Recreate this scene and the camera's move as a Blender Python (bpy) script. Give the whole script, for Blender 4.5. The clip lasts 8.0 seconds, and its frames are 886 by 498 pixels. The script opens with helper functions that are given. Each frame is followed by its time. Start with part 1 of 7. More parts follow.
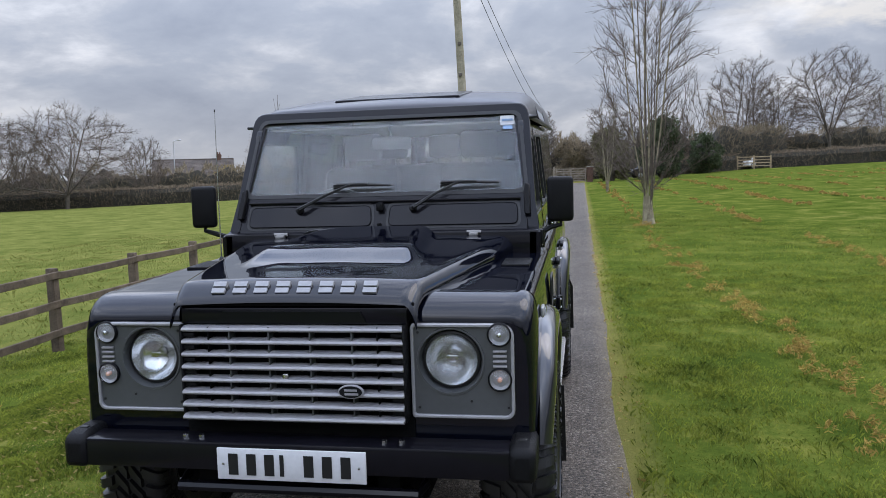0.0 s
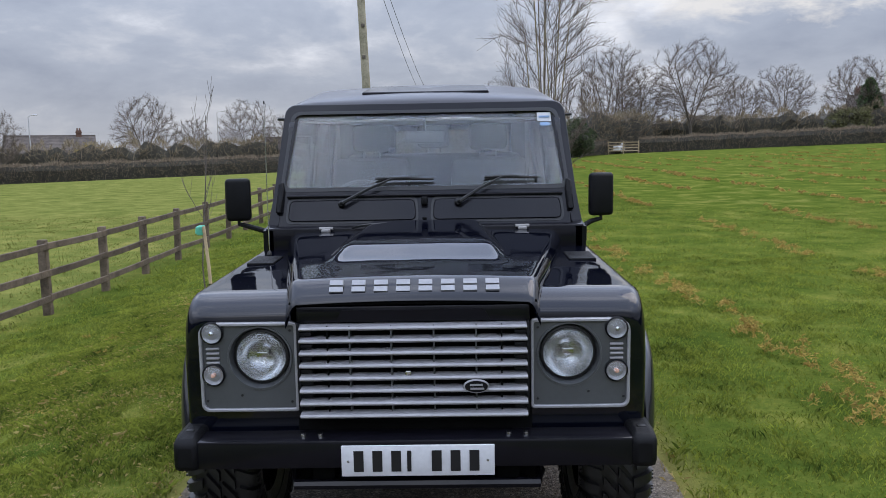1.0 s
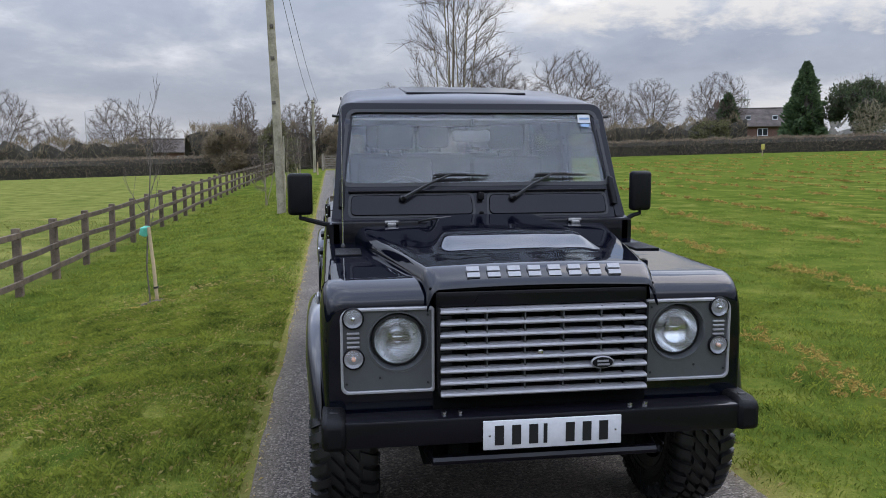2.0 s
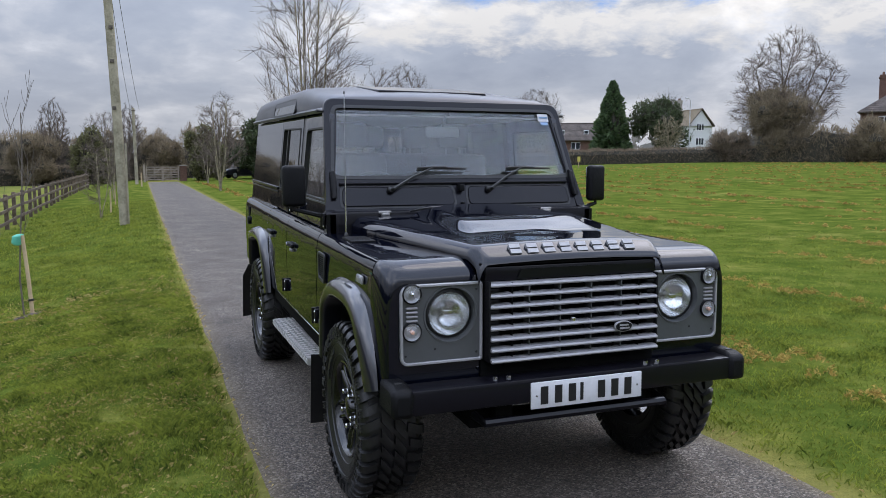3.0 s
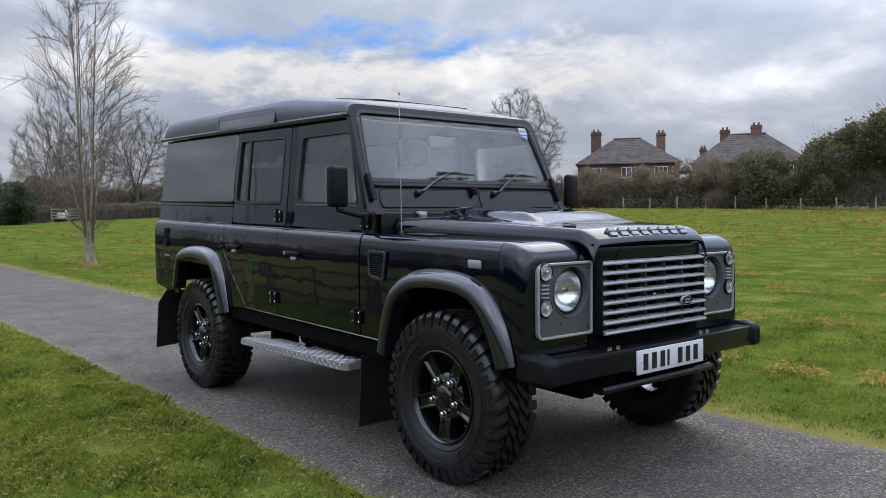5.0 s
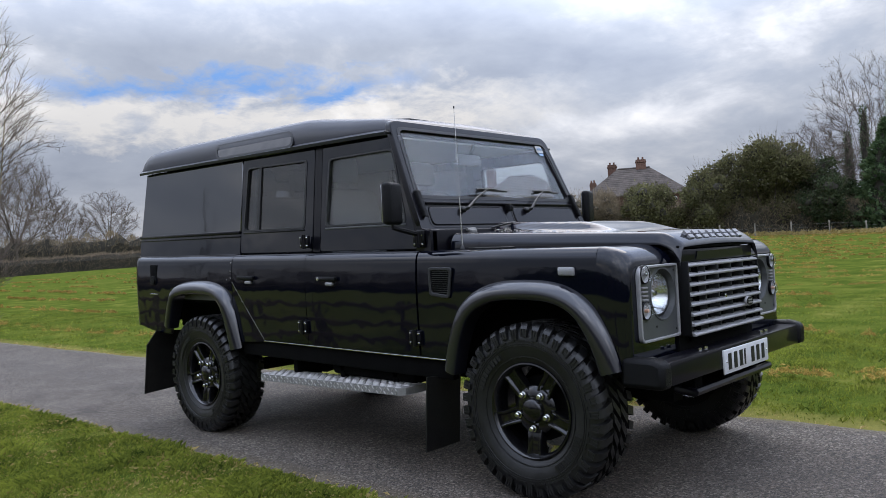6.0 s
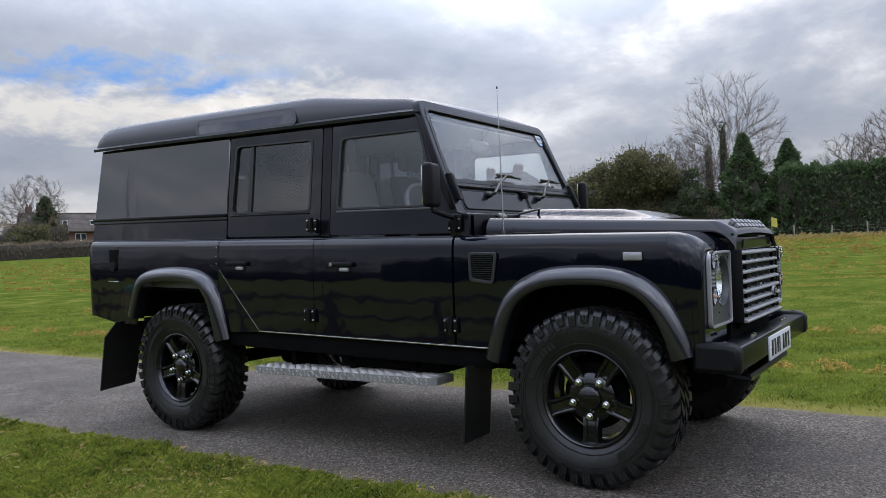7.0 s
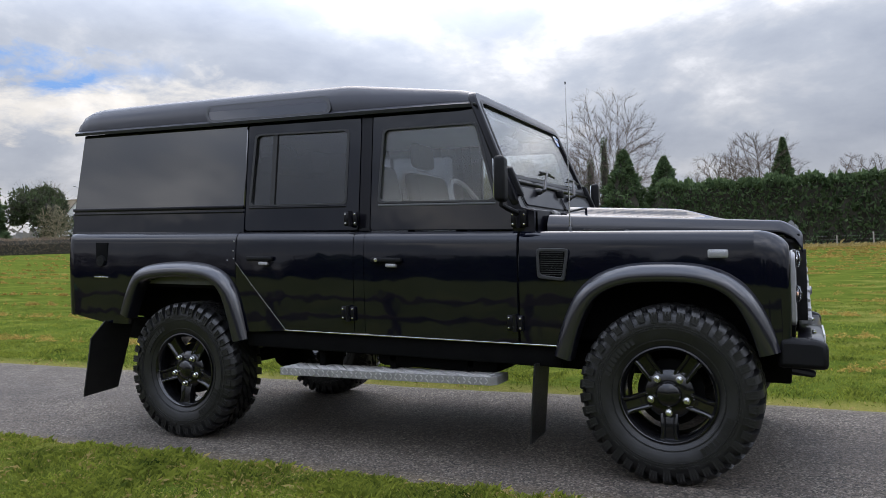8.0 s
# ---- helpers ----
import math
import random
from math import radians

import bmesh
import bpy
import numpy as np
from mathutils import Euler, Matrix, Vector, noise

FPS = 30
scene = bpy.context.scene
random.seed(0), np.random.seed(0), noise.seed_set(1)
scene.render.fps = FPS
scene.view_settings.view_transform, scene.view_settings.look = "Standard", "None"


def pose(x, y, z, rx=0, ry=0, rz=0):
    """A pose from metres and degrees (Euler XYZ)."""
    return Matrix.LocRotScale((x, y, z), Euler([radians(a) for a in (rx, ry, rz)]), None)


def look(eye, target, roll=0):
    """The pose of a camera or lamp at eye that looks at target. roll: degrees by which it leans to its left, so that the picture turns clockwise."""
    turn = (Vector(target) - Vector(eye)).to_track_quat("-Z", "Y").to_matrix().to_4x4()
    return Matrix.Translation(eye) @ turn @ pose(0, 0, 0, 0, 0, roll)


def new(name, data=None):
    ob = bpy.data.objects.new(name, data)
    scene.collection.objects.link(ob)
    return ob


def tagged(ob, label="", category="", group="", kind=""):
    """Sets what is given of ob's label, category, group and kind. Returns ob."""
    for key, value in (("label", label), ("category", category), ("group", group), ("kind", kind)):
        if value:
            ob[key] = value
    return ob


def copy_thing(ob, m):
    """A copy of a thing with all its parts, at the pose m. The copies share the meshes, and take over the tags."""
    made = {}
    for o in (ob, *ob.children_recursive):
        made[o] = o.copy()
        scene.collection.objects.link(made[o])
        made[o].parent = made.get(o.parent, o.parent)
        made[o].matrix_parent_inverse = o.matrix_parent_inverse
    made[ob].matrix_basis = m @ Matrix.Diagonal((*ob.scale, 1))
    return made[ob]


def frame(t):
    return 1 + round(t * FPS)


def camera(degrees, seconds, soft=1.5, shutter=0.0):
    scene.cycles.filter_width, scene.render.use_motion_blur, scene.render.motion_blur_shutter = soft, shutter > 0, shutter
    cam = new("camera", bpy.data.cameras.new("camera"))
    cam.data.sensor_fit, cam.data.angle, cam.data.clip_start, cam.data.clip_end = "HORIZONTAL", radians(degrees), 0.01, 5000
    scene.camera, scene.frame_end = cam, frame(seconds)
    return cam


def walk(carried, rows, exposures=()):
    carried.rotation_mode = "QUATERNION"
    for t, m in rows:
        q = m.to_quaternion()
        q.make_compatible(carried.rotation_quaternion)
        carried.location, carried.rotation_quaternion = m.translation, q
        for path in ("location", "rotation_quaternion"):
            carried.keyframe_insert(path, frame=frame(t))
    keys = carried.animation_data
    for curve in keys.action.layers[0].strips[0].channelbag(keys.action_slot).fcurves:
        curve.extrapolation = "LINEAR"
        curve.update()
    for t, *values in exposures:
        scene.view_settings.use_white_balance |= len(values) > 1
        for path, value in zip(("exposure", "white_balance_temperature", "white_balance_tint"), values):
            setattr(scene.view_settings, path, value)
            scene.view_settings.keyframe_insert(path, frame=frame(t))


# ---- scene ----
cam = camera(58.9, 8.0, soft=0.65)
PATH = [
    (0, (0.996, -3.088, 1.527), (0.645, -1.128, 1.34), -1.7),
    (0.5, (0.582, -3.196, 1.585), (0.354, -1.224, 1.345), -1.8),
    (1, (0.154, -3.247, 1.615), (0.122, -1.262, 1.373), -1.0),
    (1.2, (-0.038, -3.306, 1.598), (0.003, -1.32, 1.369), -0.7),
    (2.3, (-1.054, -3.408, 1.57), (-0.654, -1.462, 1.339), 0.1),
    (2.5, (-1.23, -3.425, 1.524), (-0.729, -1.502, 1.3), 0.4),
    (3, (-1.692, -3.426, 1.483), (-0.983, -1.567, 1.281), -0.2),
    (3.5, (-2.128, -3.344, 1.421), (-1.3, -1.534, 1.231), -0.9),
    (4, (-2.537, -3.251, 1.328), (-1.518, -1.535, 1.191), -0.7),
    (4.2, (-2.662, -3.173, 1.318), (-1.57, -1.503, 1.18), -0.4),
    (5.3, (-3.336, -2.62, 1.198), (-1.996, -1.137, 1.127), -1.2),
    (5.5, (-3.451, -2.495, 1.181), (-2.062, -1.058, 1.106), -1.6),
    (6, (-3.713, -2.143, 1.12), (-2.241, -0.789, 1.137), -3.2),
    (6.5, (-3.961, -1.777, 1.084), (-2.387, -0.543, 1.095), -2.4),
    (7, (-4.105, -1.401, 1.076), (-2.435, -0.3, 1.081), -2.2),
    (7.5, (-4.236, -0.992, 1.067), (-2.48, -0.034, 1.069), -1.6),
    (8, (-4.449, -0.567, 1.042), (-2.633, 0.269, 1.058), -1.3),
]
walk(cam, [(t, look(eye, target, roll)) for t, eye, target, roll in PATH], [(0.0, 0.0, 6650, 10), (5.0, 0.0, 6700, 10), (6.5, -0.12, 6800, 10), (8.0, 0.04, 7000, 10)])

# ---- world and light ----
SUN_AZ, SUN_EL = 66.0, 50.0
world = bpy.data.worlds.new("sky")
scene.world = world
world.use_nodes = True


class Nodes:
    """Short hand for building a node tree."""

    def __init__(self, tree):
        self.t = tree
        tree.nodes.clear()

    def n(self, kind, **kw):
        node = self.t.nodes.new(kind)
        for k, v in kw.items():
            if k == "op":
                node.operation = v
            elif k == "blend":
                node.data_type, node.blend_type = "RGBA", v
            else:
                node.inputs[k.replace("_", " ")].default_value = v
        return node

    def l(self, a, b):
        self.t.links.new(a, b)

    def math(self, op, a, b=0.0, clamp=False):
        node = self.t.nodes.new("ShaderNodeMath")
        node.operation, node.use_clamp = op, clamp
        for i, v in enumerate((a, b)):
            if isinstance(v, (int, float)):
                node.inputs[i].default_value = v
            else:
                self.l(v, node.inputs[i])
        return node.outputs[0]

    def noise(self, vec, scale, detail=4.0, rough=0.55, dist=0.0):
        node = self.t.nodes.new("ShaderNodeTexNoise")
        for k, v in (("Scale", scale), ("Detail", detail), ("Roughness", rough), ("Distortion", dist)):
            node.inputs[k].default_value = v
        if vec is not None:
            self.l(vec, node.inputs["Vector"])
        return node.outputs["Fac"]

    def ramp(self, fac, stops):
        node = self.t.nodes.new("ShaderNodeValToRGB")
        els = node.color_ramp.elements
        while len(els) < len(stops):
            els.new(0.5)
        for e, (p, c) in zip(els, stops):
            e.position = p
            e.color = (*c, 1) if len(c) == 3 else c
        self.l(fac, node.inputs[0])
        return node.outputs[0]

    def mix(self, fac, a, b, blend="MIX"):
        node = self.t.nodes.new("ShaderNodeMix")
        node.data_type, node.blend_type = "RGBA", blend
        for i, v in ((0, fac), (6, a), (7, b)):
            if isinstance(v, (int, float)):
                node.inputs[i].default_value = v
            elif isinstance(v, tuple):
                node.inputs[i].default_value = (*v, 1)
            else:
                self.l(v, node.inputs[i])
        return node.outputs[2]

    def xyz(self, x, y, z):
        node = self.t.nodes.new("ShaderNodeCombineXYZ")
        for i, v in enumerate((x, y, z)):
            if isinstance(v, (int, float)):
                node.inputs[i].default_value = v
            else:
                self.l(v, node.inputs[i])
        return node.outputs[0]

    def sep(self, vec):
        node = self.t.nodes.new("ShaderNodeSeparateXYZ")
        self.l(vec, node.inputs[0])
        return node.outputs

    def bump(self, height, strength, distance):
        node = self.t.nodes.new("ShaderNodeBump")
        node.inputs["Strength"].default_value, node.inputs["Distance"].default_value = strength, distance
        self.l(height, node.inputs["Height"])
        return node.outputs[0]


w = Nodes(world.node_tree)
sky = w.t.nodes.new("ShaderNodeTexSky")
sky.sky_type, sky.sun_disc = "NISHITA", False
sky.sun_elevation, sky.sun_rotation = radians(SUN_EL), radians(SUN_AZ)
direction = w.t.nodes.new("ShaderNodeTexCoord").outputs["Generated"]
dx, dy, dz = w.sep(direction)
up = w.math("MAXIMUM", dz, 0.0)
flat = w.math("ADD", up, 0.30)
cloud_at = w.xyz(w.math("DIVIDE", dx, flat), w.math("DIVIDE", dy, flat), 0.0)
big = w.noise(cloud_at, 1.5, 7.0, 0.55, 0.35)
fine = w.noise(cloud_at, 4.6, 6.0, 0.6, 0.2)
body = w.math("ADD", w.math("MULTIPLY", big, 0.72), w.math("MULTIPLY", fine, 0.28))
# Grey undersides, bright tops, and a few openings to the blue.
cloud = w.ramp(body, [(0.30, (0.95, 0.96, 1.0)), (0.42, (0.72, 0.77, 0.885)), (0.52, (0.49, 0.56, 0.705)), (0.66, (0.365, 0.43, 0.575))])
gap = w.ramp(w.math("ADD", w.math("MULTIPLY", w.noise(cloud_at, 0.8, 5.0, 0.55, 0.5), 0.8), w.math("MULTIPLY", fine, 0.2)), [(0.0, (1, 1, 1)), (0.38, (1, 1, 1)), (0.43, (0, 0, 0)), (1.0, (0, 0, 0))])
blue = w.mix(1.0, sky.outputs[0], (0.072, 0.082, 0.100), "MULTIPLY")
high = w.math("MULTIPLY", w.math("SUBTRACT", up, 0.26), 4.0, True)
colour = w.mix(w.math("MULTIPLY", gap, high), cloud, blue)
# A long rift to the blue low in the north-east, with lit cloud along its lower edge.
level = w.math("SQRT", w.math("ADD", w.math("MULTIPLY", dx, dx), w.math("MULTIPLY", dy, dy)))
along = w.math("DIVIDE", w.math("ADD", w.math("MULTIPLY", dx, math.sin(radians(33))), w.math("MULTIPLY", dy, math.cos(radians(33)))), level)
span = w.math("MULTIPLY", w.math("SUBTRACT", along, 0.968), 45.0, True)
wisp = w.noise(cloud_at, 9.0, 6.0, 0.65, 0.3)
ragged = w.math("MULTIPLY", w.math("SUBTRACT", wisp, 0.5), 3.2)
lift_of = lambda mid, half: w.math("SUBTRACT", 1.0, w.math("DIVIDE", w.math("ABSOLUTE", w.math("SUBTRACT", w.math("ADD", dz, w.math("MULTIPLY", fine, 0.10)), mid)), half))
rift = w.math("MULTIPLY", w.math("ADD", w.math("ADD", lift_of(0.268, 0.024), ragged), -0.1), span, True)
puff = w.math("MULTIPLY", w.math("ADD", w.math("ADD", lift_of(0.228, 0.034), ragged), 0.1), w.math("MULTIPLY", w.math("SUBTRACT", along, 0.90), 14.0, True), True)
colour = w.mix(w.math("MULTIPLY", puff, 0.75), colour, (0.98, 0.97, 0.97))
colour = w.mix(rift, colour, (0.22, 0.44, 0.92))
# The cloud is thinner and brighter towards the veiled sun, and pale along the horizon.
glow_way = Vector((math.sin(radians(64)) * math.cos(radians(28)), math.cos(radians(64)) * math.cos(radians(28)), math.sin(radians(28))))
sun_way = Vector((math.sin(radians(SUN_AZ)) * math.cos(radians(SUN_EL)), math.cos(radians(SUN_AZ)) * math.cos(radians(SUN_EL)), math.sin(radians(SUN_EL))))
dot = w.t.nodes.new("ShaderNodeVectorMath")
dot.operation = "DOT_PRODUCT"
w.l(direction, dot.inputs[0])
dot.inputs[1].default_value = glow_way
near_sun = w.math("POWER", w.math("MAXIMUM", dot.outputs["Value"], 0.0), 42.0)
# Overcast skies are brightest overhead.
glow = w.math("ADD", w.math("ADD", 0.62, w.math("MULTIPLY", up, 1.75)), w.math("ADD", w.math("ADD", w.math("MULTIPLY", near_sun, 1.15), w.math("MULTIPLY", high, 1.8)), w.math("MULTIPLY", w.math("MULTIPLY", w.math("SUBTRACT", 0.47, body), 9.0, True), w.math("MULTIPLY", up, 1.5))))
colour = w.mix(1.0, colour, w.xyz(glow, glow, glow), "MULTIPLY")
low = w.math("POWER", w.math("SUBTRACT", 1.0, up), 14.0)
# More blue shows through overhead.
colour = w.mix(high, colour, w.mix(1.0, colour, (0.94, 0.98, 1.08), "MULTIPLY"))
colour = w.mix(w.math("MULTIPLY", low, 0.55), colour, (0.66, 0.66, 0.69))
back = w.n("ShaderNodeBackground")
w.l(colour, back.inputs[0])
back.inputs[1].default_value = 1.0
w.l(back.outputs[0], w.n("ShaderNodeOutputWorld").inputs[0])

sun = new("sun", bpy.data.lights.new("sun", "SUN"))
sun.data.energy, sun.data.angle, sun.data.color = 0.95, radians(40), (1.0, 0.90, 0.76)
sun.matrix_world = look(sun_way * 60, (0, 0, 0))


# ---- materials ----
def material(name, build):
    m = bpy.data.materials.new(name)
    m.use_nodes = True
    k = Nodes(m.node_tree)
    out = k.n("ShaderNodeOutputMaterial")
    shader = build(k)
    k.l(shader, out.inputs[0])
    return m


def surface(name, base, rough=0.5, metal=0.0, vary=0.15, scale=8.0, grain=0.0, grain_scale=120.0, second=None, coat=0.0, spec=0.5, each=0.0, coat_ior=1.5):
    """A principled surface: base colour varied at two scales, roughness with it, and a fine relief."""

    def build(k):
        at = k.t.nodes.new("ShaderNodeTexCoord").outputs["Object"]
        a, b = k.noise(at, scale, 5.0), k.noise(at, scale * 7, 3.0)
        both = k.math("ADD", k.math("MULTIPLY", a, 0.65), k.math("MULTIPLY", b, 0.35))
        lo = tuple(c * (1 - vary) for c in base)
        hi = tuple(min(1, c * (1 + vary)) for c in (second or base))
        col = k.ramp(both, [(0.32, lo), (0.68, hi)])
        if each:
            info = k.t.nodes.new("ShaderNodeObjectInfo").outputs["Random"]
            g = k.math("ADD", 1 - each, k.math("MULTIPLY", info, 2 * each))
            col = k.mix(1.0, col, k.xyz(g, g, g), "MULTIPLY")
        p = k.n("ShaderNodeBsdfPrincipled", Metallic=metal)
        p.inputs["Specular IOR Level"].default_value = spec
        p.inputs["Coat Weight"].default_value = coat
        p.inputs["Coat Roughness"].default_value = 0.04
        p.inputs["Coat IOR"].default_value = coat_ior
        k.l(col, p.inputs["Base Color"])
        k.l(k.math("ADD", rough - 0.06, k.math("MULTIPLY", both, 0.12)), p.inputs["Roughness"])
        if grain:
            k.l(k.bump(k.noise(at, grain_scale, 3.0), grain, 0.004), p.inputs["Normal"])
        return p.outputs[0]

    return material(name, build)


def paint_build(k):
    """Black gloss paint under clear coat, with faint waviness and a little dustiness from the road."""
    at = k.t.nodes.new("ShaderNodeTexCoord").outputs["Object"]
    p = k.n("ShaderNodeBsdfPrincipled", Roughness=0.3)
    p.inputs["Specular IOR Level"].default_value = 0.0
    # The navy in this base colour stands in for the sky's blue reflection.
    dust_haze = k.ramp(k.noise(at, 5.0, 6.0, 0.65), [(0.45, (0.0016, 0.0021, 0.0052)), (0.75, (0.0032, 0.0038, 0.0068))])
    k.l(dust_haze, p.inputs["Base Color"])
    p.inputs["Coat Weight"].default_value = 1.0
    p.inputs["Coat IOR"].default_value = 1.46
    k.l(k.math("ADD", 0.02, k.math("MULTIPLY", k.noise(at, 9.0, 5.0), 0.05)), p.inputs["Coat Roughness"])
    wave = k.bump(k.noise(at, 3.2, 2.0), 0.16, 0.02)
    k.l(wave, p.inputs["Coat Normal"])
    k.l(wave, p.inputs["Normal"])
    return p.outputs[0]


def glass(name, tint, gloss_rough=0.0, dust_haze=0.03, gain=2.3):
    def build(k):
        clear = k.n("ShaderNodeBsdfTransparent")
        clear.inputs[0].default_value = (*tint, 1)
        shine = k.n("ShaderNodeBsdfGlossy", Roughness=gloss_rough)
        facing = k.t.nodes.new("ShaderNodeLayerWeight").outputs["Facing"]
        fres = k.math("ADD", 0.043 * gain, k.math("MULTIPLY", k.math("POWER", facing, 5.0), 0.95))
        mix = k.n("ShaderNodeMixShader")
        k.l(k.math("ADD", fres, 0.0, True), mix.inputs[0])
        k.l(clear.outputs[0], mix.inputs[1])
        k.l(shine.outputs[0], mix.inputs[2])
        # A thin pale diffuse layer paints a haze that lightens the glass.
        haze_coat = k.n("ShaderNodeBsdfDiffuse")
        haze_coat.inputs[0].default_value = (0.55, 0.55, 0.53, 1)
        film = k.n("ShaderNodeMixShader")
        at = k.t.nodes.new("ShaderNodeTexCoord").outputs["Object"]
        k.l(k.math("MULTIPLY", k.noise(at, 3.0, 5.0, 0.6), dust_haze), film.inputs[0])
        k.l(mix.outputs[0], film.inputs[1])
        k.l(haze_coat.outputs[0], film.inputs[2])
        return film.outputs[0]

    return material(name, build)


PAINT = material("black paint", paint_build)
SATIN = surface("satin black paint", (0.0040, 0.0038, 0.0058), 0.36, 0, 0.2, 5, 0.05, 300, coat=0.5, spec=0.08, coat_ior=1.38)
UPPER = surface("dark gloss side panel paint", (0.009, 0.0095, 0.012), 0.30, 0, 0.12, 3, 0.0, 300, coat=1.0, spec=0.0, coat_ior=1.95)
ROOF = surface("black roof paint", (0.010, 0.0105, 0.016), 0.40, 0, 0.15, 4, 0.0, 300, coat=0.22, spec=0.35, coat_ior=1.45)
PLASTIC = surface("black textured plastic", (0.0045, 0.0045, 0.005), 0.46, 0, 0.25, 12, 0.35, 700, spec=0.14)
VENT = surface("dull dark grey plastic", (0.010, 0.010, 0.011), 0.5, 0, 0.2, 12, 0.3, 500)
# Near-black for the underside, with the shade of gaps and hollows in its colour.
SHADOW = surface("black underside and shaded hollow", (0.003, 0.003, 0.003), 0.8, 0, 0.4, 9, 0.3, 60, spec=0.06)
FLARE = surface("gloss dark wheel arch paint", (0.008, 0.0082, 0.012), 0.30, 0, 0.15, 6, 0.0, 300, coat=1.0, spec=0.2, coat_ior=1.62)
RUBBER = surface("tyre rubber", (0.0050, 0.0050, 0.0054), 0.40, 0, 0.35, 14, 0.25, 260, second=(0.010, 0.0098, 0.0096), spec=0.45)
SEAL = surface("black rubber seal", (0.004, 0.004, 0.004), 0.5, 0, 0.2, 20)
ALLOY = surface("gloss black alloy", (0.004, 0.004, 0.0045), 0.25, 0, 0.2, 15, coat=0.7, spec=0.2)
CHROME = surface("bright steel", (0.62, 0.62, 0.62), 0.24, 1.0, 0.12, 20)
SILVER = surface("silver grille paint", (0.29, 0.285, 0.292), 0.40, 0.3, 0.12, 12, 0.05, 300)
GUNMETAL = surface("gunmetal lamp panel", (0.064, 0.067, 0.068), 0.42, 0.15, 0.10, 8, 0.08, 500)
ALUMINIUM = surface("chequer plate aluminium", (0.22, 0.215, 0.205), 0.55, 0.3, 0.25, 18, 0.15, 200)
WORN = surface("worn bright aluminium", (0.34, 0.33, 0.31), 0.42, 0.3, 0.12, 18)
WHITE = surface("white plate plastic", (0.50, 0.50, 0.505), 0.45, 0, 0.10, 10, spec=0.3)
REFLECTOR = surface("lamp reflector", (0.64, 0.65, 0.66), 0.20, 0.95, 0.04, 30)
CLOTH = surface("grey seat cloth", (0.13, 0.132, 0.14), 0.85, 0, 0.25, 25, 0.4, 500)
TRIM = surface("grey cabin trim", (0.13, 0.131, 0.135), 0.7, 0, 0.2, 10, 0.3, 300)
HEADLINING = surface("pale grey headlining", (0.42, 0.42, 0.42), 0.9, 0, 0.1, 10, 0.2, 300)
BLUE = surface("blue sticker ink", (0.22, 0.34, 0.52), 0.5)
LETTER = surface("brushed silver badge", (0.24, 0.24, 0.245), 0.42, 0.3, 0.10, 30)
GLASS_CLEAR = glass("windscreen glass", (0.95, 0.965, 0.96), 0.0, 0.012, 1.1)
GLASS_TINT = glass("door window glass", (0.93, 0.95, 0.95), 0.0, 0.014, 1.6)
GLASS_DARK = glass("dark rear window glass", (0.34, 0.36, 0.39), 0.0, 0.012, 2.2)
LENS = glass("clear lamp lens", (0.93, 0.94, 0.94), 0.10, 0.0, 1.2)


# ---- mesh helpers ----
RAKE = 0.029


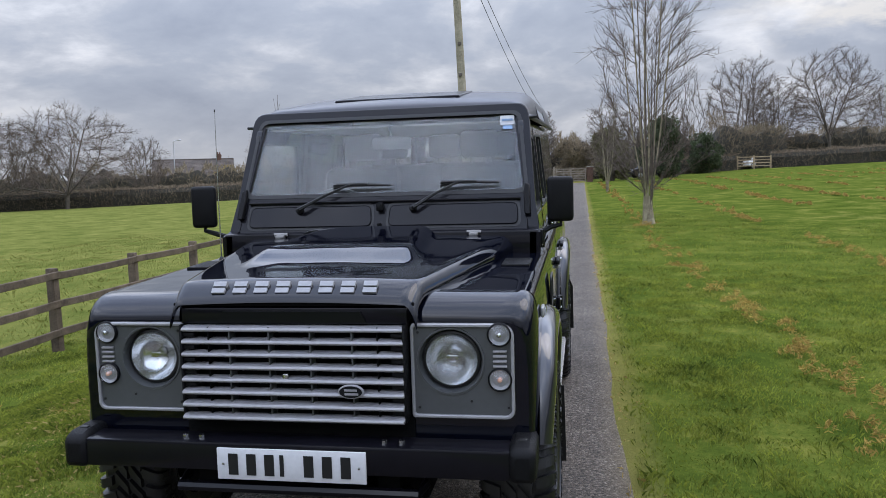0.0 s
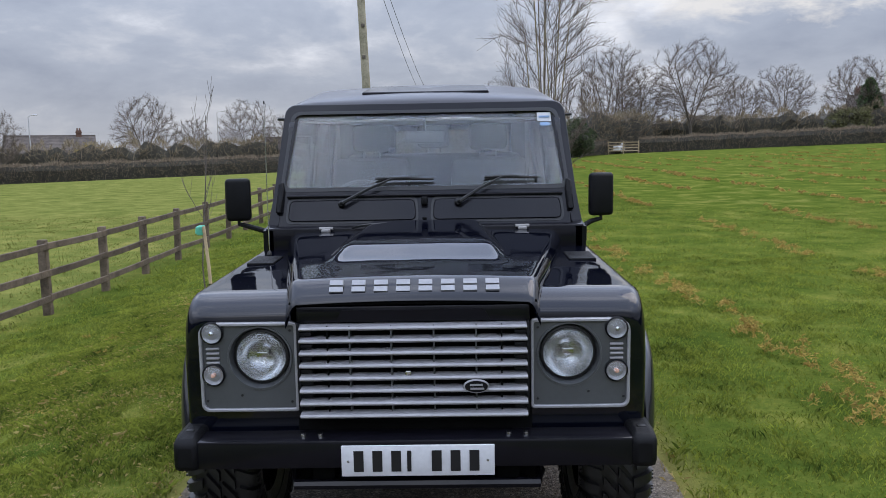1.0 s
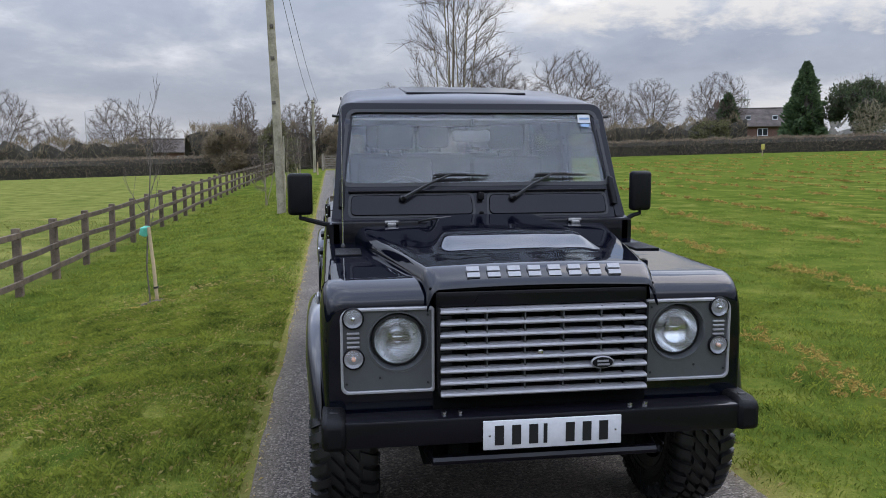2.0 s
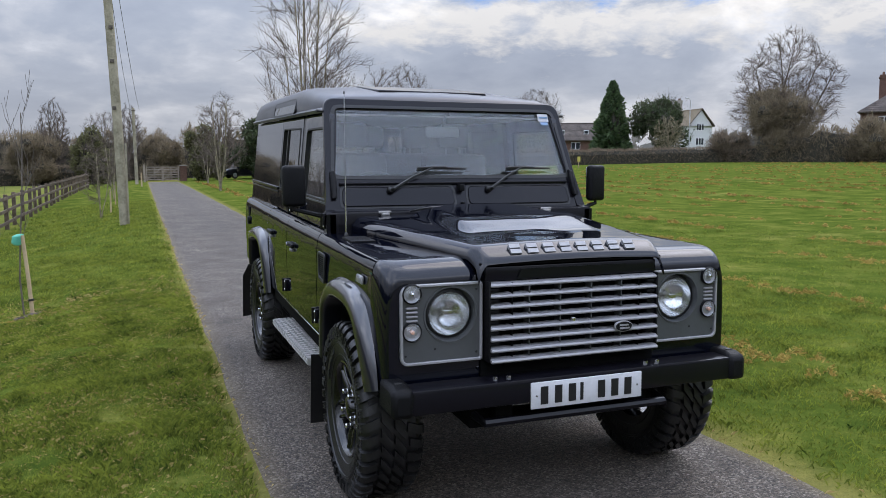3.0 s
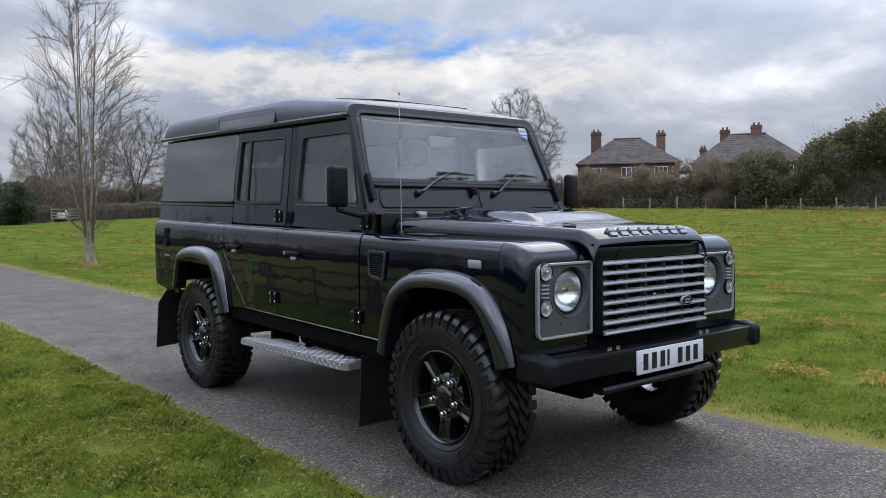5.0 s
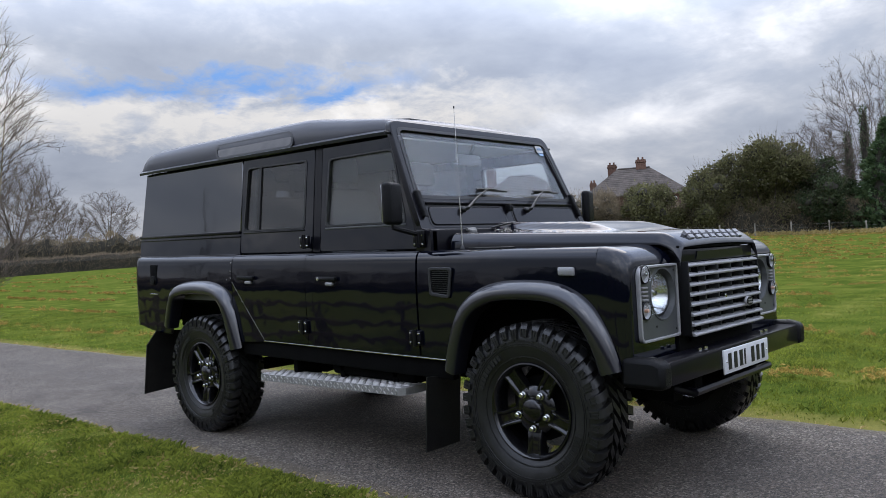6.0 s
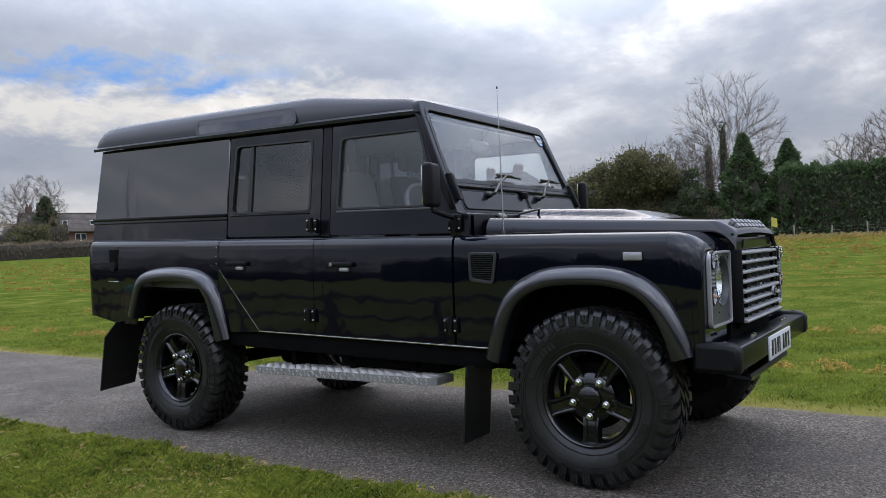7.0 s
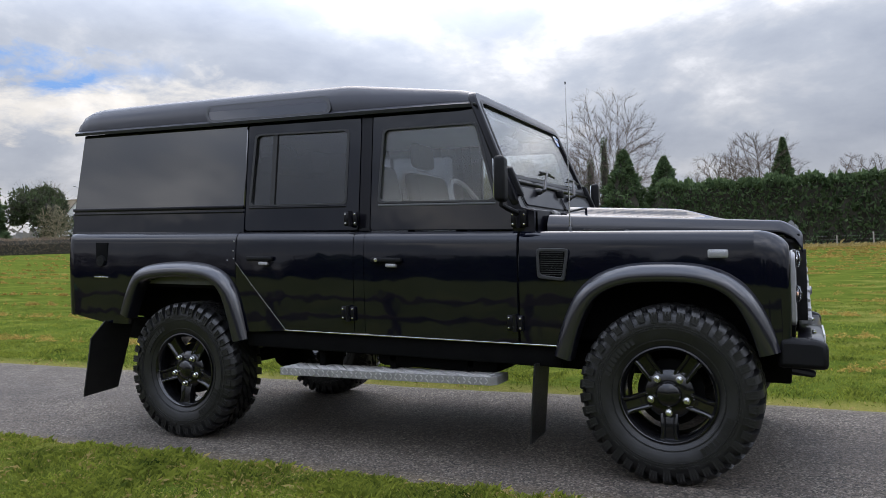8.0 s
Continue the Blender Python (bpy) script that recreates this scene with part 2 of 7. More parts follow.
class M:
    """Gathers vertices and faces for one mesh."""

    def __init__(self):
        self.v, self.f = [], []

    def add(self, v, f):
        k = len(self.v)
        self.v += [tuple(p) for p in v]
        self.f += [tuple(i + k for i in q) for q in f]
        return self

    def grid(self, rows, close=False, flip=False, cap=()):
        """A sheet through rows of points; close joins each row's ends; cap: which end rows become faces."""
        n, m, f = len(rows), len(rows[0]), []
        for i in range(n - 1):
            for j in range(m if close else m - 1):
                q = (i * m + j, (i + 1) * m + j, (i + 1) * m + (j + 1) % m, i * m + (j + 1) % m)
                f.append(q[::-1] if flip else q)
        if 0 in cap:
            f.append(tuple(range(m)) if not flip else tuple(range(m))[::-1])
        if 1 in cap:
            q = tuple((n - 1) * m + j for j in range(m))[::-1]
            f.append(q if not flip else q[::-1])
        return self.add([p for r in rows for p in r], f)

    def box(self, x0, x1, y0, y1, z0, z1, r=0.0, seg=2):
        bm = bmesh.new()
        bmesh.ops.create_cube(bm, size=1.0)
        for q in bm.verts:
            q.co = Vector(((x0 + x1) / 2 + q.co.x * (x1 - x0), (y0 + y1) / 2 + q.co.y * (y1 - y0), (z0 + z1) / 2 + q.co.z * (z1 - z0)))
        if r:
            bmesh.ops.bevel(bm, geom=bm.edges[:], offset=r, segments=seg, profile=0.5, affect="EDGES")
        return self.bm(bm)

    def bm(self, bm, m=None):
        bm.verts.ensure_lookup_table()
        bm.verts.index_update()
        self.add([(m @ q.co if m else q.co) for q in bm.verts], [[q.index for q in f.verts] for f in bm.faces])
        bm.free()
        return self

    def turn(self, prof, centre, axis="x", n=24, sign=1, capped=True):
        """A solid of revolution: prof is (radius, offset along the axis); open radius ends are closed by fans if small."""
        rows = []
        for r, o in prof:
            row = []
            for i in range(n):
                a = 2 * math.pi * i / n
                c, s = r * math.cos(a), r * math.sin(a)
                if axis == "x":
                    row.append((centre[0] + sign * o, centre[1] + c, centre[2] + s))
                elif axis == "y":
                    row.append((centre[0] + c, centre[1] + sign * o, centre[2] + s))
                else:
                    row.append((centre[0] + c, centre[1] + s, centre[2] + sign * o))
            rows.append(row)
        caps = [e for e, (r, o) in zip((0, 1), (prof[0], prof[-1])) if r > 1e-6]
        return self.grid(rows, close=True, cap=caps if capped else ())

    def tube(self, pts, radii, n=8, cap=True):
        """A round bar along points."""
        pts = [Vector(p) for p in pts]
        if isinstance(radii, (int, float)):
            radii = [radii] * len(pts)
        rows, ref = [], None
        for i, p in enumerate(pts):
            d = (pts[min(i + 1, len(pts) - 1)] - pts[max(i - 1, 0)]).normalized()
            if ref is None:
                ref = d.orthogonal().normalized()
            ref = (ref - d * ref.dot(d)).normalized()
            q = d.cross(ref)
            rows.append([p + (ref * math.cos(2 * math.pi * j / n) + q * math.sin(2 * math.pi * j / n)) * radii[i] for j in range(n)])
        return self.grid(rows, close=True, cap=(0, 1) if cap else ())

    def slab(self, outline, depth, r=0.0):
        """A plate: an outline of points, given a depth vector."""
        d, n = Vector(depth), len(outline)
        a = [Vector(p) for p in outline]
        return self.add(a + [p + d for p in a], [tuple(range(n))[::-1], tuple(range(n, 2 * n))] + [(i, (i + 1) % n, n + (i + 1) % n, n + i) for i in range(n)])

    def ring(self, outer, inner, depth):
        """A plate with one hole; both loops have as many points."""
        d, n = Vector(depth), len(outer)
        o, i = [Vector(p) for p in outer], [Vector(p) for p in inner]
        v = o + i + [p + d for p in o] + [p + d for p in i]
        f = []
        for a in range(n):
            b = (a + 1) % n
            f += [(b, a, n + a, n + b), (2 * n + a, 2 * n + b, 3 * n + b, 3 * n + a), (a, b, 2 * n + b, 2 * n + a), (n + b, n + a, 3 * n + a, 3 * n + b)]
        return self.add(v, f)


def mesh(name, m, mat, mirror=False, rake=False, sharp=32.0, fix=True):
    v = m.v
    if rake:
        v = [(x, y, z + RAKE * (y - 0.7)) for x, y, z in v]
    if mirror:
        v = [(-x, y, z) for x, y, z in v]
    f = [q[::-1] for q in m.f] if mirror else m.f
    me = bpy.data.meshes.new(name)
    me.from_pydata([tuple(p) for p in v], [], f)
    if fix:
        bm = bmesh.new()
        bm.from_mesh(me)
        bmesh.ops.recalc_face_normals(bm, faces=bm.faces[:])
        bm.to_mesh(me)
        bm.free()
    me.polygons.foreach_set("use_smooth", [True] * len(me.polygons))
    me.set_sharp_from_angle(angle=radians(sharp))
    # open borders stay crisp when the sheet is given its thickness
    uses = {}
    for p in me.polygons:
        for k in p.edge_keys:
            uses[k] = uses.get(k, 0) + 1
    border = [e.index for e in me.edges if uses.get(e.key, 0) == 1]
    if border:
        mark = me.attributes.get("sharp_edge") or me.attributes.new("sharp_edge", "BOOLEAN", "EDGE")
        for i in border:
            mark.data[i].value = True
    for one in mat if isinstance(mat, (list, tuple)) else [mat]:
        me.materials.append(one)
    me.update()
    return me


def part(name, m, mat, parent=None, label="", mirror=False, rake=False, sharp=32.0, fix=True, solid=0.0, bevel=0.0):
    """Links gathered geometry as one mesh object under a thing or a part."""
    ob = new(name, mesh(name, m, mat, mirror, rake, sharp, fix))
    if parent:
        ob.parent = parent
        ob.matrix_parent_inverse = parent.matrix_world.inverted() if parent.type == "MESH" else Matrix()
    if solid:
        mod = ob.modifiers.new("thickness", "SOLIDIFY")
        mod.thickness, mod.offset, mod.use_even_offset = solid, -1, True
    if bevel:
        mod = ob.modifiers.new("edges", "BEVEL")
        mod.width, mod.segments, mod.limit_method, mod.angle_limit = bevel, 2, "ANGLE", radians(40)
    return tagged(ob, label)


def rounded(w0, h0, r, n=5, corners=None):
    """A rounded rectangle round the origin, as (u, v) points."""
    pts = []
    for q, (sx, sy) in enumerate(((1, 1), (-1, 1), (-1, -1), (1, -1))):
        rr = corners[q] if corners else r
        cx, cy = sx * (w0 / 2 - rr), sy * (h0 / 2 - rr)
        for i in range(n):
            a = radians(90 * q + 90 * i / (n - 1))
            pts.append((cx + rr * math.cos(a), cy + rr * math.sin(a)))
    return pts


def quad_loop(p, r, n=5):
    """A loop round four corners given in order, each rounded by about r."""
    p, out = [Vector(q) for q in p], []
    for i in range(4):
        a, b, c = p[i - 1], p[i], p[(i + 1) % 4]
        u, v = b + (a - b).normalized() * r, b + (c - b).normalized() * r
        for j in range(n):
            t = j / (n - 1)
            out.append(u * (1 - t) ** 2 + b * 2 * t * (1 - t) + v * t * t)
    return out


def smooth_path(pts, n=4):
    """Catmull-Rom through points."""
    p = [Vector(q) for q in pts]
    out = []
    for i in range(len(p) - 1):
        a, b, c, d = p[max(i - 1, 0)], p[i], p[i + 1], p[min(i + 2, len(p) - 1)]
        for j in range(n):
            t = j / n
            out.append(0.5 * ((2 * b) + (c - a) * t + (2 * a - 5 * b + 4 * c - d) * t * t + (3 * b - a - 3 * c + d) * t ** 3))
    return out + [p[-1]]


def steps(a, b, n):
    return [a + (b - a) * i / n for i in range(n + 1)]

# ---- ground ----
DRIVE_L, DRIVE_R = -1.24, 1.24


def smoothstep(a, b, x):
    t = max(0.0, min(1.0, (x - a) / (b - a)))
    return t * t * (3 - 2 * t)


def ground_z(x, y):
    """The lie of the land: flat by the car, rising to the far right, falling away beside the drive to the left."""
    yy = max(y, 0.0)
    grow = 1 - math.exp(-((yy / 25.0) ** 2))
    z = min(yy, 110) * (0.0068 + (0.00044 if x > 0 else 0.0003) * max(-60, min(x, 80))) * grow
    z += 1.0 * smoothstep(15, 75, x) * (1 - smoothstep(0, 70, yy))
    z -= 0.58 * smoothstep(1.5, 5.6, -x) / (1 + (yy / 30) ** 2)
    return z


def spaced(a, b, near, ratio=1.16, core=14.0):
    """Values from a to b, close together near 0 and wider apart further out."""
    out, v, d = [0.0], 0.0, near
    while v < b:
        d = d if v < core else d * ratio
        v = min(b, v + d)
        out.append(v)
    v, d = 0.0, near
    while v > a:
        d = d if v > -core else d * ratio
        v = max(a, v - d)
        out.insert(0, v)
    return out


def rough(x, y):
    d = max(0.0, abs(x) - 1.3)
    fade = 1 / (1 + (max(0.0, abs(x) - 8) / 8) ** 2 + (max(0.0, y - 20) / 15) ** 2)
    return fade * (noise.noise(Vector((x * 0.9, y * 0.9, 3.1))) * 0.022 + noise.noise(Vector((x * 3.1, y * 3.1, 7.7))) * 0.010) * min(1.0, d / 0.35)


def grass_build(k):
    at = k.t.nodes.new("ShaderNodeTexCoord").outputs["Object"]
    x, y, z = k.sep(at)
    big, mid, fine = k.noise(at, 0.16, 4.0), k.noise(at, 1.1, 6.0, 0.72), k.noise(at, 22.0, 6.0, 0.85)
    col = k.ramp(k.math("ADD", k.math("MULTIPLY", mid, 0.55), k.math("MULTIPLY", fine, 0.45)), [(0.34, (0.018, 0.038, 0.006)), (0.49, (0.064, 0.088, 0.014)), (0.66, (0.170, 0.168, 0.036))])
    # the old pasture across the fence is paler and yellower
    west = k.math("MULTIPLY", k.math("SUBTRACT", k.math("MULTIPLY", x, -1.0), 5.2), 0.6, True)
    col = k.mix(k.math("MULTIPLY", west, 0.75), col, k.ramp(k.math("ADD", k.math("MULTIPLY", mid, 0.6), k.math("MULTIPLY", fine, 0.4)), [(0.36, (0.066, 0.088, 0.018)), (0.64, (0.195, 0.188, 0.058))]))
    # dry thatch in patches, more of it along the drive's edges
    edge = k.math("SUBTRACT", 1.0, k.math("MULTIPLY", k.math("SUBTRACT", k.math("ABSOLUTE", x), 1.24), 5.5), True)
    dry = k.ramp(k.math("ADD", k.math("MULTIPLY", big, 0.45), k.math("MULTIPLY", mid, 0.55)), [(0.55, (0, 0, 0)), (0.72, (1, 1, 1))])
    dryness = k.math("MAXIMUM", k.math("MULTIPLY", dry, 0.45), k.math("MULTIPLY", edge, 0.4))
    col = k.mix(dryness, col, (0.26, 0.21, 0.075))
    p = k.n("ShaderNodeBsdfPrincipled", Roughness=0.85)
    p.inputs["Specular IOR Level"].default_value = 0.0
    k.l(col, p.inputs["Base Color"])
    k.l(k.bump(k.noise(at, 45.0, 4.0, 0.7), 0.6, 0.03), p.inputs["Normal"])
    return p.outputs[0]


GRASS = material("meadow grass", grass_build)


def tarmac_build(k):
    at = k.t.nodes.new("ShaderNodeTexCoord").outputs["Object"]
    x, y, z = k.sep(at)
    vor = k.t.nodes.new("ShaderNodeTexVoronoi")
    vor.inputs["Scale"].default_value = 105.0
    k.l(at, vor.inputs["Vector"])
    stones = k.sep(vor.outputs["Color"])[0]
    grit = k.noise(at, 160.0, 3.0, 0.7)
    wear = k.noise(at, 1.6, 5.0, 0.6)
    mix = k.math("ADD", k.math("MULTIPLY", stones, 0.48), k.math("ADD", k.math("MULTIPLY", grit, 0.2), k.math("MULTIPLY", wear, 0.32)))
    col = k.ramp(mix, [(0.22, (0.013, 0.0116, 0.0095)), (0.42, (0.055, 0.0445, 0.0345)), (0.64, (0.110, 0.0895, 0.069)), (0.86, (0.32, 0.285, 0.235))])
    stain = k.ramp(k.noise(at, 0.7, 6.0, 0.65, 0.6), [(0.52, (1, 1, 1)), (0.66, (0.78, 0.77, 0.77))])
    col = k.mix(1.0, col, stain, "MULTIPLY")
    # fine broken cracks, and a darker crown where no wheel runs
    crack = k.t.nodes.new("ShaderNodeTexVoronoi")
    crack.feature = "DISTANCE_TO_EDGE"
    crack.inputs["Scale"].default_value = 16.0
    k.l(k.mix(0.06, at, k.t.nodes.new("ShaderNodeTexNoise").outputs["Color"]), crack.inputs["Vector"])
    line = k.math("MULTIPLY", k.math("SUBTRACT", 1.0, k.math("MULTIPLY", crack.outputs["Distance"], 16.0), True), k.ramp(k.noise(at, 2.4, 4.0, 0.7), [(0.46, (0, 0, 0)), (0.60, (1, 1, 1))]))
    col = k.mix(k.math("MULTIPLY", line, 0.75), col, (0.026, 0.024, 0.022))
    crown = k.math("SUBTRACT", 1.0, k.math("MULTIPLY", k.math("ABSOLUTE", x), 1.9), True)
    col = k.mix(k.math("MULTIPLY", crown, 0.28), col, (0.055, 0.047, 0.040))
    # crumbled, paler edges with earth and dead grass worked in
    edge = k.math("SUBTRACT", 1.0, k.math("MULTIPLY", k.math("SUBTRACT", 1.26, k.math("ABSOLUTE", x)), 5.0), True)
    col = k.mix(k.math("MULTIPLY", k.math("MULTIPLY", edge, k.noise(at, 6.0, 5.0, 0.7)), 0.9), col, (0.17, 0.13, 0.07))
    p = k.n("ShaderNodeBsdfPrincipled", Roughness=0.82)
    p.inputs["Specular IOR Level"].default_value = 0.35
    k.l(col, p.inputs["Base Color"])
    dist = k.math("SUBTRACT", 1.0, k.math("MULTIPLY", vor.outputs["Distance"], 1.3))
    k.l(k.bump(k.math("ADD", dist, grit), 0.8, 0.006), p.inputs["Normal"])
    return p.outputs[0]


TARMAC = material("worn tarmac", tarmac_build)


def build_ground():
    xs = sorted(set(spaced(-900, 900, 0.28, 1.17, 9.0)) | {-1.34, -1.1, 1.1, 1.34})
    ys = [y + 4 for y in spaced(-600, 900, 0.30, 1.13, 13.0)]
    v = []
    for y in ys:
        for x in xs:
            z = ground_z(x, y) + rough(x, y)
            if abs(x) < 1.2:
                z -= 0.03
            elif abs(x) > 1.3 and abs(x) < 2.6:
                z += 0.022
            v.append((x, y, z))
    n = len(xs)
    f = [(i * n + j, i * n + j + 1, (i + 1) * n + j + 1, (i + 1) * n + j) for i in range(len(ys) - 1) for j in range(n - 1)]
    m = M()
    m.v, m.f = v, f
    return tagged(part("ground", m, GRASS, fix=False, sharp=180), "mown grass field and paler pasture", "ground", kind="structure")


def build_drive():
    ys = steps(-60, -8, 40) + steps(-7.8, 24, 200) + steps(24.4, 69, 90)
    rows = []
    for y in ys:
        w0 = noise.noise(Vector((0.0, y * 1.3, 0.5))) * 0.05 + noise.noise(Vector((0.0, y * 4.0, 1.5))) * 0.012
        w1 = noise.noise(Vector((9.0, y * 1.3, 0.5))) * 0.05 + noise.noise(Vector((9.0, y * 4.0, 1.5))) * 0.012
        a, b = DRIVE_L - w0, DRIVE_R + w1
        row = []
        for t in (0.0, 0.02, 0.06, 0.2, 0.35, 0.5, 0.65, 0.8, 0.94, 0.98, 1.0):
            x = a + (b - a) * t
            crown = -0.022 * max(0.0, (abs(t - 0.5) - 0.47) / 0.03)
            row.append((x, y, max(ground_z(x, y), ground_z(0, y)) + crown + 0.002 * noise.noise(Vector((x * 2, y * 2, 0)))))
        rows.append(row)
    m = M().grid(rows, flip=True)
    return tagged(part("road", m, TARMAC, fix=False, sharp=180), "narrow grey tarmac drive with crumbled grassy edges", "drive", kind="structure")


ground = build_ground()
road = build_drive()

# ---- the parked car ----
# Built with the front axle over y = 0, facing -y; the body leans nose-down by RAKE.
XO, WAIST, SILL = 0.845, 1.152, 0.608
car = tagged(new("car"), "black long-wheelbase off-road estate car parked on the drive", "car")


def both(name, m, mat, parent=car, label="", **kw):
    """The same part on both sides; m is built for the side at -x. Returns the two objects."""
    return [part(name, m, mat, parent, label, mirror=s > 0, rake=True, **kw) for s in (-1, 1)]


def bodypart(name, m, mat, parent=car, label="", **kw):
    return part(name, m, mat, parent, label, rake=True, **kw)


SHOULDER = [(0.093, 0.0), (0.053, 0.0), (0.038, -0.004), (0.025, -0.013), (0.0155, -0.028), (0.0105, -0.047)]
FRONT_ARCH = [(0.47, 0.55), (0.42, 0.72), (0.34, 0.86), (0.20, 0.935), (0.0, 0.955), (-0.18, 0.94), (-0.30, 0.875), (-0.375, 0.75), (-0.415, 0.62)]
REAR_ARCH = [(2.385, 0.53), (2.46, 0.80), (2.57, 0.90), (2.80, 0.925), (3.07, 0.90), (3.17, 0.83), (3.26, 0.64)]


def barrel(z):
    """How far a body side lies inside its widest line at a height: it rounds in towards the waist and the sill."""
    d = WAIST - z
    return 0.0075 * max(0.0, (0.24 - d) / 0.17) ** 2 + 0.006 * max(0.0, (d - 0.24) / 0.31) ** 2


def arch_low(path, y, low):
    """The lower edge of a panel at y, where an arch cuts into it."""
    p = sorted(path)
    if y <= p[0][0] or y >= p[-1][0]:
        return low
    for (a, za), (b, zb) in zip(p, p[1:]):
        if a <= y <= b:
            return max(low, za + (zb - za) * (y - a) / (b - a))
    return low


def side_sheet(ys, low, top=lambda y: WAIST, out=lambda y: XO, inner=None):
    """A body side: a shoulder that turns down into an upright panel, whose lower edge follows low(y)."""
    rows = []
    for y in ys:
        zt, zl, xo = top(y), low(y), out(y)
        row = []
        if inner:
            row.append((-inner(y), y, zt + 0.003))
        row += [(-(xo - i), y, max(zt + d, zl)) for i, d in SHOULDER]
        z1 = max(zt - 0.07, zl)
        row += [(-(xo - barrel(z)), y, z) for z in steps(z1, zl, 8)]
        rows.append(row)
    return M().grid(rows)


# Front wings: top, shoulder, side with the arch, and the rounded front.
def bonnet_half(y):
    return 0.447 + (y + 0.52) * (0.222 / 1.1)


def wing():
    ys = sorted(set(steps(-0.37, 0.69, 40) + [p[0] for p in FRONT_ARCH if p[0] > -0.37]), reverse=True)
    m = side_sheet(ys, lambda y: arch_low(FRONT_ARCH, y, SILL if y > 0.1 else 0.655), inner=lambda y: bonnet_half(y) - 0.012)
    rows = []
    for i in range(11):
        a = radians(90 * i / 10)
        y, drop, ins = -0.37 - 0.14 * math.sin(a), 0.085 * (1 - math.cos(a)), 0.034 * (1 - math.cos(a))
        low = max(0.655, arch_low(FRONT_ARCH, y, 0.655))
        row = [(-(bonnet_half(y) - 0.012), y, WAIST + 0.003 - drop)]
        row += [(-(XO - ins - k * (1 + 0.35 * i / 10)), y, WAIST + d * 1.2 - drop) for k, d in SHOULDER]
        z1 = WAIST - 0.075 - drop
        row += [(-(XO - ins - barrel(z + drop)), y, z) for z in steps(z1, low, 8)]
        rows.append(row)
    m.grid(rows)
    last = rows[-1]
    # the front face runs round the opening for the lamps
    m.add(last + [(-0.755, -0.51, last[-1][2]), (-0.755, -0.51, 1.052), (-0.39, -0.51, 1.052)], [tuple(range(len(last) + 3))])
    m.add([(x, -0.51, z) for x, z in ((-0.755, 0.655), (-0.755, 0.752), (-0.39, 0.752), (-0.39, 0.655))], [(0, 1, 2, 3)])
    m.add([(x, -0.51, z) for x, z in ((-0.425, 0.752), (-0.425, 1.052), (-0.39, 1.052), (-0.39, 0.752))], [(0, 1, 2, 3)])
    return m


wings = both("front_wing", wing(), PAINT, label="gloss black front wing", fix=False, sharp=50)
both("inner_wing", M().box(-0.62, -0.42, -0.40, 0.60, 0.62, 1.12).box(-0.80, -0.62, -0.40, 0.6, 0.965, 1.10), SHADOW)

# Doors, rear quarter and the strip between.
both("front_door_panel", side_sheet(steps(0.703, 1.557, 8), lambda y: SILL + 0.004), PAINT, label="gloss black lower front door", fix=False, solid=0.03, sharp=50)
DIAG = [(2.075, 0.612), (2.405, 0.975)]
rear_low = lambda y: SILL + 0.004 if y < DIAG[0][0] else DIAG[0][1] + (DIAG[1][1] - DIAG[0][1]) * (y - DIAG[0][0]) / (DIAG[1][0] - DIAG[0][0])
both("rear_door_panel", side_sheet(steps(1.626, 2.075, 5) + steps(2.1, 2.405, 6), rear_low), PAINT, label="gloss black lower rear door", fix=False, solid=0.03, sharp=50)
both("door_pillar", side_sheet(steps(1.5605, 1.6225, 2), lambda y: SILL + 0.004, out=lambda y: XO - 0.001), PAINT, fix=False, solid=0.03, sharp=50)
quarter_ys = sorted(set(steps(2.412, 3.72, 40) + [p[0] for p in REAR_ARCH if p[0] > 2.412]))
quarter = side_sheet(quarter_ys, lambda y: max(arch_low(REAR_ARCH, y, 0.62 if y < 3.0 else 0.585 + (max(0, y - 3.45)) * 0.16), 0.0))
rows = []
for i in range(6):
    a = radians(90 * i / 5)
    y, ins = 3.72 + 0.08 * math.sin(a), 0.06 * (1 - math.cos(a))
    zl = 0.625
    rows.append([(-(XO - ins - k), y, WAIST + d) for k, d in SHOULDER] + [(-(XO - ins - barrel(z)), y, z) for z in steps(WAIST - 0.07, zl, 8)])
quarter.grid(rows)
both("rear_quarter", quarter, PAINT, label="gloss black rear quarter panel", fix=False, solid=0.02, sharp=50)
# The piece of quarter panel under the slanted rear edge of the back door.
on_side = lambda y, z, proud=0.0: (-(XO - barrel(z) + proud), y, z)
both("lower_quarter", M().slab([on_side(y, z, -0.002) for y, z in ((2.079, 0.612), (2.194, 0.738), (2.302, 0.857), (2.409, 0.975), (2.42, 0.985), (2.42, 0.85), (2.42, 0.72), (2.385, 0.585), (2.3, 0.585), (2.079, 0.600))], (0.02, 0, 0)), PAINT, fix=True)
both("quarter_seam", M().slab([on_side(y, z, 0.0008) for y, z in ((2.077, 0.612), (2.192, 0.738), (2.300, 0.857), (2.407, 0.975), (2.410, 0.975), (2.303, 0.857), (2.195, 0.738), (2.080, 0.612))], (0.004, 0, 0)), ALUMINIUM)
bolts = [(2.425, 1.10), (2.428, 1.045), (2.425, 1.0), (2.36, 0.92), (2.30, 0.85), (2.235, 0.785), (2.17, 0.72), (2.47, 0.99)]
for s in (-1, 1):
    for y, z in bolts:
        part("rivet", M().turn([(0.0001, 0.004), (0.0035, 0.003), (0.0048, 0.0)], on_side(y, z, -0.001), "x", 8, -1), ALUMINIUM, car, mirror=s > 0, rake=True)
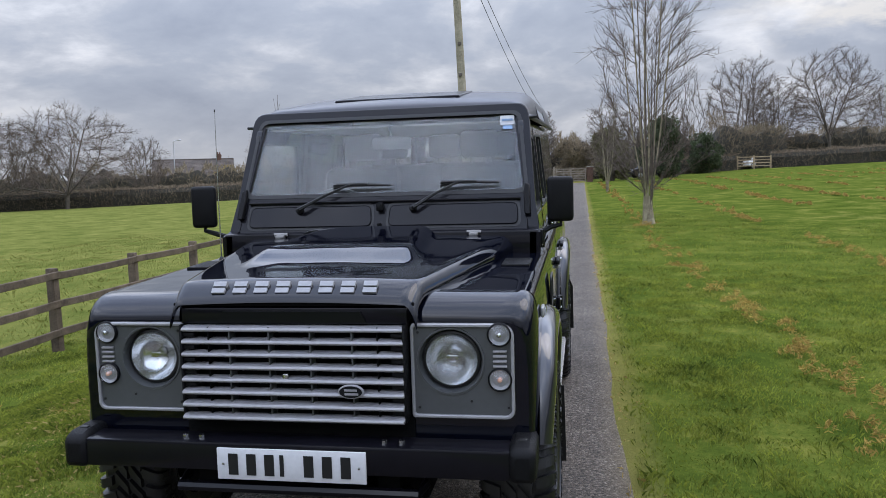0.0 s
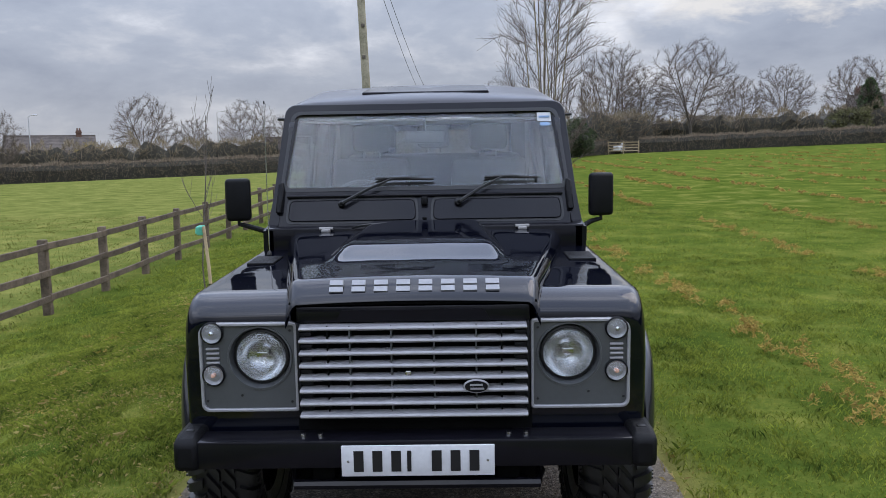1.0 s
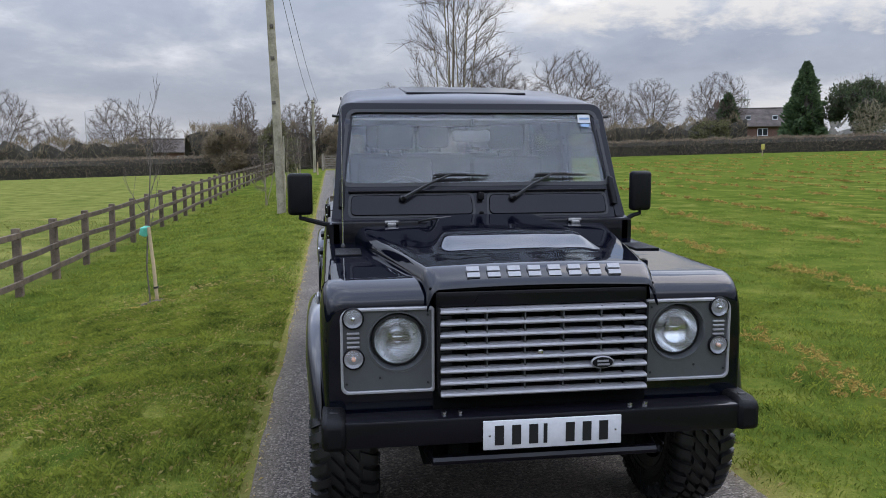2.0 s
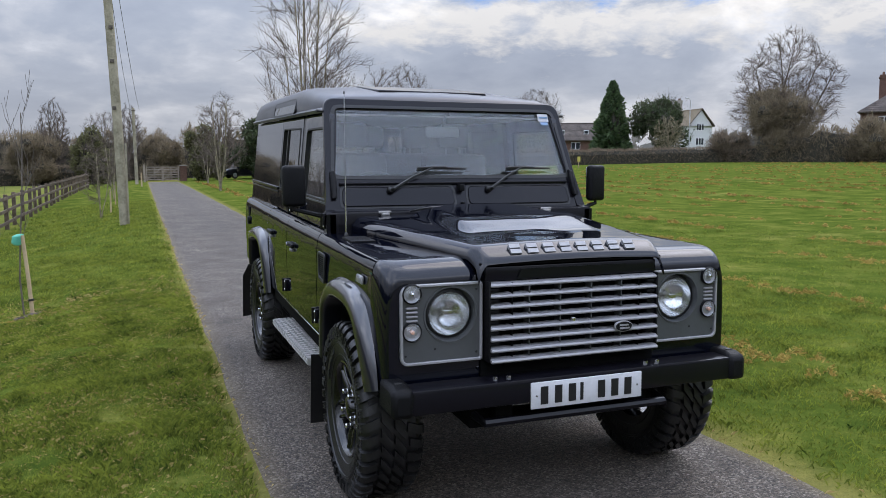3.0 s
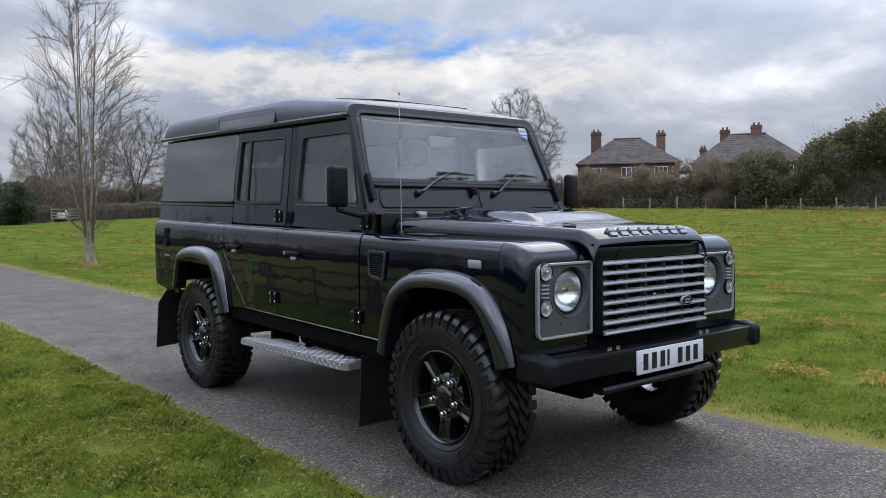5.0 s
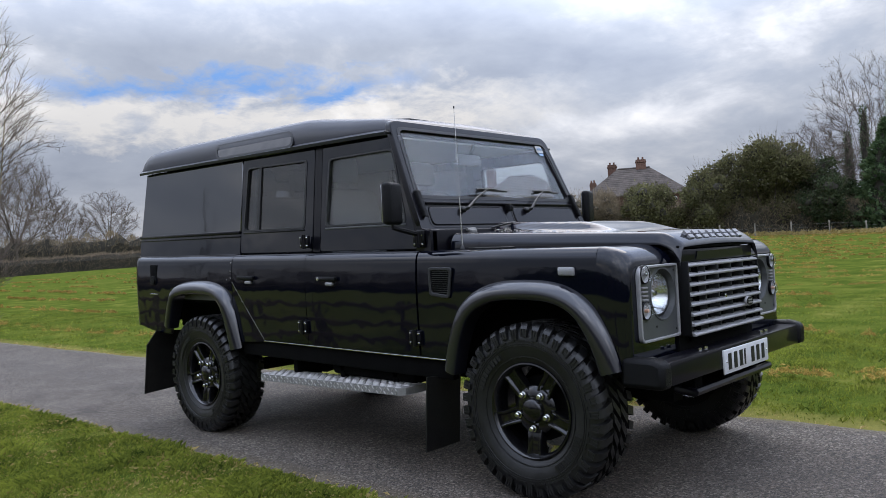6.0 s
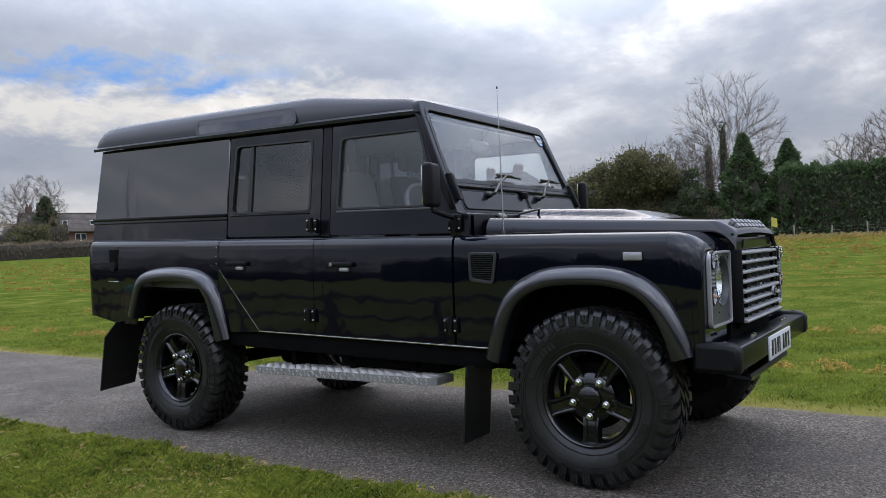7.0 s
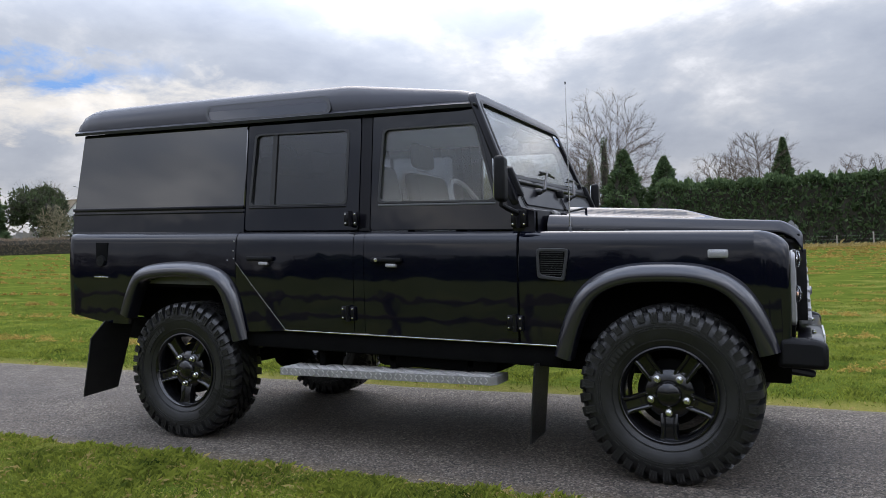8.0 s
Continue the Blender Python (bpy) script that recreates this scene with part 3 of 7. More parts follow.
both("sill_panel", M().box(-0.815, -0.77, 0.50, 2.36, 0.50, 0.600, 0.008), SHADOW)
both("sill_seam", M().box(-0.8415, -0.80, 0.48, 2.08, 0.600, 0.6075, 0.002), CHROME, label="bright metal seam under the doors")

# Upper sides: a plane that leans in, with the windows.
def up_x(z, out=0.0):
    return -(0.772 - 0.100 * (z - WAIST) + out)


def up(y, z, out=0.0):
    return (up_x(z, out), y, z)


def upper_frame(corners, hole, rad, thick=0.03, hole_rad=0.03):
    return M().ring([up(p.x, p.y) for p in quad_loop([(*c, 0) for c in corners], rad)], [up(p.x, p.y) for p in quad_loop([(*c, 0) for c in hole], hole_rad)], (thick, 0, 0))


def pane(hole, inset=0.012, depth=0.014):
    pts = [up(y, z) for y, z in hole]
    return M().slab([(x + inset, y, z) for x, y, z in pts], (0.005, 0, 0))


F_OUT = [(0.712, 1.16), (0.912, 1.792), (1.556, 1.792), (1.556, 1.16)]
F_HOLE = [(0.832, 1.305), (0.948, 1.715), (1.492, 1.710), (1.512, 1.308)]
R_OUT = [(1.632, 1.16), (1.632, 1.792), (2.398, 1.792), (2.398, 1.16)]
R_HOLE = [(1.712, 1.305), (1.705, 1.722), (2.345, 1.728), (2.372, 1.305)]
for s in (-1, 1):
    for name, o, h, gl in (("front_door_frame", F_OUT, F_HOLE, GLASS_TINT), ("rear_door_frame", R_OUT, R_HOLE, GLASS_DARK)):
        fr = part(name, upper_frame(o, h, 0.02), PAINT, car, "gloss black upper door frame", mirror=s > 0, rake=True, bevel=0.004)
        grow = lambda q, d: [(sum(p[0] for p in q) / 4 + (y - sum(p[0] for p in q) / 4) * (1 + d), sum(p[1] for p in q) / 4 + (z - sum(p[1] for p in q) / 4) * (1 + d)) for y, z in q]
        lo = [(y, z) for y, z in grow(h, 0.02)]
        part("window_pane", pane(lo), gl, fr, "tinted side window", mirror=s > 0, rake=True)
        seal_o, seal_i = [up(p.x, p.y, 0.003) for p in quad_loop([(*c, 0) for c in grow(h, 0.012)], 0.03)], [up(p.x, p.y, 0.003) for p in quad_loop([(*c, 0) for c in grow(h, -0.035)], 0.03)]
        part("window_seal", M().ring(seal_o, seal_i, (0.02, 0, 0)), SEAL, fr, mirror=s > 0, rake=True)
        part("window_ledge", M().box(up_x(1.29) - 0.004, up_x(1.29) + 0.02, h[0][0], h[3][0], 1.288, 1.300, 0.003), GUNMETAL if h is F_HOLE else SATIN, fr, mirror=s > 0, rake=True)
    part("window_slider_bar", M().slab([up(2.200, 1.30, -0.004), up(2.192, 1.725, -0.004), up(2.222, 1.725, -0.004), up(2.230, 1.30, -0.004)], (0.012, 0, 0)), SEAL, car, mirror=s > 0, rake=True)
both("upper_door_pillar", M().slab([up(1.562, 1.16, -0.003), up(1.562, 1.80, -0.003), up(1.626, 1.80, -0.003), up(1.626, 1.16, -0.003)], (0.03, 0, 0)), SATIN)
# Rear side panel and the moulding under it.
both("upper_side_panel", M().slab([up(2.406, 1.30), up(2.406, 1.80), up(3.755, 1.80), up(3.802, 1.30)], (0.02, 0, 0)), UPPER, label="gloss black blank rear side panel", bevel=0.006)
both("side_ledge", M().slab([up(2.406, 1.14), up(2.406, 1.296), up(3.802, 1.296), up(3.808, 1.14)], (0.02, 0, 0)), PAINT)
both("side_moulding", M().box(up_x(1.30) - 0.012, up_x(1.30) + 0.01, 2.41, 3.808, 1.291, 1.312, 0.004).box(up_x(1.28) - 0.007, up_x(1.28) + 0.01, 2.41, 3.808, 1.268, 1.280, 0.003), SATIN)
both("waist_capping", M().box(-0.80, -0.745, 2.41, 3.77, 1.146, 1.156, 0.003), PAINT)

# Roof: gutter, sloped side, raised top that falls to the windscreen.
def roof_rows():
    rows = []
    for y, zs, e in ((0.966, 1.858, 0.0), (0.974, 1.866, 0.2), (1.0, 1.874, 0.45), (1.06, 1.886, 0.75), (1.3, 1.914, 1), (1.55, 1.944, 1), (1.69, 1.961, 1), (1.75, 1.965, 1), (1.9, 1.966, 1), (2.5, 1.966, 1), (3.2, 1.965, 1), (3.60, 1.960, 1), (3.70, 1.950, 0.9), (3.755, 1.926, 0.75), (3.785, 1.885, 0.55), (3.798, 1.835, 0.3)):
        k = zs - 1.80
        half = [(0.730, 1.796), (0.732, 1.805), (0.726, 1.810), (0.713, 1.813), (0.711, 1.80 + 0.34 * k), (0.702, 1.80 + 0.64 * k), (0.684, 1.80 + 0.86 * k), (0.655, 1.80 + 0.98 * k), (0.60, 1.80 + 1.035 * k), (0.40, zs + 0.018 * e), (0.2, zs + 0.026 * e)]
        slim = 1 - 0.026 * max(0.0, min(1.0, (1.08 - y) / 0.11))
        half = [(x * slim, z) for x, z in half]
        row = [(-x, y, z) for x, z in half] + [(0, y, zs + 0.029 * e)] + [(x, y, z) for x, z in half[::-1]]
        rows.append(row)
    return rows


roof = bodypart("roof", M().grid(roof_rows(), flip=False), ROOF, label="dark satin roof", fix=False, solid=0.015, sharp=60)
bodypart("roof_lining", M().box(-0.66, 0.66, 0.98, 3.66, 1.78, 1.79), HEADLINING)
for s in (-1, 1):
    loop = lambda w0, h0, o: [(-(0.716 + o - 0.30 * v), 2.262 + u + 0.35 * v, 1.868 + v) for u, v in rounded(w0, h0, 0.038)]
    alp = part("roof_side_panel", M().slab(loop(0.86, 0.088, 0.010), (0.02, 0, -0.004)), PAINT, roof, "raised roof side panel with rubber seal", mirror=s > 0, rake=True, bevel=0.004)
    part("panel_seal", M().ring(loop(0.885, 0.108, 0.013), loop(0.850, 0.080, 0.013), (0.012, 0, -0.002)), SEAL, roof, mirror=s > 0, rake=True)
bodypart("sunroof", M().slab([(-0.35, 1.16, 1.926), (0.35, 1.16, 1.926), (0.35, 1.70, 1.986), (-0.35, 1.70, 1.986)], (0, 0, 0.018)), SATIN, label="raised glass sunroof panel", bevel=0.006)
for x in (-0.3, 0.3, 0.0):
    bodypart("roof_stud", M().turn([(0.006, 0.0), (0.006, 0.012), (0.0001, 0.016)], (x, 1.9, 1.962), "z", 8), SEAL)

# Windscreen frame and glass; the frame leans back.
def ws(x, z, out=0.0):
    return (x, 0.690 + (z - 1.26) * 0.43 - out, z)


for_frame = M().ring([ws(p.x, p.y) for p in quad_loop([(-0.785, 1.25, 0), (-0.732, 1.876, 0), (0.732, 1.876, 0), (0.785, 1.25, 0)], 0.062)],
                     [ws(p.x, p.y) for p in quad_loop([(-0.733, 1.437, 0), (-0.690, 1.832, 0), (0.690, 1.832, 0), (0.733, 1.437, 0)], 0.05)], (0, 0.045, 0))
screen = bodypart("windscreen_frame", for_frame, SATIN, label="satin black windscreen frame", bevel=0.008)
bodypart("windscreen_pane", M().slab([ws(-0.740, 1.430, -0.012), ws(-0.696, 1.839, -0.012), ws(0.696, 1.839, -0.012), ws(0.740, 1.430, -0.012)], (0, 0.005, 0)), GLASS_CLEAR, screen, "clear flat windscreen glass")
bodypart("windscreen_seal", M().ring([ws(p.x, p.y, 0.003) for p in quad_loop([(-0.740, 1.430, 0), (-0.697, 1.839, 0), (0.697, 1.839, 0), (0.740, 1.430, 0)], 0.05)],
                                     [ws(p.x, p.y, 0.003) for p in quad_loop([(-0.722, 1.448, 0), (-0.681, 1.822, 0), (0.681, 1.822, 0), (0.722, 1.448, 0)], 0.045)], (0, 0.02, 0)), SEAL, screen)
for cx in (-0.367, 0.367):
    flap = bodypart("vent_flap", M().slab([ws(p.x, p.y, 0.010) for p in quad_loop([(cx - 0.325, 1.285, 0), (cx - 0.318, 1.385, 0), (cx + 0.318, 1.385, 0), (cx + 0.325, 1.285, 0)], 0.03)], (0, 0.03, 0)), SATIN, screen, "ventilator flap under the windscreen", bevel=0.005)
    bodypart("flap_seal", M().ring([ws(p.x, p.y, 0.002) for p in quad_loop([(cx - 0.338, 1.272, 0), (cx - 0.331, 1.398, 0), (cx + 0.331, 1.398, 0), (cx + 0.338, 1.272, 0)], 0.035)],
                                   [ws(p.x, p.y, 0.002) for p in quad_loop([(cx - 0.326, 1.284, 0), (cx - 0.319, 1.386, 0), (cx + 0.319, 1.386, 0), (cx + 0.326, 1.284, 0)], 0.03)], (0, 0.02, 0)), SEAL, screen)
bodypart("header_panel", M().box(-0.70, 0.70, 0.962, 1.02, 1.815, 1.856, 0.006), SATIN, screen)
bodypart("gutter_lip", M().box(-0.70, 0.70, 0.735, 0.775, 1.400, 1.412, 0.004), SATIN, screen)
for s in (-1, 1):
    part("frame_bracket", M().slab([ws(-0.752, 1.33, 0.03), ws(-0.745, 1.47, 0.03), ws(-0.722, 1.48, 0.03), ws(-0.715, 1.44, 0.03), ws(-0.722, 1.33, 0.03)], (0, 0.035, 0)), PLASTIC, screen, mirror=s > 0, rake=True, bevel=0.006)
    part("marker_knob", M().tube([ws(-0.735, 1.80, -0.02), ws(-0.775, 1.802, -0.02)], 0.008, 6), SEAL, screen, mirror=s > 0, rake=True)
bodypart("washer_nozzle", M().box(-0.016, 0.016, 0.70, 0.745, 1.36, 1.40, 0.006), PLASTIC, screen)
bodypart("hose_clip", M().box(-0.01, 0.01, 0.685, 0.70, 1.285, 1.30, 0.003), PLASTIC, screen)
bodypart("scuttle", M().box(-0.79, 0.79, 0.62, 0.74, 1.10, 1.262, 0.01), SATIN)
both("front_pillar", M().slab([(-0.80, 0.62, 1.12), (-0.80, 0.62, 1.25), (-0.79, 0.69, 1.27), (-0.715, 0.925, 1.80), (-0.715, 0.965, 1.80), (-0.785, 0.715, 1.15), (-0.80, 0.70, 1.12)], (0.05, 0, 0)), SATIN)

# Wipers, parked towards the middle of the car.
for x0, x1, xa, xb in ((-0.42, -0.16, -0.25, 0.05), (0.17, 0.395, 0.30, 0.595)):
    wiper = bodypart("wiper", M().tube([ws(x0, 1.372, 0.03), ws(x0 + 0.01, 1.378, 0.055), ws((x0 + x1) / 2, 1.44, 0.05), ws(x1, 1.492, 0.045)], [0.013, 0.010, 0.007, 0.006], 6), SEAL, car, "black windscreen wiper arm and blade")
    bodypart("wiper_blade", M().tube([ws(xa, 1.474, 0.016), ws(x1, 1.490, 0.028), ws(xb, 1.484, 0.016)], [0.006, 0.009, 0.006], 6).tube([ws(x1 - 0.09, 1.490, 0.03), ws(x1 + 0.09, 1.493, 0.03)], 0.007, 6), SEAL, wiper)
    bodypart("wiper_spindle", M().turn([(0.018, -0.01), (0.018, 0.03), (0.010, 0.042), (0.0001, 0.043)], ws(x0, 1.37, 0.0), "y", 10, -1), SEAL, wiper)
sticker = bodypart("screen_sticker", M().slab([ws(0.592, 1.766, -0.006), ws(0.590, 1.813, -0.006), ws(0.662, 1.813, -0.006), ws(0.664, 1.766, -0.006)], (0, 0.002, 0)), WHITE, screen, "white and blue paper sticker inside the windscreen")
bodypart("sticker_bar", M().box(0.60, 0.655, ws(0, 1.790)[1] - 0.0005, ws(0, 1.790)[1] + 0.004, 1.786, 1.796), BLUE, sticker)
bodypart("sticker_foot", M().slab([ws(0.606, 1.744, -0.006), ws(0.604, 1.762, -0.006), ws(0.654, 1.762, -0.006), ws(0.655, 1.744, -0.006)], (0, 0.002, 0)), BLUE, sticker)

# Bonnet with the raised centre.
def bonnet_z(x, y):
    h = bonnet_half(y)
    base = 1.203 + 0.034 * ((y + 0.45) / 1.05 if y > -0.45 else 0)
    u = abs(x) / h
    crown = 0.012 * (1 - u * u)
    edge = -0.046 * max(0.0, (u - 0.92) / 0.08) ** 2.0
    half = 0.375 - 0.06 * max(0, min(1, (y + 0.1) / 0.65))
    t = (y + 0.24) / 0.28
    rise = max(0.0, min(1.0, t))
    rise = rise * rise * (3 - 2 * rise)
    side = max(0.0, min(1.0, (half - abs(x)) / 0.07))
    side = side * side * (3 - 2 * side)
    return base + crown + edge + 0.046 * rise * side


rows = []
for y in [-0.562, -0.561, -0.555, -0.545, -0.53, -0.515, -0.50, -0.485, -0.47, -0.45, -0.43] + steps(-0.41, 0.30, 24) + steps(0.34, 0.595, 6):
    h, row = bonnet_half(max(y, -0.52)), []
    t = max(0.0, (-0.46 - y) / 0.102)
    drop = 0.058 * t ** 1.5 + 0.012 * max(0.0, (t - 0.9) / 0.1) ** 2
    us = [-1.0, -1.0] + [-0.994, -0.985, -0.97, -0.955, -0.94, -0.91] + steps(-0.87, 0.87, 56) + [0.91, 0.94, 0.955, 0.97, 0.985, 0.994] + [1.0, 1.0]
    for j, u in enumerate(us):
        z = bonnet_z(u * h, y) - drop
        if j in (0, len(us) - 1):
            z = min(z, max(1.148 - drop, 1.125))
        row.append((u * h, y, z))
    rows.append(row)
bonnet = bodypart("bonnet", M().grid(rows, flip=True), PAINT, label="gloss black bonnet with raised centre", fix=False, solid=0.010, sharp=60)
bonnet.modifiers["thickness"].use_even_offset = False
# A black strip and a black block stand for the shade under the bonnet.
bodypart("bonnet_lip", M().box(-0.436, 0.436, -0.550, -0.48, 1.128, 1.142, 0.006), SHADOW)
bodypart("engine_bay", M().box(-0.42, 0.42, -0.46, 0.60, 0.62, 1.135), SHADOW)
for i in range(8):
    x = -0.268 + i * 0.0785
    slope = lambda u0, u1, v0, v1: [(x + u, -0.527 + v * 0.685, 1.194 + v * 0.728) for u, v in ((u0, v0), (u0, v1), (u1, v1), (u1, v0))]
    block = M()
    for v0, v1 in ((0.0035, 0.0235), (-0.0235, -0.0035)):
        block.slab(slope(-0.024, 0.024, v0, v1), (0, 0.014, -0.017))
    bodypart("badge_block", block, LETTER, car, "silver raised block on the bonnet edge")
for x in (-0.515, 0.455):
    bodypart("bonnet_hinge", M().box(x + 0.008, x + 0.052, 0.585, 0.625, 1.240, 1.256, 0.006).tube([(x - 0.004, 0.612, 1.258), (x + 0.064, 0.612, 1.258)], 0.008, 8), ALUMINIUM, car, "small zinc bonnet hinge")
cable = smooth_path([(-0.35, 0.58, 1.262), (-0.28, 0.50, 1.285), (-0.15, 0.55, 1.285), (0.0, 0.60, 1.27), (0.12, 0.62, 1.262)], 5)
bodypart("washer_hose", M().tube(cable, 0.006, 6), SEAL, car)
both("wing_top_vent", M().box(-0.775, -0.655, 0.19, 0.39, 1.150, 1.161, 0.004), PLASTIC, label="black louvred air intake on the wing top")

# Slam panel, grille and its slats.
bodypart("slam_panel", M().box(-0.41, 0.41, -0.546, -0.46, 1.066, 1.124, 0.006), SATIN)
bodypart("slam_plate", M().slab([(-0.27, -0.553, 1.074), (-0.25, -0.553, 1.112), (0.25, -0.553, 1.112), (0.27, -0.553, 1.074)], (0, 0.01, 0)), SATIN)
# The black board behind the slats stands for the shade inside the grille.
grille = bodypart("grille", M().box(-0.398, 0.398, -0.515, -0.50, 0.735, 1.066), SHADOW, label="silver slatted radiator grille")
both("grille_side", M().box(-0.407, -0.397, -0.575, -0.505, 0.735, 1.068, 0.003), PLASTIC, grille)
for i in range(8):
    z = 1.052 - i * 0.0442
    k = 0.018 * (i / 7)
    sl = [(-0.400, -0.555 - k, z + 0.010), (-0.400, -0.573 - k, z + 0.005), (-0.400, -0.576 - k, z - 0.003), (-0.400, -0.570 - k, z - 0.009), (-0.400, -0.535 - k, z - 0.004), (-0.400, -0.530 - k, z + 0.010)]
    bodypart("grille_slat", M().slab(sl, (0.800, 0, 0)), SILVER, grille, sharp=20, bevel=0.002)
for x in (-0.30, -0.222, -0.0765, 0.0725, 0.221, 0.31):
    bodypart("grille_bar", M().box(x - 0.0025, x + 0.0025, -0.57, -0.52, 0.74, 1.06), GUNMETAL if abs(x) < 0.25 else SHADOW, grille)
for x in (-0.378, 0.378):
    for i in range(7):
        z = 1.030 - i * 0.0442
        bodypart("grille_end", M().box(x - 0.022, x + 0.022, -0.566, -0.53, z - 0.006, z + 0.008, 0.003), PLASTIC, grille)
oval = lambda a, b, y: [(0.219 + a * math.cos(radians(15 * i)), y, 0.846 + b * math.sin(radians(15 * i))) for i in range(24)]
badge = bodypart("oval_badge", M().slab(oval(0.045, 0.024, -0.596), (0, 0.012, 0)), SILVER, grille, "small dark oval badge with silver rim", bevel=0.002)
bodypart("badge_face", M().slab(oval(0.040, 0.020, -0.598), (0, 0.004, 0)), PLASTIC, badge)
for x, z, h in ((0.219, 0.8525, 0.022), (0.222, 0.839, 0.024)):
    bodypart("badge_bar", M().box(x - h, x + h, -0.5995, -0.597, z - 0.0035, z + 0.0035), SILVER, badge)
bodypart("grille_clip", M().box(-0.028, -0.008, -0.578, -0.55, 0.879, 0.899, 0.003), CHROME, grille)

# Lamp panels, headlights, side lamps.
for s in (-1, 1):
    kw = dict(mirror=s > 0, rake=True)
    flat = lambda w0, h0, r, y, cx=-0.5905, cz=0.903, c=None: [(cx + u, y, cz + v) for u, v in rounded(w0, h0, r, 6, c)]
    CR = [0.012, 0.045, 0.03, 0.012]
    hx, hz, hy = -0.551, 0.936, -0.488
    edge_loop = flat(0.345, 0.318, 0, -0.520, c=CR)
    hole = [(hx + 0.112 * math.cos(a), -0.520, hz + 0.112 * math.sin(a)) for a in [radians(15 * i + 7.5) for i in range(24)]]
    pan = part("lamp_panel", M().ring(edge_loop, hole, (0, 0.012, 0)), GUNMETAL, car, "gunmetal grey headlamp surround panel", **kw, bevel=0.002)
    part("panel_border", M().ring(flat(0.352, 0.325, 0, -0.530, c=CR), flat(0.330, 0.302, 0, -0.530, c=[0.008, 0.036, 0.022, 0.008]), (0, 0.02, 0)), SILVER, pan, **kw, bevel=0.003)
    light = part("headlight", M().grid([[(hx + r * math.cos(2 * math.pi * i / 40), y, hz + r * math.sin(2 * math.pi * i / 40)) for i in range(40)] for r, y in ((0.118, -0.519), (0.116, -0.524), (0.110, -0.524), (0.101, hy + 0.002), (0.097, hy - 0.004))], close=True), GUNMETAL, car, "round glass headlight in dark rim", **kw)
    part("headlight_rim", M().turn([(0.0985, 0.002), (0.0985, 0.008), (0.091, 0.010), (0.089, 0.002)], (hx, hy - 0.004, hz), "y", 40, -1, capped=False), SEAL, light, **kw)
    part("reflector", M().turn([(0.089, 0.012), (0.080, -0.012), (0.062, -0.034), (0.036, -0.050), (0.012, -0.056), (0.0001, -0.056)], (hx, hy, hz), "y", 32, -1, capped=False), REFLECTOR, light, fix=False, sharp=50, **kw)
    part("bulb", M().turn([(0.017, -0.05), (0.017, -0.012), (0.010, -0.004), (0.0001, -0.003)], (hx, hy, hz), "y", 14, -1).box(hx - 0.02, hx + 0.02, hy + 0.002, hy + 0.012, hz - 0.008, hz + 0.012, 0.003), CHROME, light, **kw)
    lens = M().turn([(0.090, 0.012), (0.084, 0.018), (0.062, 0.026), (0.032, 0.031), (0.0001, 0.032)], (hx, hy, hz), "y", 32, -1, capped=False)
    part("headlight_lens", lens, LENS, light, "clear fluted headlight glass", **kw)
    for z in (1.029, 0.877):
        lp = part("side_lamp", M().turn([(0.041, 0.0), (0.041, 0.010), (0.037, 0.014), (0.035, 0.010)], (-0.718, -0.520, z), "y", 28, -1, capped=False), PLASTIC, car, "round clear side lamp", **kw)
        part("lamp_reflector", M().turn([(0.036, 0.010), (0.026, 0.002), (0.0001, 0.002)], (-0.718, -0.520, z), "y", 24, -1, capped=False), SILVER, lp, fix=False, **kw)
        part("lamp_lens", M().turn([(0.037, 0.010), (0.035, 0.022), (0.028, 0.028), (0.026, 0.024), (0.020, 0.030), (0.018, 0.026), (0.011, 0.033), (0.0001, 0.035)], (-0.718, -0.520, z), "y", 28, -1, capped=False), LENS, lp, "clear ribbed lamp lens", **kw)
        part("lamp_bulb", M().turn([(0.008, 0.0), (0.008, 0.018), (0.0001, 0.022)], (-0.718, -0.520, z), "y", 10, -1), surface("amber bulb", (0.75, 0.42, 0.30), 0.3) if z < 0.9 else CHROME, lp, **kw)
    for z in (0.972, 0.955, 0.938, 0.921):
        part("panel_rib", M().box(-0.742, -0.695, -0.530, -0.518, z - 0.004, z + 0.004, 0.003), SILVER, pan, **kw)
    for x, z in ((-0.745, 0.78), (-0.44, 1.035), (-0.44, 0.775), (-0.62, 0.80)):
        part("panel_screw", M().turn([(0.005, 0.0), (0.005, 0.003), (0.0001, 0.004)], (x, -0.520, z), "y", 8, -1), SEAL, pan, **kw)

# Bumper, number plate and the bar below.
bumper = bodypart("bumper", M().box(-0.757, 0.757, -0.640, -0.53, 0.572, 0.674, 0.010), SATIN, label="black steel front bumper")
both("bumper_end", M().slab([(-0.750, -0.650, 0.566), (-0.750, -0.650, 0.676), (-0.750, -0.60, 0.692), (-0.750, -0.46, 0.692), (-0.750, -0.45, 0.566)], (-0.090, 0, 0)), PLASTIC, bumper, "black plastic bumper end cap", bevel=0.022)
both("bumper_bolt", M().box(-0.81, -0.78, -0.59, -0.57, 0.688, 0.696, 0.003), SEAL, bumper)
for x in (-0.39, -0.33, 0.33, 0.39):
    bodypart("bumper_nut", M().turn([(0.010, 0.0), (0.010, 0.011), (0.0001, 0.013)], (x, -0.60, 0.674), "z", 6), CHROME, bumper)
plate = bodypart("number_plate", M().box(-0.252, 0.278, -0.650, -0.641, 0.548, 0.658, 0.003), WHITE, label="white number plate with plain dark bars")
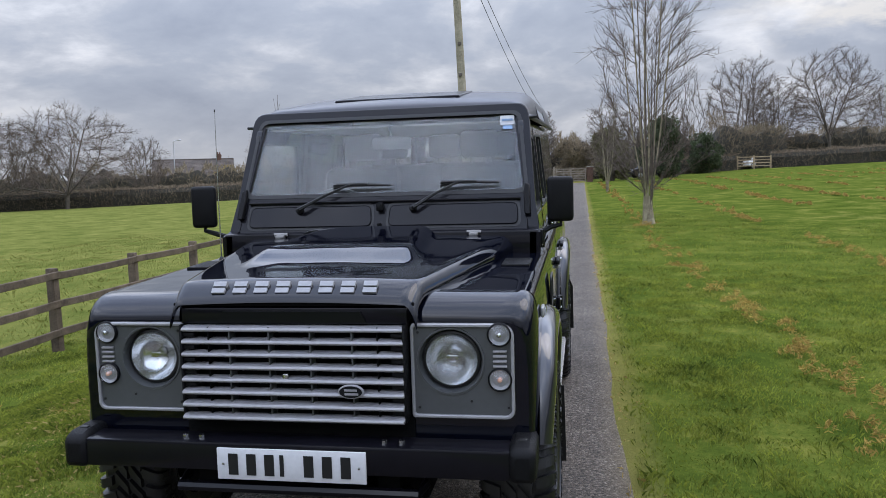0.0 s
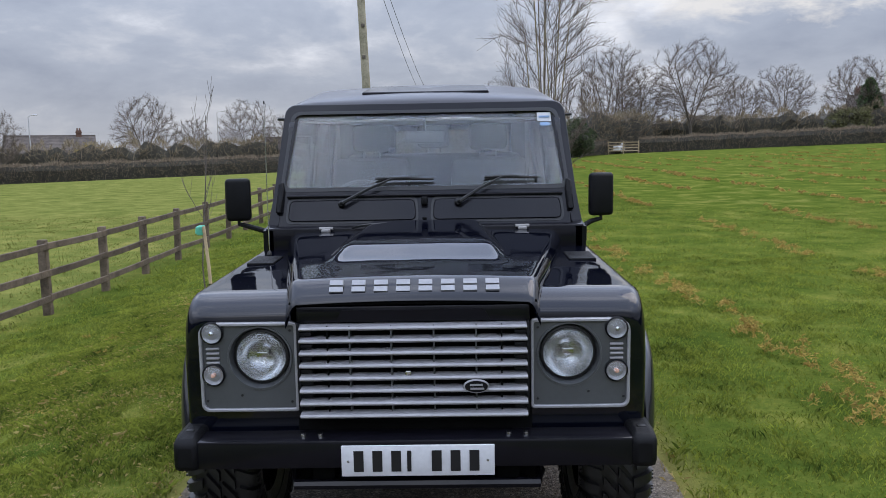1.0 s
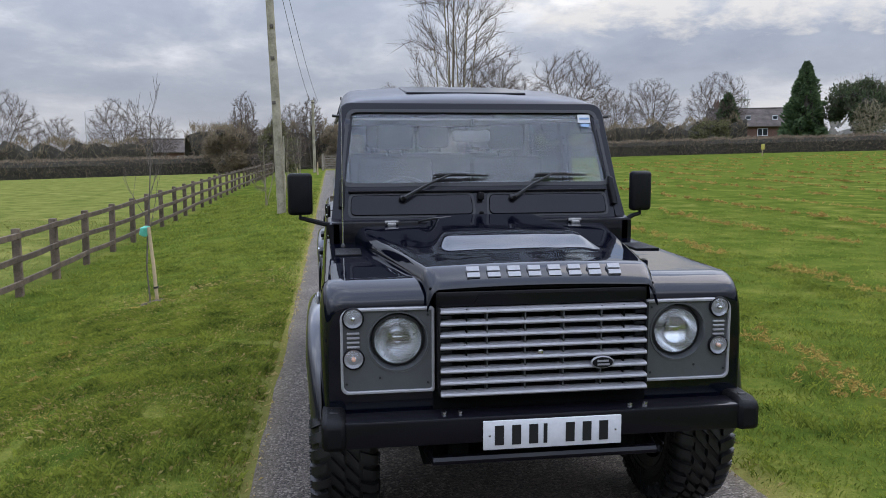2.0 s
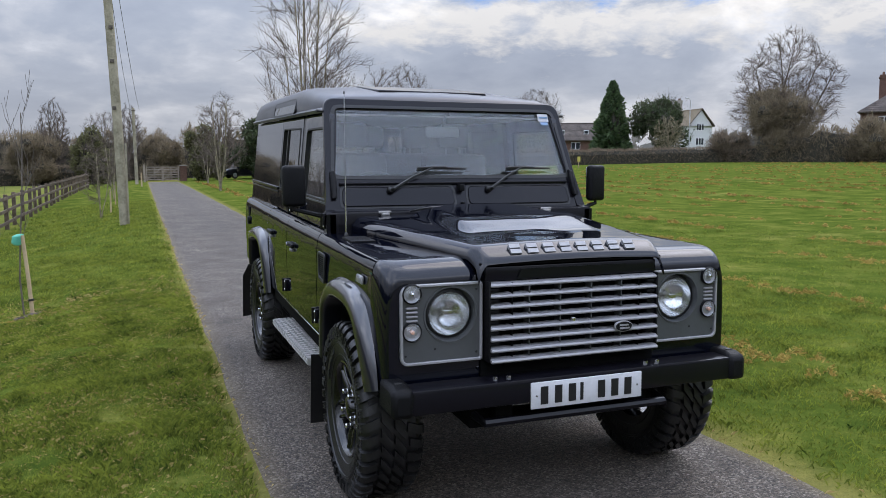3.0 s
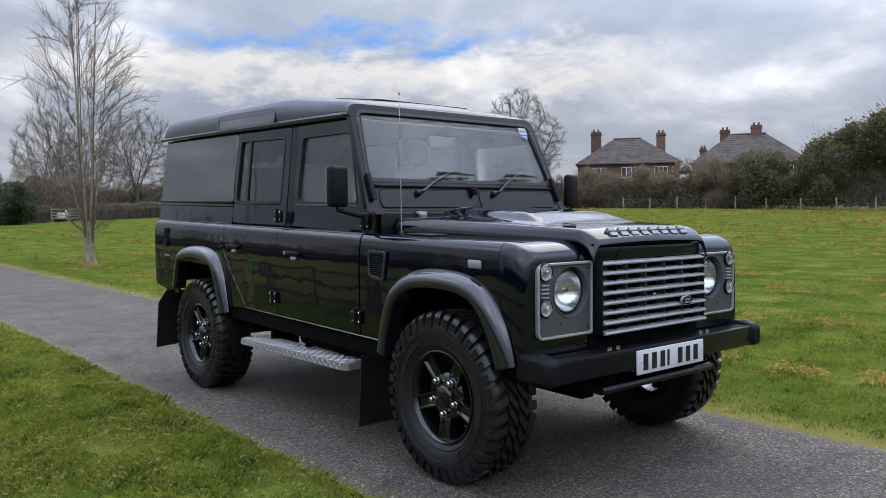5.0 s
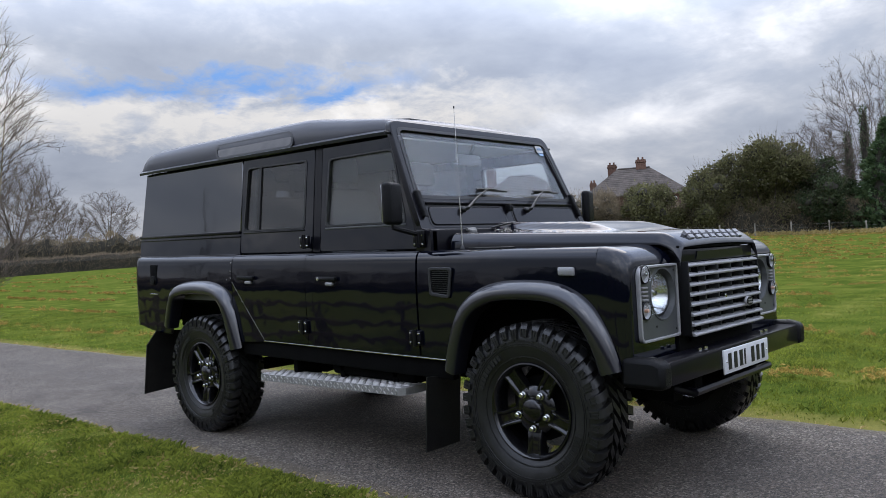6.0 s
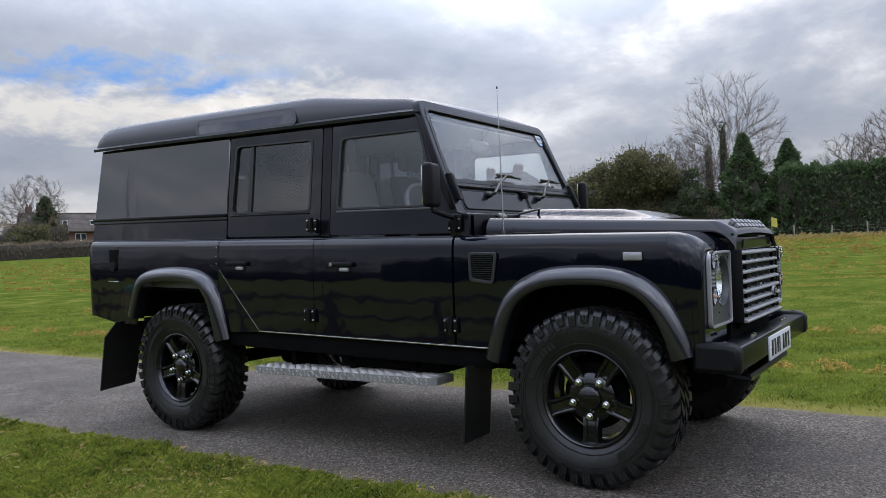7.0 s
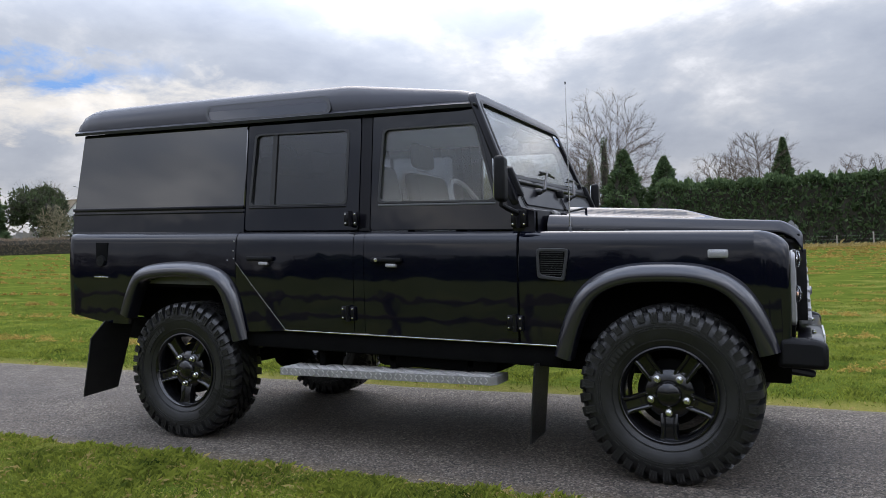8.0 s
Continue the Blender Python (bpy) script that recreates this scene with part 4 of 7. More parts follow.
for i, x in enumerate((-0.192, -0.127, -0.062, -0.017, 0.078, 0.143, 0.208)):
    bodypart("plate_bar", M().box(x - (0.007 if i == 3 else 0.017), x + (0.007 if i == 3 else 0.017), -0.6525, -0.6495, 0.566, 0.640), SEAL, plate)
for x in (-0.228, 0.254):
    bodypart("plate_screw", M().turn([(0.005, 0.0), (0.004, 0.003), (0.0001, 0.004)], (x, -0.650, 0.603), "y", 8, -1), CHROME, plate)
bodypart("steering_guard", M().tube([(-0.44, -0.50, 0.50), (-0.43, -0.585, 0.492), (0.44, -0.585, 0.492), (0.45, -0.50, 0.50)], 0.019, 8).box(-0.40, 0.40, -0.57, -0.40, 0.475, 0.482), SATIN, car, "black tubular steering guard")
bodypart("front_valance", M().box(-0.42, 0.42, -0.52, -0.44, 0.655, 0.74).box(-0.32, 0.32, -0.535, -0.52, 0.70, 0.73, 0.004), SHADOW)
both("tow_bracket", M().box(-0.37, -0.29, -0.56, -0.30, 0.47, 0.55, 0.006), SHADOW)

# Wheel-arch flares: a rounded band along each arch.
def flare(path):
    pts = smooth_path([(0, y, z) for y, z in path], 4)
    rows = []
    n = len(pts)
    for i, p in enumerate(pts):
        d = (pts[min(i + 1, n - 1)] - pts[max(i - 1, 0)]).normalized()
        nrm = Vector((0, -d.z, d.y))
        if nrm.dot(p - Vector((0, sum(q.y for q in pts) / n, 0.6))) < 0:
            nrm = -nrm
        e = min(1.0, 0.72 + 1.4 * min(i, n - 1 - i) / n)
        prof = [(0.055, 0.000), (0.052, 0.012), (0.044, 0.030), (0.030, 0.045), (0.010, 0.054), (-0.016, 0.057), (-0.028, 0.053), (-0.033, 0.044), (-0.034, 0.020), (-0.034, -0.05)]
        rows.append([(-(0.843 + o * (e if o > 0 else 1)), p.y + nrm.y * u, p.z + nrm.z * u) for u, o in prof])
    return M().grid(rows)


both("wheel_arch_flare", flare(FRONT_ARCH), FLARE, label="gloss black wheel arch flare", solid=0.004, sharp=60)
both("wheel_arch_flare", flare(REAR_ARCH), FLARE, label="gloss black wheel arch flare", solid=0.004, sharp=60)

# Hinges, handles, air intake, marker lamp, fuel recess.
for s in (-1, 1):
    kw = dict(mirror=s > 0, rake=True)
    for y, z, x in ((1.652, 0.715, XO), (0.712, 0.705, XO), (1.652, 1.222, 0.800), (0.700, 1.21, 0.790)):
        h = part("door_hinge", M().box(-x - 0.016, -x + 0.005, y - 0.040, y - 0.010, z - 0.038, z + 0.038, 0.006).box(-x - 0.016, -x + 0.005, y + 0.012, y + 0.042, z - 0.038, z + 0.038, 0.006), SATIN, car, "cast door hinge with bright bolts", **kw)
        part("hinge_pin", M().tube([(-x - 0.016, y, z - 0.042), (-x - 0.016, y, z + 0.042)], 0.011, 10), SATIN, h, **kw)
        for dy, dz in ((-0.028, 0.024), (-0.028, -0.024), (0.03, 0.024), (0.03, -0.024)):
            part("hinge_bolt", M().turn([(0.0065, 0.0), (0.005, 0.004), (0.0001, 0.005)], (-x - 0.016, y + dy, z + dz), "x", 8, -1), CHROME, h, **kw)
    for y in (1.415, 2.232):
        hd = part("door_handle", M().box(-XO - 0.022, -XO + 0.002, y - 0.09, y + 0.09, 0.990, 1.016, 0.008), PLASTIC, car, "black door handle with bright release", **kw)
        part("handle_trigger", M().box(-XO - 0.018, -XO + 0.004, y - 0.058, y + 0.006, 0.964, 0.986, 0.009), SILVER, hd, **kw)
        if y < 2:
            part("handle_lock", M().turn([(0.011, 0.0), (0.011, 0.006), (0.0001, 0.007)], (-XO - 0.022, y + 0.055, 1.003), "x", 12, -1), CHROME, hd, **kw)
    vent = [(-XO - 0.002, y, z) for y, z in [(p.x, p.y) for p in quad_loop([(0.597, 0.925, 0), (0.600, 1.068, 0), (0.438, 1.068, 0), (0.462, 0.912, 0)], 0.022)]]
    inner = [(-XO - 0.002, y, z) for y, z in [(p.x, p.y) for p in quad_loop([(0.582, 0.942, 0), (0.584, 1.053, 0), (0.456, 1.053, 0), (0.475, 0.930, 0)], 0.015)]]
    vn = part("wing_vent", M().ring(vent, inner, (-0.010, 0, 0)), VENT, car, "black mesh air intake on the wing side", **kw, bevel=0.003)
    # Black sheet behind the wires, painted as the shade inside the intake.
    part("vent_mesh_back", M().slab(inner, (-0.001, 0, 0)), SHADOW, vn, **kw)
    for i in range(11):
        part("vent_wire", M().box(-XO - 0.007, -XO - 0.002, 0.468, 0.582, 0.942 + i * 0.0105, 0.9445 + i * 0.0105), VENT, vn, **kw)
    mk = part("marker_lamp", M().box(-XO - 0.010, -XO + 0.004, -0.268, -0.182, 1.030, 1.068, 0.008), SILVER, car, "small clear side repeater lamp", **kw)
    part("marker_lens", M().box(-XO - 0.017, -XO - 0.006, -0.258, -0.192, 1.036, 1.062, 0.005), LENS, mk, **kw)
# No hollow is cut: a flat black plate carries the recess's shade.
fuel = bodypart("fuel_recess", M().box(-XO + 0.001, -XO + 0.012, 3.42, 3.52, 0.93, 1.09, 0.003), SHADOW, label="dark plate standing for the shaded fuel filler recess")
bodypart("fuel_cap", M().turn([(0.035, 0.0), (0.033, 0.018), (0.0001, 0.020)], (-XO + 0.004, 3.47, 0.975), "x", 16, -1), PLASTIC, fuel)
bodypart("recess_lip", M().box(-XO - 0.006, -XO + 0.002, 3.41, 3.53, 0.868, 0.876, 0.002), CHROME, fuel)

# Door mirrors on arms, and the aerial.
for s, cx, turn in ((-1, -0.948, 12), (1, 0.892, 16)):
    mir = new("door_mirror", mesh("door_mirror", M().box(-0.063, 0.063, -0.028, 0.026, -0.108, 0.108, 0.020, 3), PLASTIC))
    mir.parent, mir.location, mir.rotation_euler = car, (cx, 0.735, 1.398), (0, 0, radians(turn))
    tagged(mir, "black plastic door mirror on an arm")
    gl = new("mirror_glass", mesh("mirror_glass", M().box(-0.052, 0.052, 0.0255, 0.029, -0.095, 0.095, 0.001), REFLECTOR))
    gl.parent = mir
    arm = M().tube([(cx, 0.735, 1.30), (cx + 0.002 * s, 0.735, 1.275), (cx - s * 0.05, 0.725, 1.262), (s * 0.79, 0.70, 1.235)], [0.009, 0.011, 0.013, 0.014], 8)
    part("mirror_arm", arm, PLASTIC, car, "black mirror arm")
    part("mirror_mount", M().box(s * 0.79 - 0.02, s * 0.79 + 0.02, 0.66, 0.715, 1.185, 1.255, 0.006), PLASTIC, car)
aerial = part("aerial", M().tube([(-0.735, 0.462, 1.16), (-0.735, 0.464, 1.42), (-0.733, 0.470, 1.86)], [0.0035, 0.0028, 0.0016], 6), CHROME, car, "thin bright radio aerial")
part("aerial_base", M().turn([(0.012, 0.0), (0.010, 0.012), (0.004, 0.02)], (-0.735, 0.462, 1.148), "z", 10), SEAL, aerial)
part("aerial_tip", M().turn([(0.0035, 0), (0.0035, 0.012), (0.0001, 0.014)], (-0.733, 0.470, 1.86), "z", 6), SEAL, aerial)

# Side steps of chequer plate.
for s in (-1, 1):
    st = part("side_step", M().slab([(-0.872, 0.845, 0.400), (-0.872, 2.09, 0.400), (-0.69, 2.09, 0.400), (-0.69, 0.815, 0.400), (-0.845, 0.815, 0.400)], (0, 0, 0.040)), ALUMINIUM, car, "aluminium chequer-plate side step", mirror=s > 0)
    tread = M()

    def lug(at, along, across, rise):
        """A small raised oblong with chamfered sides."""
        at, u, v, w0 = Vector(at), Vector(along), Vector(across), Vector(rise)
        low = [at - u, at - v, at + u, at + v]
        tread.add(low + [at + (p - at) * 0.62 + w0 for p in low], [(4, 5, 6, 7)] + [(i, (i + 1) % 4, 4 + (i + 1) % 4, 4 + i) for i in range(4)])

    for i in range(42):
        y = 0.862 + i * 0.0296
        for j in range(6):
            t = 1 if (i + j) % 2 else -1
            lug((-0.856 + j * 0.031, y, 0.440), (0.0135, t * 0.0135, 0), (0.0042, -t * 0.0042, 0), (0, 0, 0.004))
        for j in range(2):
            t = 1 if (i + j) % 2 else -1
            lug((-0.872, y, 0.411 + j * 0.018), (0, 0.009, t * 0.009), (0, 0.003, -t * 0.003), (-0.0035, 0, 0))
    part("step_tread", tread, WORN, st, mirror=s > 0, fix=False)
    for y in (1.0, 1.45, 1.9):
        part("step_bracket", M().box(-0.74, -0.55, y - 0.02, y + 0.02, 0.40, 0.52, 0.004), SHADOW, st, mirror=s > 0)

# Mud flaps.
both("front_mud_flap", M().slab([(-0.635, 0.612, 0.50), (-0.90, 0.60, 0.52), (-0.905, 0.628, 0.14), (-0.64, 0.640, 0.14)], (0, 0.008, 0)), RUBBER, label="black rubber mud flap")
both("rear_mud_flap", M().slab([(-0.64, 3.42, 0.585), (-0.87, 3.42, 0.60), (-0.91, 3.50, 0.49), (-0.91, 3.57, 0.12), (-0.64, 3.57, 0.14)], (0, 0.008, 0)), RUBBER, label="black rubber mud flap")

# Underside: chassis rails, axles, tank, floor.
both("chassis_rail", M().box(-0.46, -0.37, -0.50, 3.70, 0.44, 0.58, 0.01), SHADOW)
bodypart("car_floor", M().box(-0.79, 0.79, 0.62, 2.36, 0.575, 0.60).box(-0.78, 0.78, 2.36, 3.74, 0.82, 0.84), SHADOW)
bodypart("fuel_tank", M().box(-0.74, -0.42, 0.85, 1.55, 0.43, 0.57, 0.03), SHADOW)
bodypart("rear_silencer", M().box(-0.40, 0.40, 3.0, 3.6, 0.42, 0.60, 0.03), SHADOW)
for y in (0.0, 2.794):
    part("axle", M().tube([(-0.62, y, 0.40), (0.62, y, 0.40)], 0.045, 12).turn([(0.05, -0.14), (0.13, -0.07), (0.15, 0.0), (0.13, 0.07), (0.05, 0.14)], (0.22, y, 0.40), "y", 16), SHADOW, car)
    for x in (-0.52, 0.52):
        part("damper", M().tube([(x, y + 0.1, 0.36), (x * 0.95, y + 0.16, 0.85)], 0.035, 10), SHADOW, car)
part("exhaust", M().tube([(0.3, 0.5, 0.42), (0.3, 2.3, 0.42), (0.45, 2.6, 0.62), (0.5, 3.7, 0.45)], 0.035, 10), SHADOW, car)
# Added black boxes close the rear wheel wells and stand for their shade.
bodypart("rear_floor_pan", M().box(-0.585, 0.585, 2.50, 3.55, 0.61, 0.835), SHADOW)
bodypart("wheel_well", M().box(-0.60, 0.60, 2.35, 3.25, 0.84, 1.12).box(-0.80, -0.60, 2.42, 3.24, 0.955, 1.0).box(0.60, 0.80, 2.42, 3.24, 0.955, 1.0), SHADOW)

# Tail: lower panel, door with window, tail opening.
both("tail_panel", M().box(-0.80, -0.42, 3.775, 3.800, 0.63, 1.14), PAINT)
tail_x = lambda z: 3.802 - 0.094 * (z - 1.15)
tdoor = bodypart("tail_door", M().ring([(p.x, tail_x(p.y), p.y) for p in quad_loop([(-0.43, 0.63, 0), (-0.43, 1.79, 0), (0.43, 1.79, 0), (0.43, 0.63, 0)], 0.03)], [(p.x, tail_x(p.y), p.y) for p in quad_loop([(-0.36, 1.32, 0), (-0.36, 1.73, 0), (0.36, 1.73, 0), (0.36, 1.32, 0)], 0.05)], (0, -0.03, 0)), PAINT, label="black tail door with window")
bodypart("tail_window", M().slab([(-0.37, tail_x(1.31) - 0.01, 1.31), (-0.37, tail_x(1.74) - 0.01, 1.74), (0.37, tail_x(1.74) - 0.01, 1.74), (0.37, tail_x(1.31) - 0.01, 1.31)], (0, -0.005, 0)), GLASS_TINT, tdoor)
for x in (-0.56, 0.56):
    bodypart("tail_corner", M().ring([(p.x, tail_x(p.y) - 0.004, p.y) for p in quad_loop([(x - 0.13, 1.14, 0), (x - 0.13, 1.80, 0), (x + 0.13, 1.80, 0), (x + 0.13, 1.14, 0)], 0.02)], [(p.x, tail_x(p.y) - 0.004, p.y) for p in quad_loop([(x - 0.075, 1.36, 0), (x - 0.075, 1.70, 0), (x + 0.075, 1.70, 0), (x + 0.075, 1.36, 0)], 0.03)], (0, -0.03, 0)), SATIN)
    bodypart("tail_corner_window", M().slab([(x - 0.08, tail_x(1.35) - 0.012, 1.35), (x - 0.08, tail_x(1.71) - 0.012, 1.71), (x + 0.08, tail_x(1.71) - 0.012, 1.71), (x + 0.08, tail_x(1.35) - 0.012, 1.35)], (0, -0.005, 0)), GLASS_TINT)

# Cabin: dashboard, wheel, seats.
bodypart("dashboard", M().box(-0.70, 0.70, 0.76, 1.02, 1.03, 1.25, 0.03).box(-0.62, -0.16, 0.86, 1.04, 1.22, 1.315, 0.03), TRIM)
rim = M()
c = Vector((-0.37, 1.13, 1.27))
ax1, ax2 = Vector((1, 0, 0)), Vector((0, 0.45, 0.89))
rim.tube([c + (ax1 * math.cos(radians(12 * i)) + ax2 * math.sin(radians(12 * i))) * 0.20 for i in range(31)], 0.014, 8, cap=False)
wheel_in = bodypart("steering_wheel", rim, TRIM, label="dark steering wheel")
bodypart("wheel_spoke", M().tube([c - ax1 * 0.2, c + ax1 * 0.2], 0.014, 6).tube([c, c - ax2 * 0.2], 0.014, 6).turn([(0.055, -0.02), (0.06, 0.0), (0.05, 0.02), (0.0001, 0.025)], c, "y", 14).tube([c, c + Vector((0, -0.16, -0.12))], 0.03, 8), TRIM, wheel_in)


def seat(x, y, width):
    m = M().box(x - width / 2, x + width / 2, y - 0.26, y + 0.24, 0.86, 1.02, 0.04)
    ob = bodypart("seat_cushion", m, CLOTH, label="dark cloth seat")
    back = M().box(-width / 2, width / 2, -0.06, 0.06, 0.0, 0.58, 0.045)
    back.v = [(px + x, y + 0.24 + py + pz * 0.2, 0.98 + pz) for px, py, pz in back.v]
    bodypart("seat_back", back, CLOTH, ob)
    for hx in ((x,) if width < 0.7 else (x - 0.4, x, x + 0.4)):
        rest = M().box(-0.12, 0.12, -0.045, 0.045, 0.0, 0.17, 0.035)
        rest.v = [(px + hx, y + 0.365 + py + pz * 0.1, 1.60 + pz) for px, py, pz in rest.v]
        bodypart("headrest", rest, CLOTH, ob)
        bodypart("headrest_post", M().tube([(hx - 0.05, y + 0.36, 1.54), (hx - 0.05, y + 0.37, 1.62)], 0.006, 6).tube([(hx + 0.05, y + 0.36, 1.54), (hx + 0.05, y + 0.37, 1.62)], 0.006, 6), CHROME, ob)


seat(-0.37, 1.42, 0.48)
seat(0.37, 1.42, 0.48)
seat(0.0, 2.30, 1.30)
bodypart("inner_mirror", M().box(-0.11, 0.11, 1.00, 1.03, 1.66, 1.73, 0.02).tube([(0, 1.0, 1.73), (0, 0.96, 1.79)], 0.008, 6), TRIM)
both("inner_trim", M().box(-0.80, -0.77, 2.42, 3.74, 0.84, 1.14).box(-0.69, -0.66, 2.42, 3.72, 1.14, 1.78), TRIM)
bodypart("cabin_bulkhead", M().box(-0.78, 0.78, 0.66, 0.70, 0.60, 1.16), TRIM)


# Wheels: treaded tyre, five-spoke rim, bright nuts.
def tyre_mesh():
    R, W = 0.398, 0.131
    m = M()
    prof = [(0.205, -0.098), (0.222, -0.106), (0.232, -0.112), (0.27, -0.127), (0.315, -0.132), (0.350, -0.127), (0.366, -0.116), (0.378, -0.100), (0.380, -0.05), (0.381, 0.0), (0.380, 0.05), (0.378, 0.100), (0.366, 0.116), (0.350, 0.127), (0.315, 0.132), (0.27, 0.127), (0.232, 0.112), (0.222, 0.106), (0.205, 0.098)]
    rows = []
    for r, o in prof:
        rows.append([(o, r * math.cos(2 * math.pi * i / 72), r * math.sin(2 * math.pi * i / 72)) for i in range(72)])
    m.grid(rows, close=True)
    tread = M()

    def block(a0, a1, skew, x0, x1, r0, r1, taper=0.0):
        v = []
        for r, t in ((r0, 0.0), (r1, 0.10)):
            for x, k in ((x0, 0), (x1, 1)):
                for a in (a0, a1):
                    mid = (a0 + a1) / 2
                    aa = mid + (a - mid) * (1 - t) + skew * (k - 0.5)
                    rr = r - taper * (abs(x) / W) ** 3
                    v.append((x, rr * math.cos(aa), rr * math.sin(aa)))
        tread.add(v, [(0, 1, 5, 4), (2, 6, 7, 3), (0, 4, 6, 2), (1, 3, 7, 5), (4, 5, 7, 6)])

    def shoulder(a0, a1, s, skew, crest, root):
        """A lug that runs over the tyre's rounded shoulder; crest and root are its outer and inner lines as (x, r)."""
        v = []
        for (x, r), (xb, rb) in zip(crest, root):
            t = skew * (x - 0.07) / 0.06
            for xx, rr, aa in ((x, r, a0 + 0.004), (x, r, a1 - 0.004), (xb, rb, a1), (xb, rb, a0)):
                v.append((s * xx, rr * math.cos(aa + t), rr * math.sin(aa + t)))
        f = [(0, 1, 2, 3), tuple(4 * len(crest) - 4 + k for k in (3, 2, 1, 0))]
        for k in range(len(crest) - 1):
            f += [(4 * k + j, 4 * k + 4 + j, 4 * k + 4 + (j + 1) % 4, 4 * k + (j + 1) % 4) for j in (0, 1, 3)]
        tread.add(v, f)

    n = 38
    for i in range(n):
        a, w1 = 2 * math.pi * i / n, 2 * math.pi / n
        for s in (-1, 1):
            off = 0.0 if s < 0 else 0.5 * w1
            long = i % 2
            lo, end = (0.060, 0.334) if long else (0.070, 0.346)
            # shoulder lugs that round over onto the sidewall
            crest = [(lo, 0.4005), (0.104, 0.3995), (0.120, 0.393), (0.131, 0.380), (0.1355, 0.362), (0.1355, end)]
            root = [(lo, 0.374), (0.100, 0.374), (0.108, 0.371), (0.118, 0.364), (0.125, 0.352), (0.1275, end)]
            shoulder(a + off, a + off + 0.62 * w1, s, s * 0.05 * s, crest, root)
            # a U-shaped ridge on the flank of each lug
            skew = 0.055
            for k0, k1, r0, r1 in ((0.02, 0.14, end, 0.374), (0.48, 0.60, end, 0.374), (0.02, 0.60, end - 0.007, end), (0.25, 0.37, end + 0.012, 0.374)):
                block(a + off + skew + k0 * w1, a + off + skew + k1 * w1, 0, s * 0.128, s * 0.1388, r0, r1)
            # two staggered centre rows
            block(a + off + 0.15 * w1, a + off + 0.74 * w1, s * 0.15, s * 0.004, s * 0.054, 0.374, 0.4005)
        for s in (-1, 1):
            # moulded pattern on the sidewall
            for da, r0, r1 in ((0.0, 0.318, 0.324),):
                aa = a + da * w1
                v = []
                for x in (0.1305, 0.1352):
                    for r in (r0, r1):
                        for k in (0.0, 0.62):
                            v.append((s * x, r * math.cos(aa + k * w1), r * math.sin(aa + k * w1)))
                tread.add(v, [(0, 1, 5, 4), (2, 6, 7, 3), (0, 4, 6, 2), (1, 3, 7, 5), (4, 5, 7, 6)])
    for s in (-1, 1):
        for r, x in ((0.247, 0.1195), (0.300, 0.1318), (0.309, 0.1322)):
            tread.grid([[(s * (x + o), (r + q) * math.cos(2 * math.pi * i / 72), (r + q) * math.sin(2 * math.pi * i / 72)) for i in range(72)] for q, o in ((-0.003, -0.003), (-0.0015, 0.002), (0.0015, 0.002), (0.003, -0.003))], close=True)
    # raised plain bars where the sidewall is lettered
    for base in (0.3, 0.3 + math.pi):
        for i in range(9):
            a0 = base + i * 0.085
            for s in (-1, 1):
                v = []
                for x in (0.1275, 0.1318):
                    for r in (0.262, 0.290):
                        for k in (0.0, 0.058):
                            v.append((s * x, r * math.cos(a0 + k), r * math.sin(a0 + k)))
                tread.add(v, [(0, 1, 5, 4), (2, 6, 7, 3), (0, 4, 6, 2), (1, 3, 7, 5), (4, 5, 7, 6)])
    return m, tread


def rim_mesh():
    m = M()
    prof = [(0.205, 0.085), (0.219, 0.103), (0.219, 0.112), (0.212, 0.114), (0.203, 0.104), (0.197, 0.085), (0.192, 0.03), (0.190, -0.06), (0.205, -0.098)]
    m.grid([[(-o, r * math.cos(2 * math.pi * i / 56), r * math.sin(2 * math.pi * i / 56)) for i in range(56)] for r, o in prof], close=True)
    m.grid([[(-o, r * math.cos(2 * math.pi * i / 40), r * math.sin(2 * math.pi * i / 40)) for i in range(40)] for r, o in [(0.112, 0.030), (0.112, 0.066), (0.100, 0.078), (0.058, 0.082), (0.054, 0.098), (0.045, 0.106), (0.0005, 0.108)]], close=True)
    return m


def spoke_mesh():
    """One spoke along +z: two raised ribs with a valley between, flaring into the rim."""
    rows = []
    for r, o, wd in ((0.080, 0.076, 0.040), (0.105, 0.086, 0.040), (0.14, 0.092, 0.038), (0.17, 0.095, 0.037), (0.192, 0.098, 0.041), (0.206, 0.100, 0.050)):
        prof = [(-1.0, -0.045), (-1.0, -0.008), (-0.92, -0.001), (-0.72, 0.0), (-0.56, -0.004), (-0.42, -0.013), (0.42, -0.013), (0.56, -0.004), (0.72, 0.0), (0.92, -0.001), (1.0, -0.008), (1.0, -0.045)]
        rows.append([(-(o + h), wd * u, r) for u, h in prof])
    return M().grid(rows, close=True)


(CARCASS, TREAD), SPOKE = tyre_mesh(), mesh("spoke", spoke_mesh(), ALLOY, sharp=40)
TYRE, TREAD, RIM = mesh("tyre", CARCASS, RUBBER, sharp=30), mesh("tyre_tread", TREAD, RUBBER, sharp=30), mesh("rim", rim_mesh(), ALLOY, sharp=40)
NUT = mesh("wheel_nut", M().turn([(0.0165, 0.0), (0.0165, 0.004), (0.0125, 0.005), (0.0125, 0.022), (0.009, 0.026), (0.0001, 0.027)], (0, 0, 0), "x", 12, -1), CHROME)
DRUM = mesh("brake_drum", M().turn([(0.15, -0.02), (0.15, 0.016), (0.10, 0.02), (0.0001, 0.02)], (0, 0, 0), "x", 24, -1), SHADOW)
